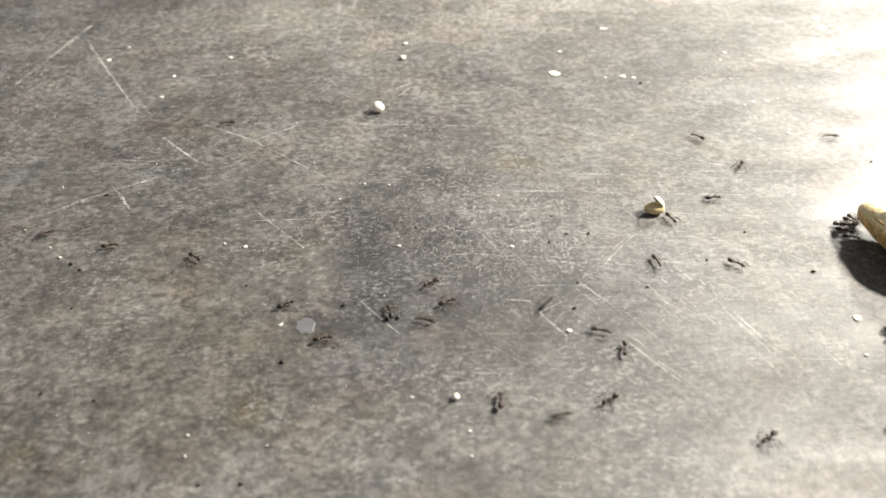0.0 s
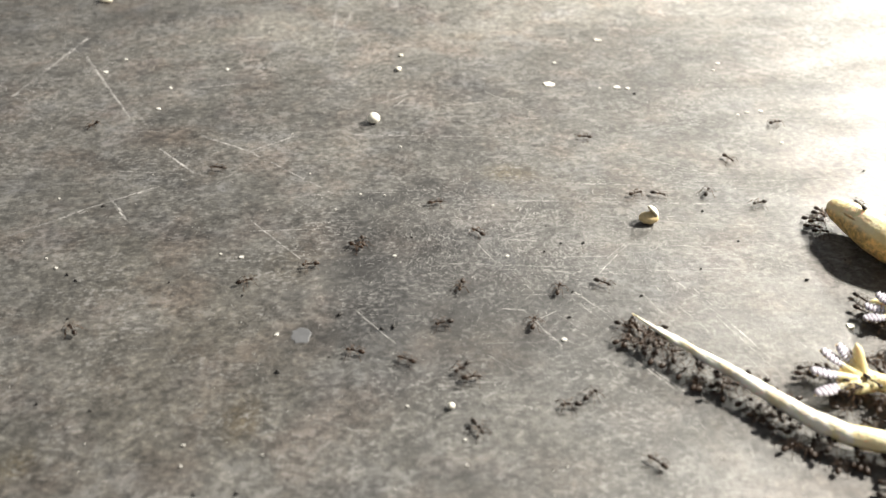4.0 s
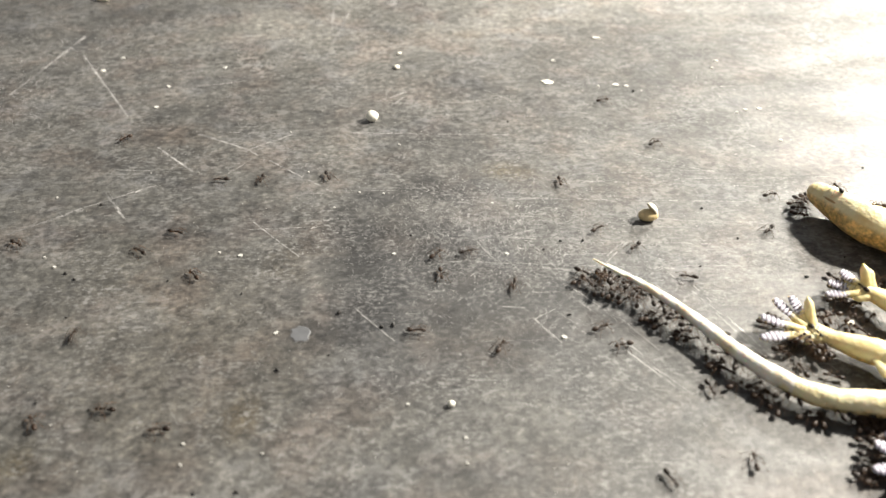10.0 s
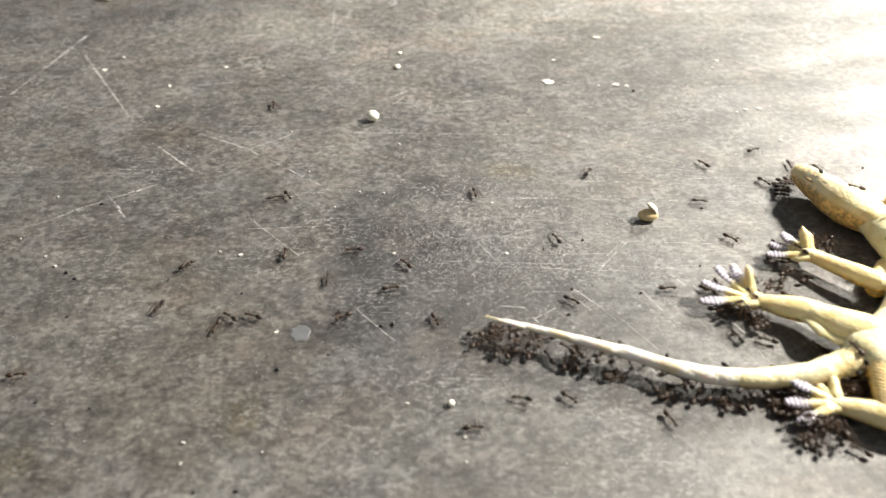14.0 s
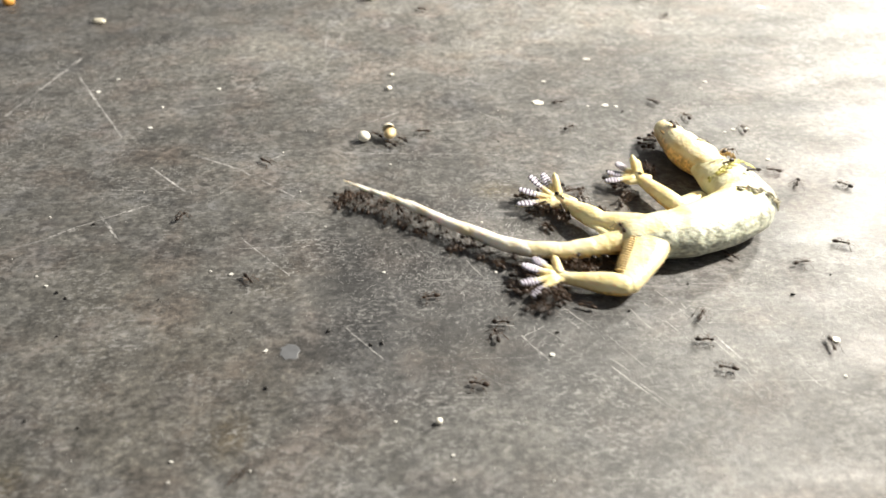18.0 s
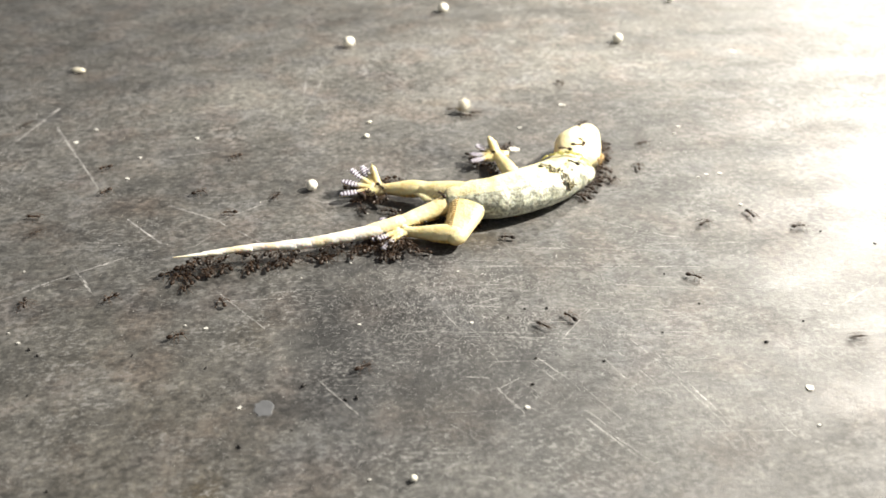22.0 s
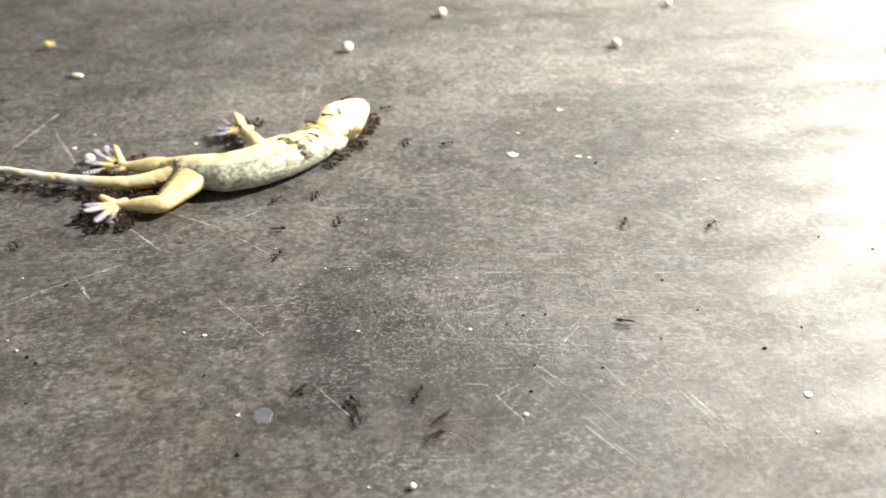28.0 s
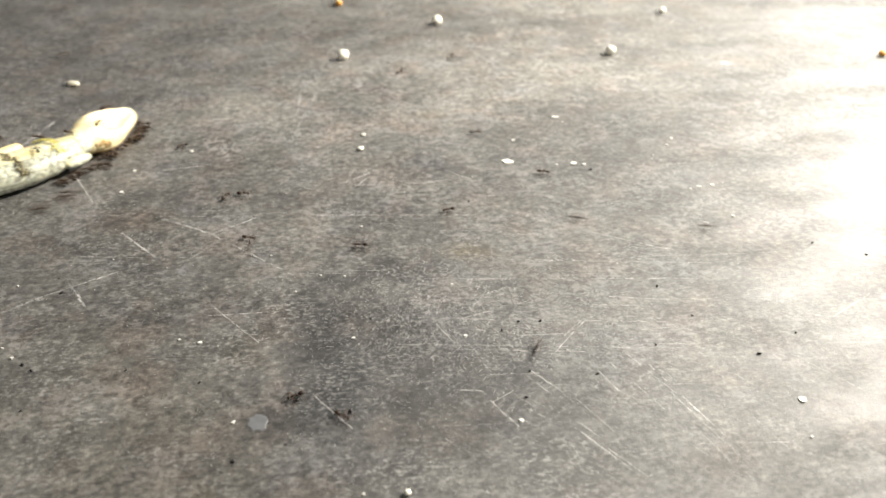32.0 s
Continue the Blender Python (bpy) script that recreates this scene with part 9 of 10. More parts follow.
    # the seed and the carried grains
    walk(seed_thing, [(0, pose(0.0361, 0.1178, 0)), (14.7, pose(0.0361, 0.1178, 0)), (16.5, pose(0.0164, 0.1374, 0.0006, 0, 0, 30)), (17, pose(0.0093, 0.1412, 0.0006, 0, 0, 40)), (18, pose(-0.0112, 0.1548, 0.0006, 0, 0, 80)), (19, pose(-0.0253, 0.1735, 0.0006, 0, 0, 120)), (20, pose(-0.0495, 0.1799, 0.0006, 0, 0, 160)), (20.5, pose(-0.0453, 0.1888, 0.0006, 0, 0, 190)), (21, pose(-0.0308, 0.1937, 0.0006, 0, 0, 200)), (22, pose(0.0120, 0.1931, 0.0006, 0, 0, 240)), (23, pose(0.0489, 0.1907, 0.0006, 0, 0, 280)), (24, pose(0.0729, 0.2190, 0.0006, 0, 0, 320)), (25, pose(0.0663, 0.2412, 0.0006, 0, 0, 360)), (26.5, pose(0.1331, 0.3439, 0.0006, 0, 0, 380)), (28, pose(0.2896, 0.5824, 0.0006, 0, 0, 400)), (32, pose(0.2896, 0.5824, 0, 0, 0, 400))])
    walk(white_grain, [(0, pose(-0.0169, 0.1542, 0)), (18.2, pose(-0.0169, 0.1542, 0)), (19, pose(-0.0192, 0.1564, 0, 0, 0, 0)), (20, pose(-0.0182, 0.1595, 0, 0, 0, 25)), (20.5, pose(-0.0205, 0.1564, 0, 0, 0, 37.5)), (21, pose(-0.0233, 0.1542, 0, 0, 0, 50)), (22, pose(-0.0234, 0.1545, 0, 0, 0, 75)), (23, pose(-0.0211, 0.1577, 0, 0, 0, 100)), (24, pose(-0.0307, 0.1609, 0, 0, 0, 125)), (25, pose(-0.0360, 0.1743, 0, 0, 0, 150)), (27.5, pose(-0.0692, 0.1672, 0, 0, 0, 212.5)), (28, pose(-0.0776, 0.1710, 0, 0, 0, 225)), (29, pose(-0.0920, 0.1690, 0, 0, 0, 250)), (30, pose(-0.1097, 0.1672, 0, 0, 0, 275)), (32, pose(-0.1401, 0.1565, 0, 0, 0, 325))])
    walk(yellow_grain, [(0, pose(0.0236, 0.3665, 0.0006)), (24, pose(0.0560, 0.5607, 0.0006)), (25.5, pose(-0.0321, 0.3276, 0.0006)), (27.5, pose(-0.0820, 0.2430, 0.0006)), (28, pose(-0.1148, 0.2453, 0.0006)), (29, pose(-0.1715, 0.2415, 0.0006)), (32, pose(-0.2042, 0.2073, 0.0006))])
    # ants that hold on to the gecko and run along with it
    keys = [0, 0.5, 1, 2, 3, 5.5, 6, 7, 8, 9, 10, 11, 12, 13, 14, 14.5, 16.5, 17, 17.5, 18, 18.5, 19, 20, 21, 22, 23, 24, 25, 27.5, 28, 29, 30, 31, 32]
    poses = {}
    for t in keys:
        scene.frame_set(frame(t))
        bpy.context.view_layer.update()
        for key, ob in PIECES.items():
            poses[key, t] = ob.matrix_world.copy()
    rng = random.Random(21)
    k = 0

    def hold(piece, along, off, turn, height=None):
        nonlocal k
        ant = next_ant()
        rows = []
        if height is not None:
            tagged(ant, "small dark brown ant clinging to the gecko", "ant", "ants on the gecko")
        else:
            tagged(ant, "small dark brown ant hauling at the gecko", "ant", "ants on the gecko")
        for i, t in enumerate(keys):
            m = poses[piece, t]
            jx, jy = 0.0006 * math.sin(i * 1.7 + k), 0.0005 * math.cos(i * 2.3 + k)
            p = m @ Vector((along + jx, off + jy, 0))
            ax = m.to_3x3() @ Vector((1, 0, 0))
            h = math.degrees(math.atan2(ax.y, ax.x)) + turn + 14 * math.sin(i * 1.3 + 2 * k)
            rows.append((t, pose(p.x, p.y, 0 if height is None else p.z + height, 0, 0, h)))
        walk(ant, rows)
        k += 1

    for i in range(20):
        for c, side in enumerate((-1, -1, 1, -1)):
            off = side * rng.uniform(0.0012, 0.0036 if side < 0 else 0.0032)
            hold("tail%d" % i, rng.uniform(-0.003, 0.003), off if c else -0.0015, -90 * side + rng.uniform(-50, 50), None if c else -0.0012)
    for foot, count in (("foot_far", 22), ("foot_near", 40), ("hand", 18)):
        for _ in range(count):
            a = rng.uniform(-2.2, 2.2)
            r = rng.uniform(0.0030, 0.0080)
            hold(foot, r * math.cos(a), r * math.sin(a), 180 + math.degrees(a) + rng.uniform(-40, 40), rng.choice((None, -0.0012, -0.0006, 0.0)) if r < 0.0065 else None)
    for _ in range(20):
        a = rng.uniform(-2.4, 1.2)
        hold("head", 0.001 + 0.0095 * math.cos(a), 0.0064 * math.sin(a), 180 + math.degrees(a) + rng.uniform(-30, 30))
    for piece in ("shin_far", "thigh_far", "tail2"):
        for _ in range(3):
            hold(piece, rng.uniform(-0.005, 0.005), rng.choice((-1, 1)) * rng.uniform(0.0030, 0.0075), rng.uniform(0, 360))
    for piece, count in (("shin_near", 4), ("body9", 3), ("body8", 3), ("tail0", 2), ("tail1", 2)):
        for _ in range(count):
            hold(piece, rng.uniform(-0.004, 0.004), -rng.uniform(0.0035, 0.0085), 90 + rng.uniform(-60, 60))
    for piece in ("body7", "body8", "body9", "body6", "shin_near", "thigh_near", "shin_near"):
        for _ in range(2):
            hold(piece, rng.uniform(-0.003, 0.003), -rng.uniform(0.0055, 0.0075), 90 + rng.uniform(-40, 40))
    for piece, along, off, height in (("head", -0.004, -0.001, 0.0030), ("head", 0.003, 0.002, 0.0024), ("body7", 0.0, 0.001, 0.0044), ("body6", 0.001, -0.003, 0.0036),
                                      ("tail1", 0.001, 0.0005, 0.0016), ("foot_far", 0.0, 0.0, 0.0004), ("body8", 0.0, -0.001, 0.0042), ("hand", 0.001, 0.0, 0.0004)):
        hold(piece, along, off, rng.uniform(0, 360), height)
    for i in range(8):
        hold("tail0", rng.uniform(-0.002, 0.002), -rng.uniform(0.0018, 0.0036), rng.uniform(0, 360), rng.uniform(-0.0018, 0.0006))
    for i in range(7):
        hold("tail%d" % (20 - 1), -rng.uniform(0.0005, 0.0045), rng.uniform(-0.0036, 0.0026), rng.uniform(-60, 60))
    # ants that run freely

    def run(active, *points):
        nonlocal k
        ant = next_ant()
        tagged(ant, "small dark brown ant running over the sheet", "ant", "ants on the sheet")
        walk(ant, trail(*points))
        stride(ant, active[0], active[1], k)
        k += 1

    run((0.0, 32.0), (0, -72.8, 110.1), (1, -43.6, 129.5), (2, 0.2, 133.1), (3, 24.8, 132.9), (6, 53.4, 108.3), (7, 56.7, 108.8), (7.62, 96.6, 105.6), (16.77, 138.6, 192.8), (18, 66.1, 226.5), (19, 76.5, 216.2), (20.08, 129.9, 171), (24.54, 100.4, 122.2), (25, 70.4, 123), (28, 4.3, 87.2), (28.62, -14.2, 51.7), (31.08, -2.1, 48.7), (32, 21.7, 103.8))
    run((0.0, 30.1), (0, -60.3, 107), (1, -48.3, 109.2), (2, -38.1, 112.6), (3, -25.7, 111.2), (6, -8.8, 103), (7, -5.3, 90.5), (8, -4.5, 83.4), (9, -0.5, 61), (10, 39.4, 63.8), (11, 8.5, 73.9), (12, 1.4, 78.2), (13, -8, 87.5), (14, -17.2, 91.5), (14.62, -17.1, 51.5), (19.08, 35.8, 51.6), (20, 31.6, 111.4), (21, 75.9, 135.5), (22, 78.5, 136.3), (22.46, 108.5, 135.6), (24.54, 105.4, 131.4), (25, 75.7, 135.6), (25.46, 99.3, 117), (27.92, 120.2, 157.7), (29, 56.4, 186.5), (30.08, 116.8, 151.1), (32, 116.8, 151.1))
    run((0.0, 32.0), (0, -44.8, 104.1), (1, -41.6, 101.6), (2, -45.6, 100.3), (3, -40.6, 101.3), (6, -30.5, 98), (7, -33.5, 106.5), (8, -29.9, 116.1), (9, -35.5, 121.7), (10, -44.7, 130.4), (11, -60.5, 113.8), (12, -62.3, 102.9), (13, -58.4, 111.5), (14, -47, 93.9), (14.46, -75, 83.1), (18.08, -106.6, 148.8), (19, -46.7, 146), (19.92, -106.4, 140.5), (21.46, -124.6, 167.9), (23, -34.2, 210.6), (24.54, -130.7, 184.6), (27.62, -119.6, 170.9), (29, -34, 198.6), (30, -32.8, 200), (31, -47, 190.4), (32, -57.2, 182.1))
    run((0.0, 32.0), (0, -48.4, 148.4), (1, -60.2, 146), (2, -48.4, 143.6), (3, -25.8, 128), (6, -11.8, 90), (7, -15, 84.4), (8, -11.5, 78.6), (9, 1.8, 63.1), (10, 7.1, 84.8), (11, 11.4, 89.8), (12, 16.3, 89.3), (13, 14.8, 83.8), (14, 16.3, 74.9), (17, 29.5, 73.3), (18, 42.5, 95.9), (19, 55.9, 113.4), (20, 46.6, 112), (21, 44.2, 109.9), (22, 52.1, 119.9), (23, 43.9, 88.3), (24, 19.9, 76.8), (25, 64.9, 80.1), (25.4, 84.7, 77.4), (29.46, 105.7, 119), (31, 19.6, 169.9), (32, 31, 166))
    run((0.0, 30.6), (0, -27.5, 92.4), (1, -22.7, 95.3), (2, -6.3, 86.2), (3, -1.2, 74.4), (6, 10.9, 61.8), (6.4, -5, 49.8), (10.54, -36.4, 44.4), (11, -24.4, 71.9), (12, -5.9, 61.3), (13, -7, 61.3), (14, -20.9, 100.4), (17, -5.1, 161.2), (18, 27.9, 171.4), (19, 37.2, 173.2), (20, 58.3, 177.6), (21, 59.6, 162.5), (22, 44.3, 156.4), (23, 55.3, 160.6), (24, 43.4, 139.8), (25, 56.5, 137.7), (28, 44.1, 141.3), (29, 81.4, 123.5), (30, 66.4, 138.6), (30.62, 93.5, 109.2), (32, 93.5, 109.2))
    run((0.0, 32.0), (0, -20.7, 85), (1, -16.3, 86.2), (2, -11.2, 81.3), (3, -6.1, 78.1), (6, 15.4, 82.8), (7, 15.3, 83.2), (8, 16, 77.1), (8.46, 1.6, 50.8), (11.08, -14.5, 48.8), (12, 4, 105.9), (13, 0.6, 109.9), (14, -16.8, 108.3), (17, -44.9, 104.5), (17.62, -82.3, 90.3), (20.08, -91.2, 107), (21, -38.3, 135.4), (22, -39.4, 144.5), (23, -40.8, 128.1), (24, -47.1, 131), (25, -47.7, 145), (28, -30.6, 152), (29, -21.9, 198.2), (30, -23.6, 190.4), (31, -16.9, 188.7), (32, 16.3, 187.5))
    run((0.0, 32.0), (0, -10.7, 90.8), (1, -14.6, 104.9), (2, -6.1, 111.8), (3, 13.2, 102), (6, 34, 98.7), (7, 39.6, 71.6), (8, 39.8, 74.8), (9, 29.5, 63.1), (10, 27.7, 61.6), (11, 33.9, 62.5), (11.4, 18, 50.3), (23.54, -18.4, 49.1), (24, -6.5, 76.6), (24.46, -19.8, 49.7), (29.62, -6, 45.6), (31, 3.4, 135.1), (32, -10.2, 136.3))
    run((0.0, 18.4), (0, -4.2, 97.9), (1, -7.9, 95.4), (2, -10.3, 94.8), (3, -12.3, 83.2), (6, -20.4, 87.5), (7, -14.5, 89.5), (8, -4.2, 90.1), (9, -8.7, 103.2), (10, -2.9, 107.1), (11, -0.9, 111.2), (12, -0.4, 111.4), (13, -2.9, 105.7), (14, -7.8, 104.4), (17, 2.7, 131.7), (18.38, -33.7, 49.4), (32, -33.7, 49.4))
    run((0.0, 31.5), (0, -4.9, 89.1), (1, -26.7, 94.7), (2, -28.6, 89.6), (3, -53.7, 86.1), (6, -67, 95.9), (7, -46.6, 100.6), (8, -43.1, 96.3), (9, -63.1, 118.2), (10, -49.7, 113.6), (11, -38.7, 111.6), (12, -28.4, 97.9), (13, -21.8, 89.3), (14, -31.5, 91.5), (17, -68.2, 109.8), (17.4, -88.1, 107.3), (20.08, -81.5, 98.1), (21, -24.4, 116.7), (21.92, -79.6, 93.2), (23.62, -136.6, 203.9), (25, -57.9, 247.5), (26.38, -146.9, 234.3), (27.62, -132.2, 199.9), (29, -51.6, 239.8), (30, -44.9, 246.4), (31.54, -135.2, 203.5), (32, -135.2, 203.5))
    run((0.0, 30.5), (0, -1.8, 93.2), (1, 4.5, 96.1), (2, 1.8, 102.5), (3, 0.8, 101.6), (6, 3.3, 88.8), (7, -0.9, 81.5), (8, 1, 83.4), (9, 16.4, 104.4), (10, 26.2, 114.3), (11, 46.3, 125.6), (12, 53.2, 135.2), (13, 57.7, 134.8), (14, 61.1, 129.6), (17, 70.4, 117.9), (18, 73.2, 115.6), (18.46, 103.2, 115.5), (29.54, 74.2, 70.9), (30, 54.3, 93.4), (30.46, 76.3, 72.9), (32, 76.3, 72.9))
    run((0.0, 32.0), (0, 14, 92.9), (1, 45.6, 131.6), (2, 64.3, 151.6), (3, 68.3, 153.4), (6, 74.8, 153.9), (7, 73.1, 155.8), (8, 57.9, 138.3), (9, 57.2, 130.1), (10, 60.7, 124.9), (11, 60.9, 128.8), (12, 62.9, 129.7), (13, 61.7, 134.8), (14, 62.4, 141), (14.77, 100.2, 108.3), (16.92, 113.2, 139.8), (18, 50.9, 171.7), (19, 42.9, 194.9), (20, 0.9, 174.4), (21, -15.2, 173.7), (22, -30.8, 151.3), (23, -34.5, 135.9), (24, -40.1, 131.8), (25, -51, 151.5), (28, -8.5, 198.6), (29, 0.1, 195.7), (30, -6.3, 206.4), (31, -21.8, 178.5), (32, -81.4, 152.5))
    run((0.0, 21.6), (0, 25, 83.5), (1, 24.7, 81.8), (2, 15.1, 92.2), (3, 16.4, 96.4), (6, 17.9, 100.8), (7, 17.8, 101.3), (8, 20.4, 88.4), (9, 17.2, 87.5), (10, 22.8, 89), (11, 36.7, 99.8), (12, 41, 101.8), (13, 42.9, 111.5), (14, 49.5, 111.7), (17, 45.1, 78.5), (18, 43.7, 84), (19, 36.1, 74.5), (20, 33, 76), (21, 26.2, 82.9), (21.62, 1.3, 51.6), (32, 1.3, 51.6))
    run((0.0, 32.0), (0, 21.4, 73.7), (1, 19.9, 72.7), (2, 28.1, 72.3), (3, 21.3, 74.4), (6, 8.7, 72.5), (7, -2.5, 71.9), (8, -23.5, 85.2), (9, -17.4, 98.6), (10, 2.5, 107.9), (11, 18.8, 112.3), (12, 18.6, 109.8), (13, 22.6, 117.7), (14, 27.2, 132.6), (17, 35.2, 144.8), (18, 28.9, 159), (19.38, 98.5, 101.9), (30.92, 103.4, 128), (32, 35.6, 145.3))
    run((0.0, 32.0), (0, 5.8, 73.1), (1, 6, 80.3), (2, -2.9, 89.6), (3, -19.6, 105.3), (6, -27.8, 101.5), (7, -33.9, 98.5), (8, -35.8, 97), (9, -36.7, 96.6), (10, -43.3, 101.6), (11, -45.8, 105.8), (12, -46.6, 101.5), (13, -40.8, 92.8), (14, -36.9, 89.3), (14.62, -73.3, 72.6), (18.23, -102.6, 135.1), (19, -58.4, 158.4), (20, -42.1, 165.9), (21, -37.9, 171.2), (22, -42.9, 169.6), (23, -48.6, 164.2), (23.92, -105.3, 144.6), (28.23, -120.3, 181.7), (29, -72.5, 196.4), (29.77, -115.8, 171.4), (31.38, -147.4, 231.5), (32, -110.4, 246.5))
    run((0.0, 18.1), (0, 13.9, 70.7), (1, 47, 79), (2, 61.1, 101.9), (3, 60.9, 126.1), (6, 43.4, 109.9), (7, 34.9, 106), (8, 33.9, 109.9), (9, 33.5, 110.6), (10, 32.4, 109.5), (11, 28.8, 105.7), (12, 24.2, 107.4), (13, 18.7, 106.7), (14, 18.7, 111.3), (17, 8.8, 120.2), (18.08, 9.7, 50.2), (32, 9.7, 50.2))
    run((0.0, 13.4), (0, 41.7, 67.3), (1, 35, 62.4), (2, 2.9, 65.1), (3, 12.4, 82.6), (6, 12.7, 95.9), (7, 8.3, 102), (8, -22.4, 93.6), (8.77, -39.8, 46.7), (12.6, 23.6, 47.9), (13, 36.1, 63.4), (13.4, 22.4, 48.8), (32, 22.4, 48.8))
    run((0.0, 32.0), (0, 47.8, 121.8), (1, 57.5, 123), (2, 48.9, 115.2), (3, 16.2, 90.5), (6, -15.5, 91.3), (7, -35.5, 86.1), (8, -41.7, 91), (9, -70.5, 110.2), (9.4, -90.4, 108.6), (12.38, -69.2, 71.6), (13, -33.3, 89.3), (14, -35.1, 91.3), (17, -76.1, 110.7), (17.4, -95.3, 116.3), (20.23, -98, 131.3), (21, -48.1, 133.6), (22, -42.9, 118.9), (23, -44.6, 112.6), (23.62, -82, 98.5), (29.92, -109.9, 152.5), (31, -44.7, 177.8), (32, -105, 153.6))
    run((0.0, 32.0), (0, 50.3, 143.3), (1, 50.6, 142.7), (2, 49.5, 143.9), (3, 55.2, 141.3), (6, 58, 106), (6.46, 81.9, 87.8), (17.08, 114, 145), (18, 57.1, 164), (18.92, 113.6, 143.8), (31.23, 112.4, 136.5), (32, 62.6, 141.1))
    run((0.0, 19.6), (0, 56.2, 133), (1, 53.9, 129), (2, 47.1, 120.4), (3, 50, 123.8), (6, 46.7, 129.9), (7, 59.8, 123.2), (8, 63.3, 130.1), (9, 63.4, 125.3), (10, 57.4, 114.3), (11, 41.8, 106.9), (12, 37.1, 103.6), (13, 28.9, 140.3), (14.23, 87.5, 85.8), (17.23, 106.8, 125.9), (18, 68.4, 158), (19, 79.8, 166.3), (19.62, 118.2, 155.3), (32, 118.2, 155.3))
    run((0.0, 29.6), (0, 78.1, 143.9), (1, 48.2, 145), (2, 33.3, 129.2), (3, 33.5, 125.1), (6, 39.7, 129.7), (7, 36.4, 129.9), (8, 38.2, 137.9), (9, 28.1, 131.7), (10, 21.3, 129.8), (11, 52, 124.5), (12, 56.4, 108.2), (13, 52.1, 128.8), (14, 51.1, 135.7), (17, 8.2, 156.6), (18, -3.7, 157.5), (19, -38.5, 158.3), (20, -48.1, 154.3), (21, -65.4, 164.9), (22, -72, 164.8), (23, -77.3, 153.5), (23.46, -104.5, 140.9), (28.38, -161.2, 269.9), (29, -121.5, 264.9), (29.62, -161.5, 263.2), (32, -161.5, 263.2))
    run((0.0, 20.4), (0, 38.6, 115.7), (1, 40.8, 110.9), (2, 41, 112.4), (3, 19.9, 91.1), (6, -6.4, 76.1), (7, -10.6, 69.5), (8, -33.2, 61), (9, -53.9, 60.6), (10, -58.6, 87.3), (11, -53.4, 110.2), (12, -8.4, 98.3), (13, 4.7, 100), (14, 19.2, 95.4), (17, 28.8, 82), (18, 41.4, 90.2), (19, 44.8, 87.8), (20, 56.3, 77), (20.4, 76.3, 76.4), (32, 76.3, 76.4))
    run((0.0, 22.1), (0, 46.9, 103.2), (1, 52.9, 98.6), (2, 54.8, 99), (3, 16.2, 78.7), (6, -24, 98.7), (7, -27.1, 102.8), (8, -30.9, 106.7), (8.77, -74.1, 81.5), (12.92, -109.2, 152.1), (14, -39.7, 160.2), (17, -52.6, 157.7), (18, -37.2, 144.9), (19, -23.1, 135.9), (20, -4.2, 126.8), (21, 4.7, 121.3), (22.08, 5.9, 51.3), (32, 5.9, 51.3))
    run((0.0, 32.0), (0, 21.7, 87.1), (1, 38, 82.6), (1.62, 25.3, 44.6), (5.38, 6.5, 49.1), (6, 26.2, 83.9), (7, 10.4, 91.5), (8, -15.5, 92.5), (9, -27.8, 93.2), (10, -54.2, 108), (11, -64.7, 117.2), (11.46, -94.3, 121.7), (13.08, -85.6, 99.8), (14, -31.2, 124.9), (17, -43.5, 115.1), (18, -33.5, 105.8), (19, -27.7, 94.7), (19.77, -72.9, 73.3), (21.46, -95.5, 121.2), (23, -6.8, 167.4), (24, 27.6, 178), (25, 45.1, 156.9), (28, 62, 139.7), (29, 55.7, 147.8), (30, 41, 140.1), (31, 24.7, 154.7), (32, 8.3, 149.6))
    run((0.0, 13.5), (0, 33.7, 103.8), (1, 37.4, 90.8), (2, 27.2, 102.6), (3, 13.2, 107.7), (6, 0.7, 129.7), (7, 10.7, 133.9), (8, 0.1, 125), (9, -1, 109.8), (10, -1.9, 102.2), (11, 5, 84.5), (12, 24.6, 78.7), (13, 38.1, 73.4), (13.46, 19.4, 50), (32, 19.4, 50))
    run((0.5, 28.6), (0, -104.4, 144.5), (0.54, -104.4, 144.5), (1, -74.6, 147.6), (2, -70.6, 152.4), (3, -75.6, 160.4), (6, -81.3, 129.7), (7, -33.8, 137.5), (8, -24.3, 141.2), (9, -34.2, 136.9), (10, -37, 130.8), (11, -33.8, 118.9), (12, -22.3, 97.2), (13, -10.4, 83.8), (14, 2.4, 69.5), (17, 9.3, 81.6), (18, 8.8, 91.1), (19, 5.8, 101.5), (20, 1.8, 125.2), (21, -19.4, 112.9), (22, -55.6, 116.1), (23, -55.7, 111.3), (24, -66.1, 112.2), (25, -65.1, 116.3), (28, -8.8, 87.3), (28.62, -26.3, 51.3), (32, -26.3, 51.3))
    run((0.6, 17.4), (0, -39.4, 50.4), (0.6, -39.4, 50.4), (1, -33.9, 69.6), (2, -63.8, 110.9), (3, -27.4, 119.7), (6, 9.5, 128.3), (7, 19.3, 129.9), (8, 24.9, 141.8), (9, 16.8, 130.6), (10, 10.3, 99.4), (11, 8.2, 87), (12, 27.7, 82.1), (13, 25.7, 77.6), (14, 29.9, 71.2), (17, 30.9, 67.4), (17.4, 25.5, 48.1), (32, 25.5, 48.1))
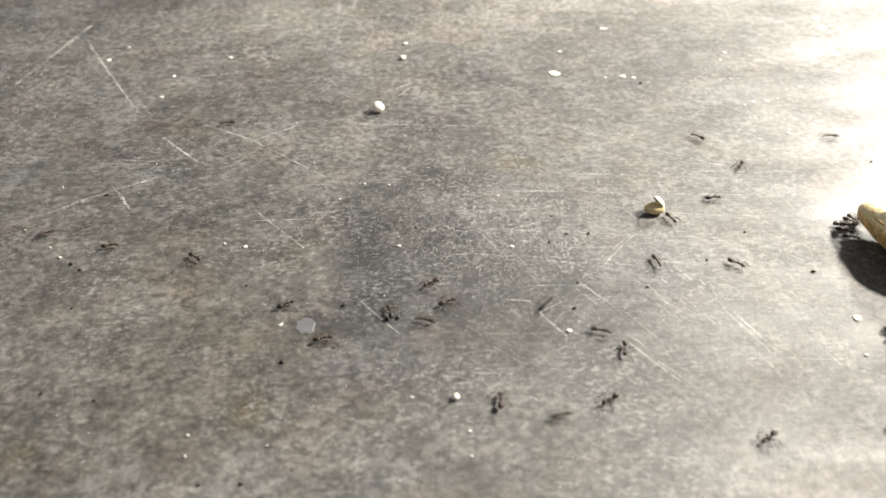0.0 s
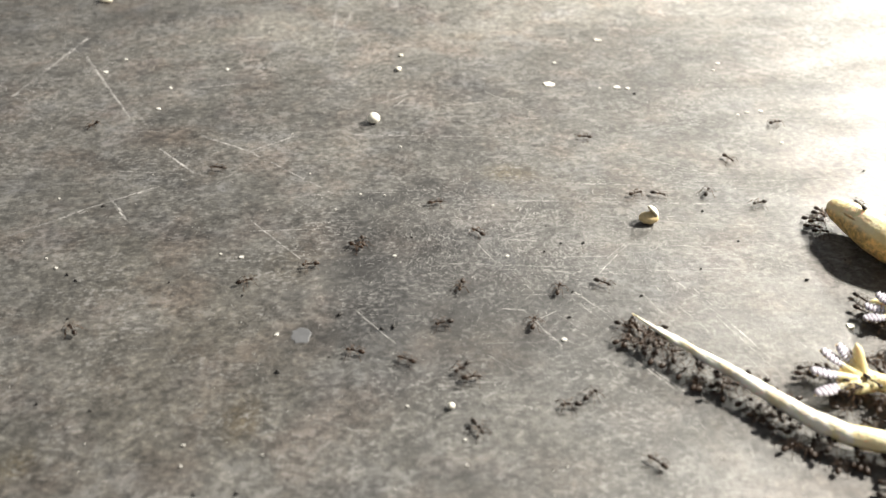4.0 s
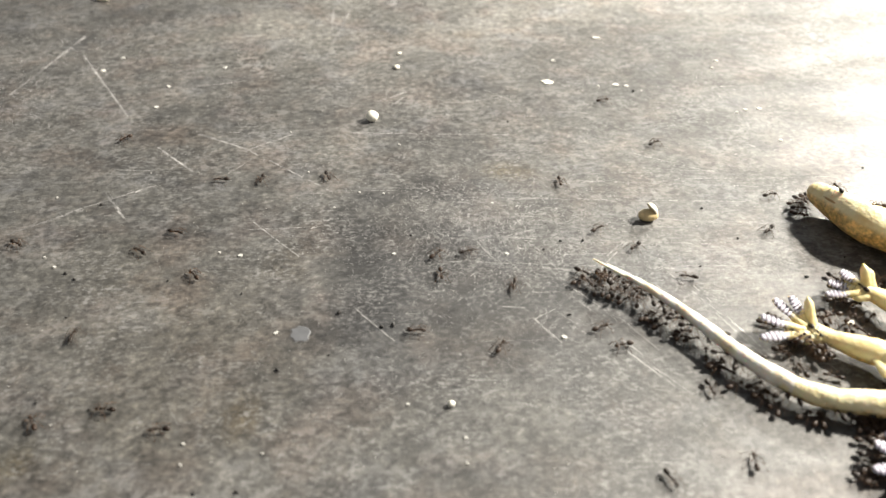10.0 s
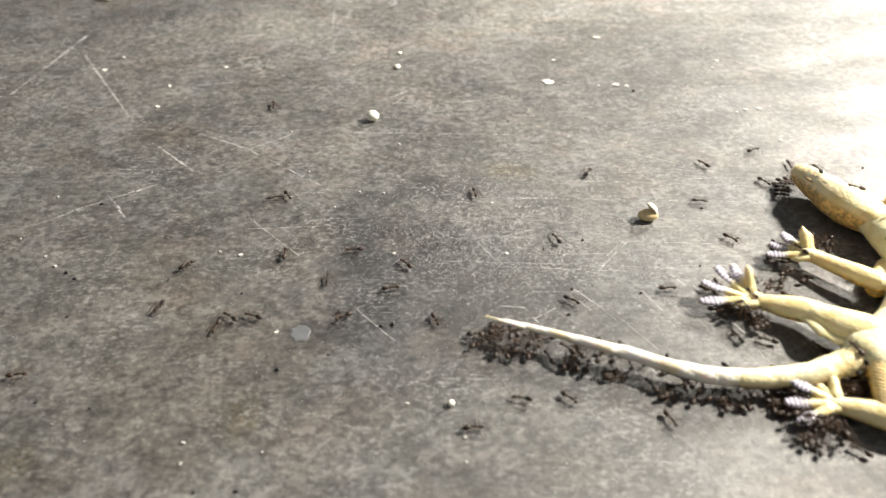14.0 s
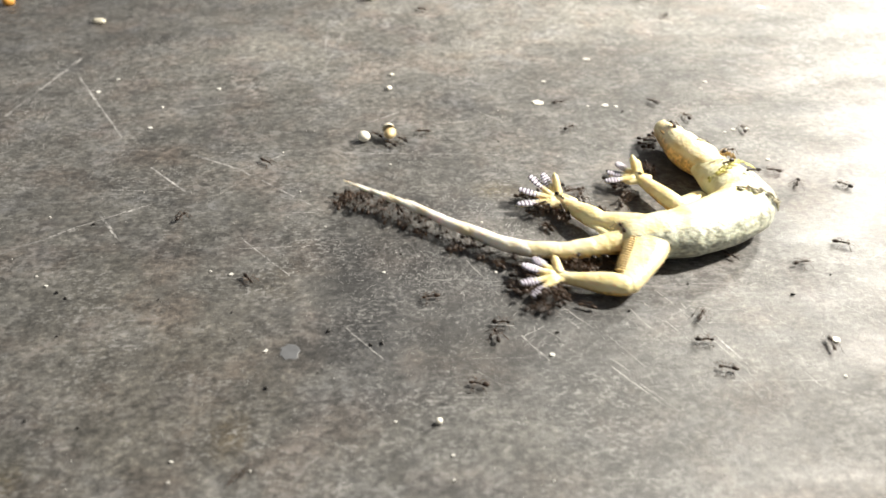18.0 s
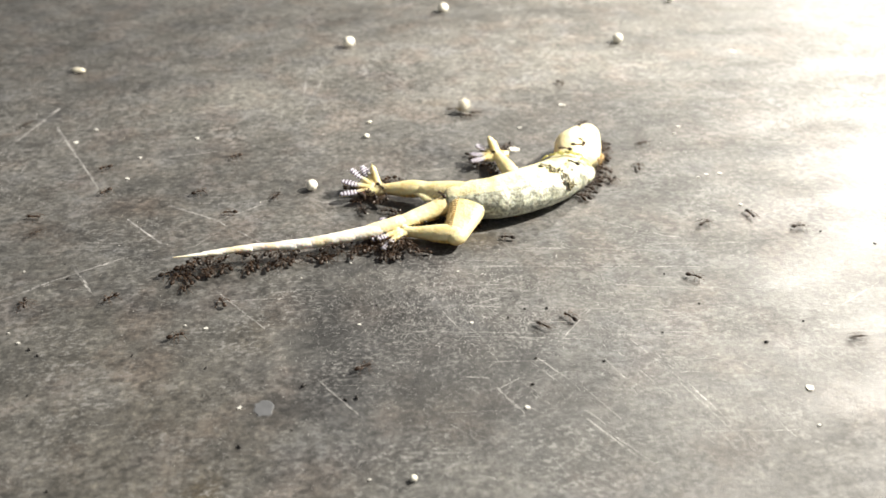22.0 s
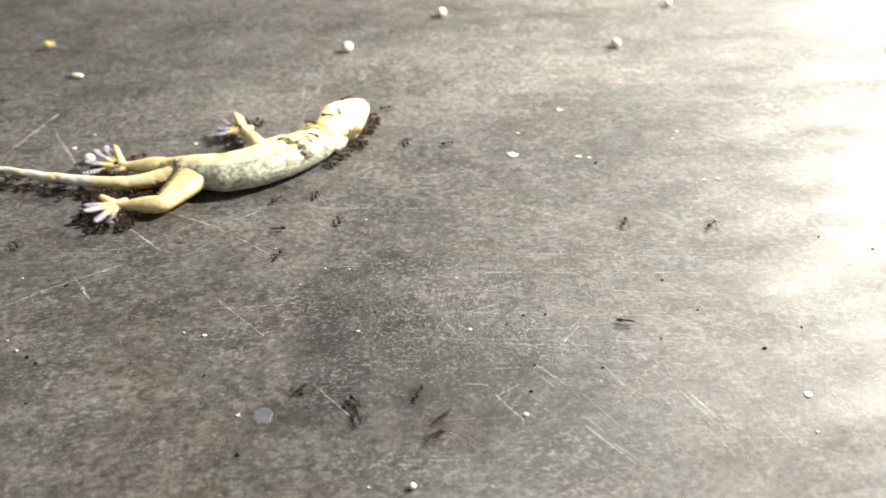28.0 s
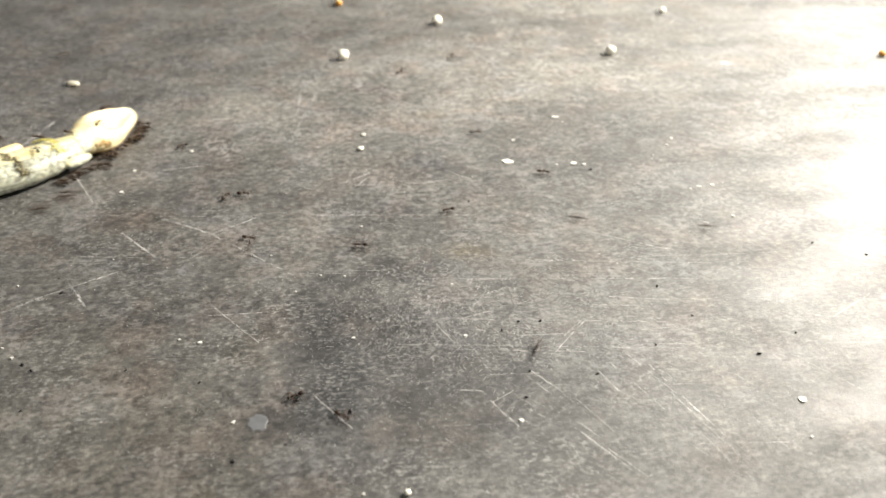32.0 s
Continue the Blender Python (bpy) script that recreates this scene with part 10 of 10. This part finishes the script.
    run((0.8, 21.6), (0, -4.4, 50.5), (0.77, -4.4, 50.5), (2, 6.8, 129.7), (3, -17.1, 136.6), (6, -73.4, 130.9), (7, -56.7, 141.4), (8, -53.5, 143.5), (9, -49.2, 145.5), (10, -24.3, 131.8), (11, -24.7, 130.4), (12, -4.8, 137.7), (13, 0.9, 137.5), (14, 4.5, 125.8), (17, 5.2, 109.2), (18, 9.5, 94.4), (19, 13.4, 106.7), (20, 19.2, 105.4), (21, 13.8, 82.6), (21.62, -10.8, 51.1), (32, -10.8, 51.1))
    run((1.4, 22.4), (0, 109.2, 136.9), (1.38, 109.2, 136.9), (2, 69.5, 141.2), (3, 39.9, 147.4), (6, 11.1, 147), (7, 10.6, 153.3), (8, 19.9, 157.7), (9, 28.2, 158.2), (10, 34.7, 162.4), (11, 43.8, 163), (12, 55.5, 159.5), (13, 66.4, 165.2), (14, 68.2, 135.6), (17, 64.2, 92.2), (18, 61.3, 89.4), (18.4, 74.6, 74.4), (19.6, 82.4, 83), (20, 62.4, 82.5), (21, 60.6, 95.5), (22, 75.3, 101.9), (22.4, 95.3, 101.8), (32, 95.3, 101.8))
    run((1.6, 8.6), (0, -96.1, 123.4), (1.6, -96.1, 123.4), (2, -78.9, 113.3), (2.4, -97.8, 119.9), (4.46, -106.4, 151.7), (6, -6.4, 149.8), (7, -18.7, 135.4), (8, -24.1, 89.1), (8.62, -23.6, 49.1), (32, -23.6, 49.1))
    run((1.6, 32.0), (0, -88.8, 108.7), (1.6, -88.8, 108.7), (2, -69.9, 115), (3, -69.7, 92.4), (6, -62.8, 73), (6.4, -77, 87.2), (13.08, -88.8, 102.8), (14, -29, 107.1), (14.92, -89, 107.1), (18.23, -91.9, 117.9), (19, -47.2, 140.4), (19.77, -95, 125.6), (21.6, -99.1, 136), (22, -80.7, 143.8), (23, -75.3, 139.9), (24, -63, 122.1), (25, -63, 123.5), (25.46, -92.9, 121), (30.08, -97.4, 131.9), (31, -43.6, 158.6), (32, -38.1, 157.9))
    run((2.5, 28.8), (0, -3.9, 51.7), (2.54, -3.9, 51.7), (3, 17.8, 72.4), (6, 20.1, 77.2), (7, 21.1, 71.9), (8, 29.9, 79.3), (9, 37.1, 79.9), (10, 36.8, 76.9), (11, 41.6, 68.4), (12, 38.3, 109), (13, 38.3, 118.3), (14, 46.8, 123), (14.77, 81.4, 86.9), (17.38, 112.7, 138.4), (18, 72.7, 136.1), (19, 79.2, 127.2), (20, 56.8, 102.6), (21, 50.6, 104.1), (22, 27.2, 108.3), (23, 26.4, 125.7), (24, 29.4, 122), (25, 7.4, 111.9), (28, -18.3, 93.7), (28.77, -38.4, 47.9), (32, -38.4, 47.9))
    run((2.6, 18.5), (0, 14.9, 47.4), (2.6, 14.9, 47.4), (3, 28.8, 61.7), (6, 17.3, 65.4), (7, 14.4, 68), (8, 25.3, 83.6), (9, 30.4, 85.6), (10, 26.1, 85.4), (11, 20.1, 82), (12, 14.3, 83.2), (13, 21.9, 79.8), (14, 35.4, 98.2), (17, 57.6, 74.7), (18, 63.7, 109.7), (18.46, 83.4, 87), (32, 83.4, 87))
    run((5.2, 13.4), (0, 93.9, 102), (5.23, 93.9, 102), (6, 43.9, 102.3), (7, 50.2, 114), (8, 57.6, 127.7), (9, 34.9, 126.3), (10, 42.5, 143.8), (11, 63, 145), (12, 45.3, 113), (13, 42.3, 71.4), (13.4, 45.2, 51.6), (32, 45.2, 51.6))
    run((5.5, 25.4), (0, 106, 130.6), (5.46, 106, 130.6), (7, 10.4, 159.9), (8.54, 98.6, 112.8), (17.38, 97.4, 111.7), (18, 69.6, 140.5), (19, 62, 138.7), (20, 55.8, 133.8), (21, 56, 151.1), (22, 51.4, 161.9), (23, 56.5, 168.2), (24, 27.1, 167.8), (25.38, 91.3, 104.7), (32, 91.3, 104.7))
    run((5.5, 17.5), (0, 9.6, 51.4), (5.54, 9.6, 51.4), (6, 28.2, 74.9), (7, 30.8, 76.5), (8, 38.2, 79.3), (9, 61.3, 102.9), (10, 39.8, 101.1), (11, 35.2, 103.4), (12, 29.6, 104.6), (13, 20.1, 73.4), (14, 9.8, 74.7), (17, -1.7, 77.2), (17.46, -9.5, 48.2), (32, -9.5, 48.2))
    run((5.6, 28.6), (0, -91.3, 116.9), (5.6, -91.3, 116.9), (6, -72.1, 111.5), (7, -42.5, 97.4), (8, -32.6, 92), (9, -23.3, 93.2), (10, -5.9, 88.5), (11, 1.2, 89.8), (12, -4.2, 96.5), (13, 0.5, 101.8), (14, -2.8, 90.9), (17, 7.8, 85.1), (18, 5.7, 80.9), (19, 5, 108.3), (20, 10.2, 119.3), (21, 10.4, 119.4), (22, 21.9, 106.4), (23, 42.1, 95.1), (24, 41.4, 86.6), (25, 28.8, 80.9), (28, 3.3, 83.5), (28.62, -20.4, 51.3), (32, -20.4, 51.3))
    run((6.1, 31.6), (0, -81.4, 96), (6.08, -81.4, 96), (7, -28.6, 124.6), (8, -36.6, 89.7), (9, -37.1, 73.8), (10, -40.2, 69.4), (11, -47.5, 76.6), (12, -50.9, 96.5), (13, -52.4, 108.3), (14, -45.4, 104), (17, -52.1, 114.6), (18, -49.9, 124.3), (19, -42.4, 134.4), (20, -39, 139.3), (21, -45.9, 144), (22, -48.4, 152.9), (23, -25.8, 130.7), (24, -1.4, 136.5), (25, -12, 139.5), (28, -28.4, 140.3), (29.08, -97.7, 130.3), (30.38, -105.6, 142.2), (31, -65.8, 146.3), (31.62, -105.8, 147.2), (32, -105.8, 147.2))
    run((7.2, 29.1), (0, -111.1, 160.6), (7.23, -111.1, 160.6), (8, -61.1, 161.7), (9, -61.6, 147.3), (10, -68.3, 146.2), (11, -73.8, 102.9), (11.4, -92.3, 110.6), (13.6, -82.7, 86.5), (14, -64.1, 79.1), (17, -63.3, 79.8), (17.4, -82.5, 85.4), (20.23, -82, 97), (21, -34.3, 112.1), (22, -35.1, 114), (23, -38.8, 118.6), (24, -34.7, 132.7), (25, -42.5, 140.1), (28, -27.1, 131.1), (29.08, -96.8, 124.2), (32, -96.8, 124.2))
    run((7.6, 20.4), (0, -98, 129.7), (7.6, -98, 129.7), (8, -78.1, 131.9), (9, -82, 118.6), (10, -76.9, 110.4), (11, -72.3, 110.1), (12, -75.7, 109.9), (13, -67, 113.1), (14, -33.7, 124), (17, 11.8, 134.7), (18, 51.8, 111.9), (19, 60.7, 99.7), (20, 64.7, 86.8), (20.4, 84.5, 83.9), (32, 84.5, 83.9))
    run((7.6, 32.0), (0, -43.5, 49.4), (7.6, -43.5, 49.4), (8, -37.3, 68.4), (9, -52.3, 71.5), (10, -58, 70.4), (11, -42.5, 96.4), (12, -34.2, 98.6), (13, -21.1, 98.6), (14, -10.3, 98.2), (17, 0.2, 102.7), (18, -1.6, 100.8), (19, -6.8, 103), (20, 20.8, 124), (21, 31.2, 129.6), (22, 59.5, 137.9), (23, 69.7, 150.2), (24, 32.1, 143.5), (25, -17.7, 137.5), (26.23, -97.5, 132.5), (30.08, -105.7, 150), (31, -45.9, 145.6), (32, -41.7, 156.7))
    run((7.6, 32.0), (0, -45.9, 45.7), (7.6, -45.9, 45.7), (8, -40.6, 65), (9, -47.8, 73.6), (10, -48.7, 72.9), (11, -52.6, 77.1), (11.4, -72.4, 74.3), (18.23, -80, 93.1), (19, -32.6, 108.9), (19.77, -79.6, 91.9), (21.77, -89.7, 101.5), (23, -15.1, 130.4), (24, -5.9, 134.1), (25, -3.3, 141.9), (28, -16.3, 143.1), (29, 9.2, 159.6), (30, 9.5, 108.3), (31, -18.2, 93.5), (32, -18.3, 93.5))
    run((16.2, 32.0), (0, -9.3, 351.8), (16.15, -9.3, 351.8), (18, -5.5, 231.9), (19, -2.4, 232.6), (20, 23.8, 239.2), (21, 23.5, 239.9), (22, 40, 210.8), (23, 28.8, 231.4), (24.85, 46.4, 350.1), (30.15, 9.7, 349.5), (32, -3.2, 230.2))
    run((17.5, 23.5), (0, 112, 137.5), (17.54, 112, 137.5), (18, 82.1, 134.9), (19, 81.2, 142.3), (20, 44.6, 129.9), (21, 65.1, 152.1), (22, 70.3, 141.5), (23, 71.9, 130.5), (23.46, 94.2, 110.5), (32, 94.2, 110.5))
    run((18.4, 32.0), (0, -98.6, 131), (18.38, -98.6, 131), (19, -63.9, 150.9), (20, -76.8, 156.5), (21, -74.1, 167.8), (22, -68.6, 154.1), (22.62, -108.6, 155.7), (24.23, -111.8, 149.7), (25, -62.2, 156.6), (28, -2.2, 178.8), (29, -11.2, 179.3), (30, -10.7, 181.7), (31, -15.3, 176.2), (32, -77.6, 157.7))
    run((18.4, 32.0), (0, -89.5, 103.7), (18.38, -89.5, 103.7), (19, -49.5, 103.3), (19.62, -89.2, 98.6), (21.92, -93.7, 120.6), (23, -23.8, 124), (24, -30.6, 125), (25, -22.3, 137.6), (28, -22.1, 153.7), (29, -23.4, 168.1), (30, -17.3, 165.4), (31, -13.5, 167.6), (32, -78, 159.6))
    run((18.4, 32.0), (0, -80.2, 87.4), (18.38, -80.2, 87.4), (19, -42.7, 101.5), (19.62, -82.6, 98.2), (24.6, -100.8, 136.3), (25, -80.8, 134.8), (28, -80.6, 135.7), (28.4, -100.6, 135.1), (30.23, -105.8, 144.8), (31, -55.8, 147.1), (32, -33.8, 139.7))
    run((18.4, 19.6), (0, 141, 189.2), (18.38, 141, 189.2), (19, 101.2, 194), (19.62, 141.1, 190.1), (32, 141.1, 190.1))
    run((18.5, 28.6), (0, -81.7, 96.2), (18.54, -81.7, 96.2), (19, -54.6, 109), (20, -61.7, 102.3), (21, -44.1, 102), (22, -41.5, 105), (23, -46.4, 99.6), (24, -20.1, 94), (25, -36.7, 99.3), (28, -9.5, 90.6), (28.62, -9.1, 50.6), (32, -9.1, 50.6))
    run((18.8, 28.8), (0, 100.5, 121.8), (18.77, 100.5, 121.8), (20, 20.8, 129.3), (21, 19, 131.2), (22, 18.5, 133.6), (23, 12.5, 124.2), (24, 7.9, 111), (25, 4.7, 107.7), (28, 0.8, 92.5), (28.77, -23.2, 48.6), (32, -23.2, 48.6))
    run((18.9, 24.9), (0, 75.7, 76.7), (18.92, 75.7, 76.7), (20, 30.5, 130.1), (21, 23.7, 137.2), (22, 54.7, 173.6), (23, 80.6, 171.1), (24, 87, 207.5), (24.92, 147, 207), (32, 147, 207))
    run((19.2, 32.0), (0, 5.6, 350.7), (19.15, 5.6, 350.7), (21, -4.5, 231.1), (22.85, -18.6, 350.3), (30.31, 1.4, 350.8), (32, 12.6, 241.4))
    run((19.5, 32.0), (0, -153.2, 254.4), (19.54, -153.2, 254.4), (20, -125.3, 243.2), (20.46, -155.1, 247.2), (24.6, -104.9, 148.2), (25, -84.9, 147.6), (25.4, -104.9, 146.5), (30.23, -84.7, 100.2), (31, -34.9, 104.6), (32, -10.8, 88.9))
    run((20.2, 21.8), (0, -76.9, 87.3), (20.23, -76.9, 87.3), (21, -29, 101.6), (21.77, -72.8, 77.5), (32, -72.8, 77.5))
    run((20.2, 31.9), (0, -74.9, 82), (20.23, -74.9, 82), (21, -28.2, 99.9), (22, -9, 96.5), (23, 6.1, 130), (24, 4.5, 141.2), (25, 10.9, 151.4), (28, 7.6, 177.6), (29, 11.9, 162.1), (30, -29, 154.3), (31, -47.8, 154.3), (31.92, -99.9, 124.5), (32, -99.9, 124.5))
    run((20.5, 30.5), (0, -96.6, 120.8), (20.54, -96.6, 120.8), (21, -66.6, 120.2), (22, -70.9, 114.9), (23, -52.5, 110.4), (24, -9.4, 97.3), (25, 10.8, 101), (28, 37.1, 108.9), (29, 67.4, 86.2), (30, 58.3, 89.2), (30.46, 88.3, 88), (32, 88.3, 88))
    run((21.3, 25.7), (0, -5.3, 351.6), (21.31, -5.3, 351.6), (23, 6.8, 242.2), (24, 6.4, 241.3), (25.69, -1.6, 351), (32, -1.6, 351))
    run((14.4, 28.0), (0, 49.4, 386.2), (14.4, 49.4, 386.2), (15.2, 51, 168.8), (16.5, 19.4, 136.2), (17, 12.3, 140), (18, -8.2, 153.6), (19, -22.3, 172.3), (20, -46.5, 178.7), (20.5, -42.3, 187.6), (21, -27.8, 192.5), (22, 15, 191.9), (23, 51.9, 189.5), (24, 75.9, 217.8), (25, 69.3, 240), (26.5, 136.1, 342.7), (28, 292.6, 581.2), (32, 292.6, 581.2))
    run((14.4, 28.0), (0, 43.6, 388.4), (14.4, 43.6, 388.4), (15.2, 45.2, 171), (16.5, 13.6, 138.4), (17, 6.5, 142.2), (18, -14, 155.8), (19, -28.1, 174.5), (20, -52.3, 180.9), (20.5, -48.1, 189.8), (21, -33.6, 194.7), (22, 9.2, 194.1), (23, 46.1, 191.7), (24, 70.1, 220), (25, 63.5, 242.2), (26.5, 130.3, 344.9), (28, 286.8, 583.4), (32, 286.8, 583.4))
    run((14.4, 28.0), (0, 47, 384.4), (14.4, 47, 384.4), (15.2, 48.6, 167), (16.5, 17, 134.4), (17, 9.9, 138.2), (18, -10.6, 151.8), (19, -24.7, 170.5), (20, -48.9, 176.9), (20.5, -44.7, 185.8), (21, -30.2, 190.7), (22, 12.6, 190.1), (23, 49.5, 187.7), (24, 73.5, 216), (25, 66.9, 238.2), (26.5, 133.7, 340.9), (28, 290.2, 579.4), (32, 290.2, 579.4))


motions()
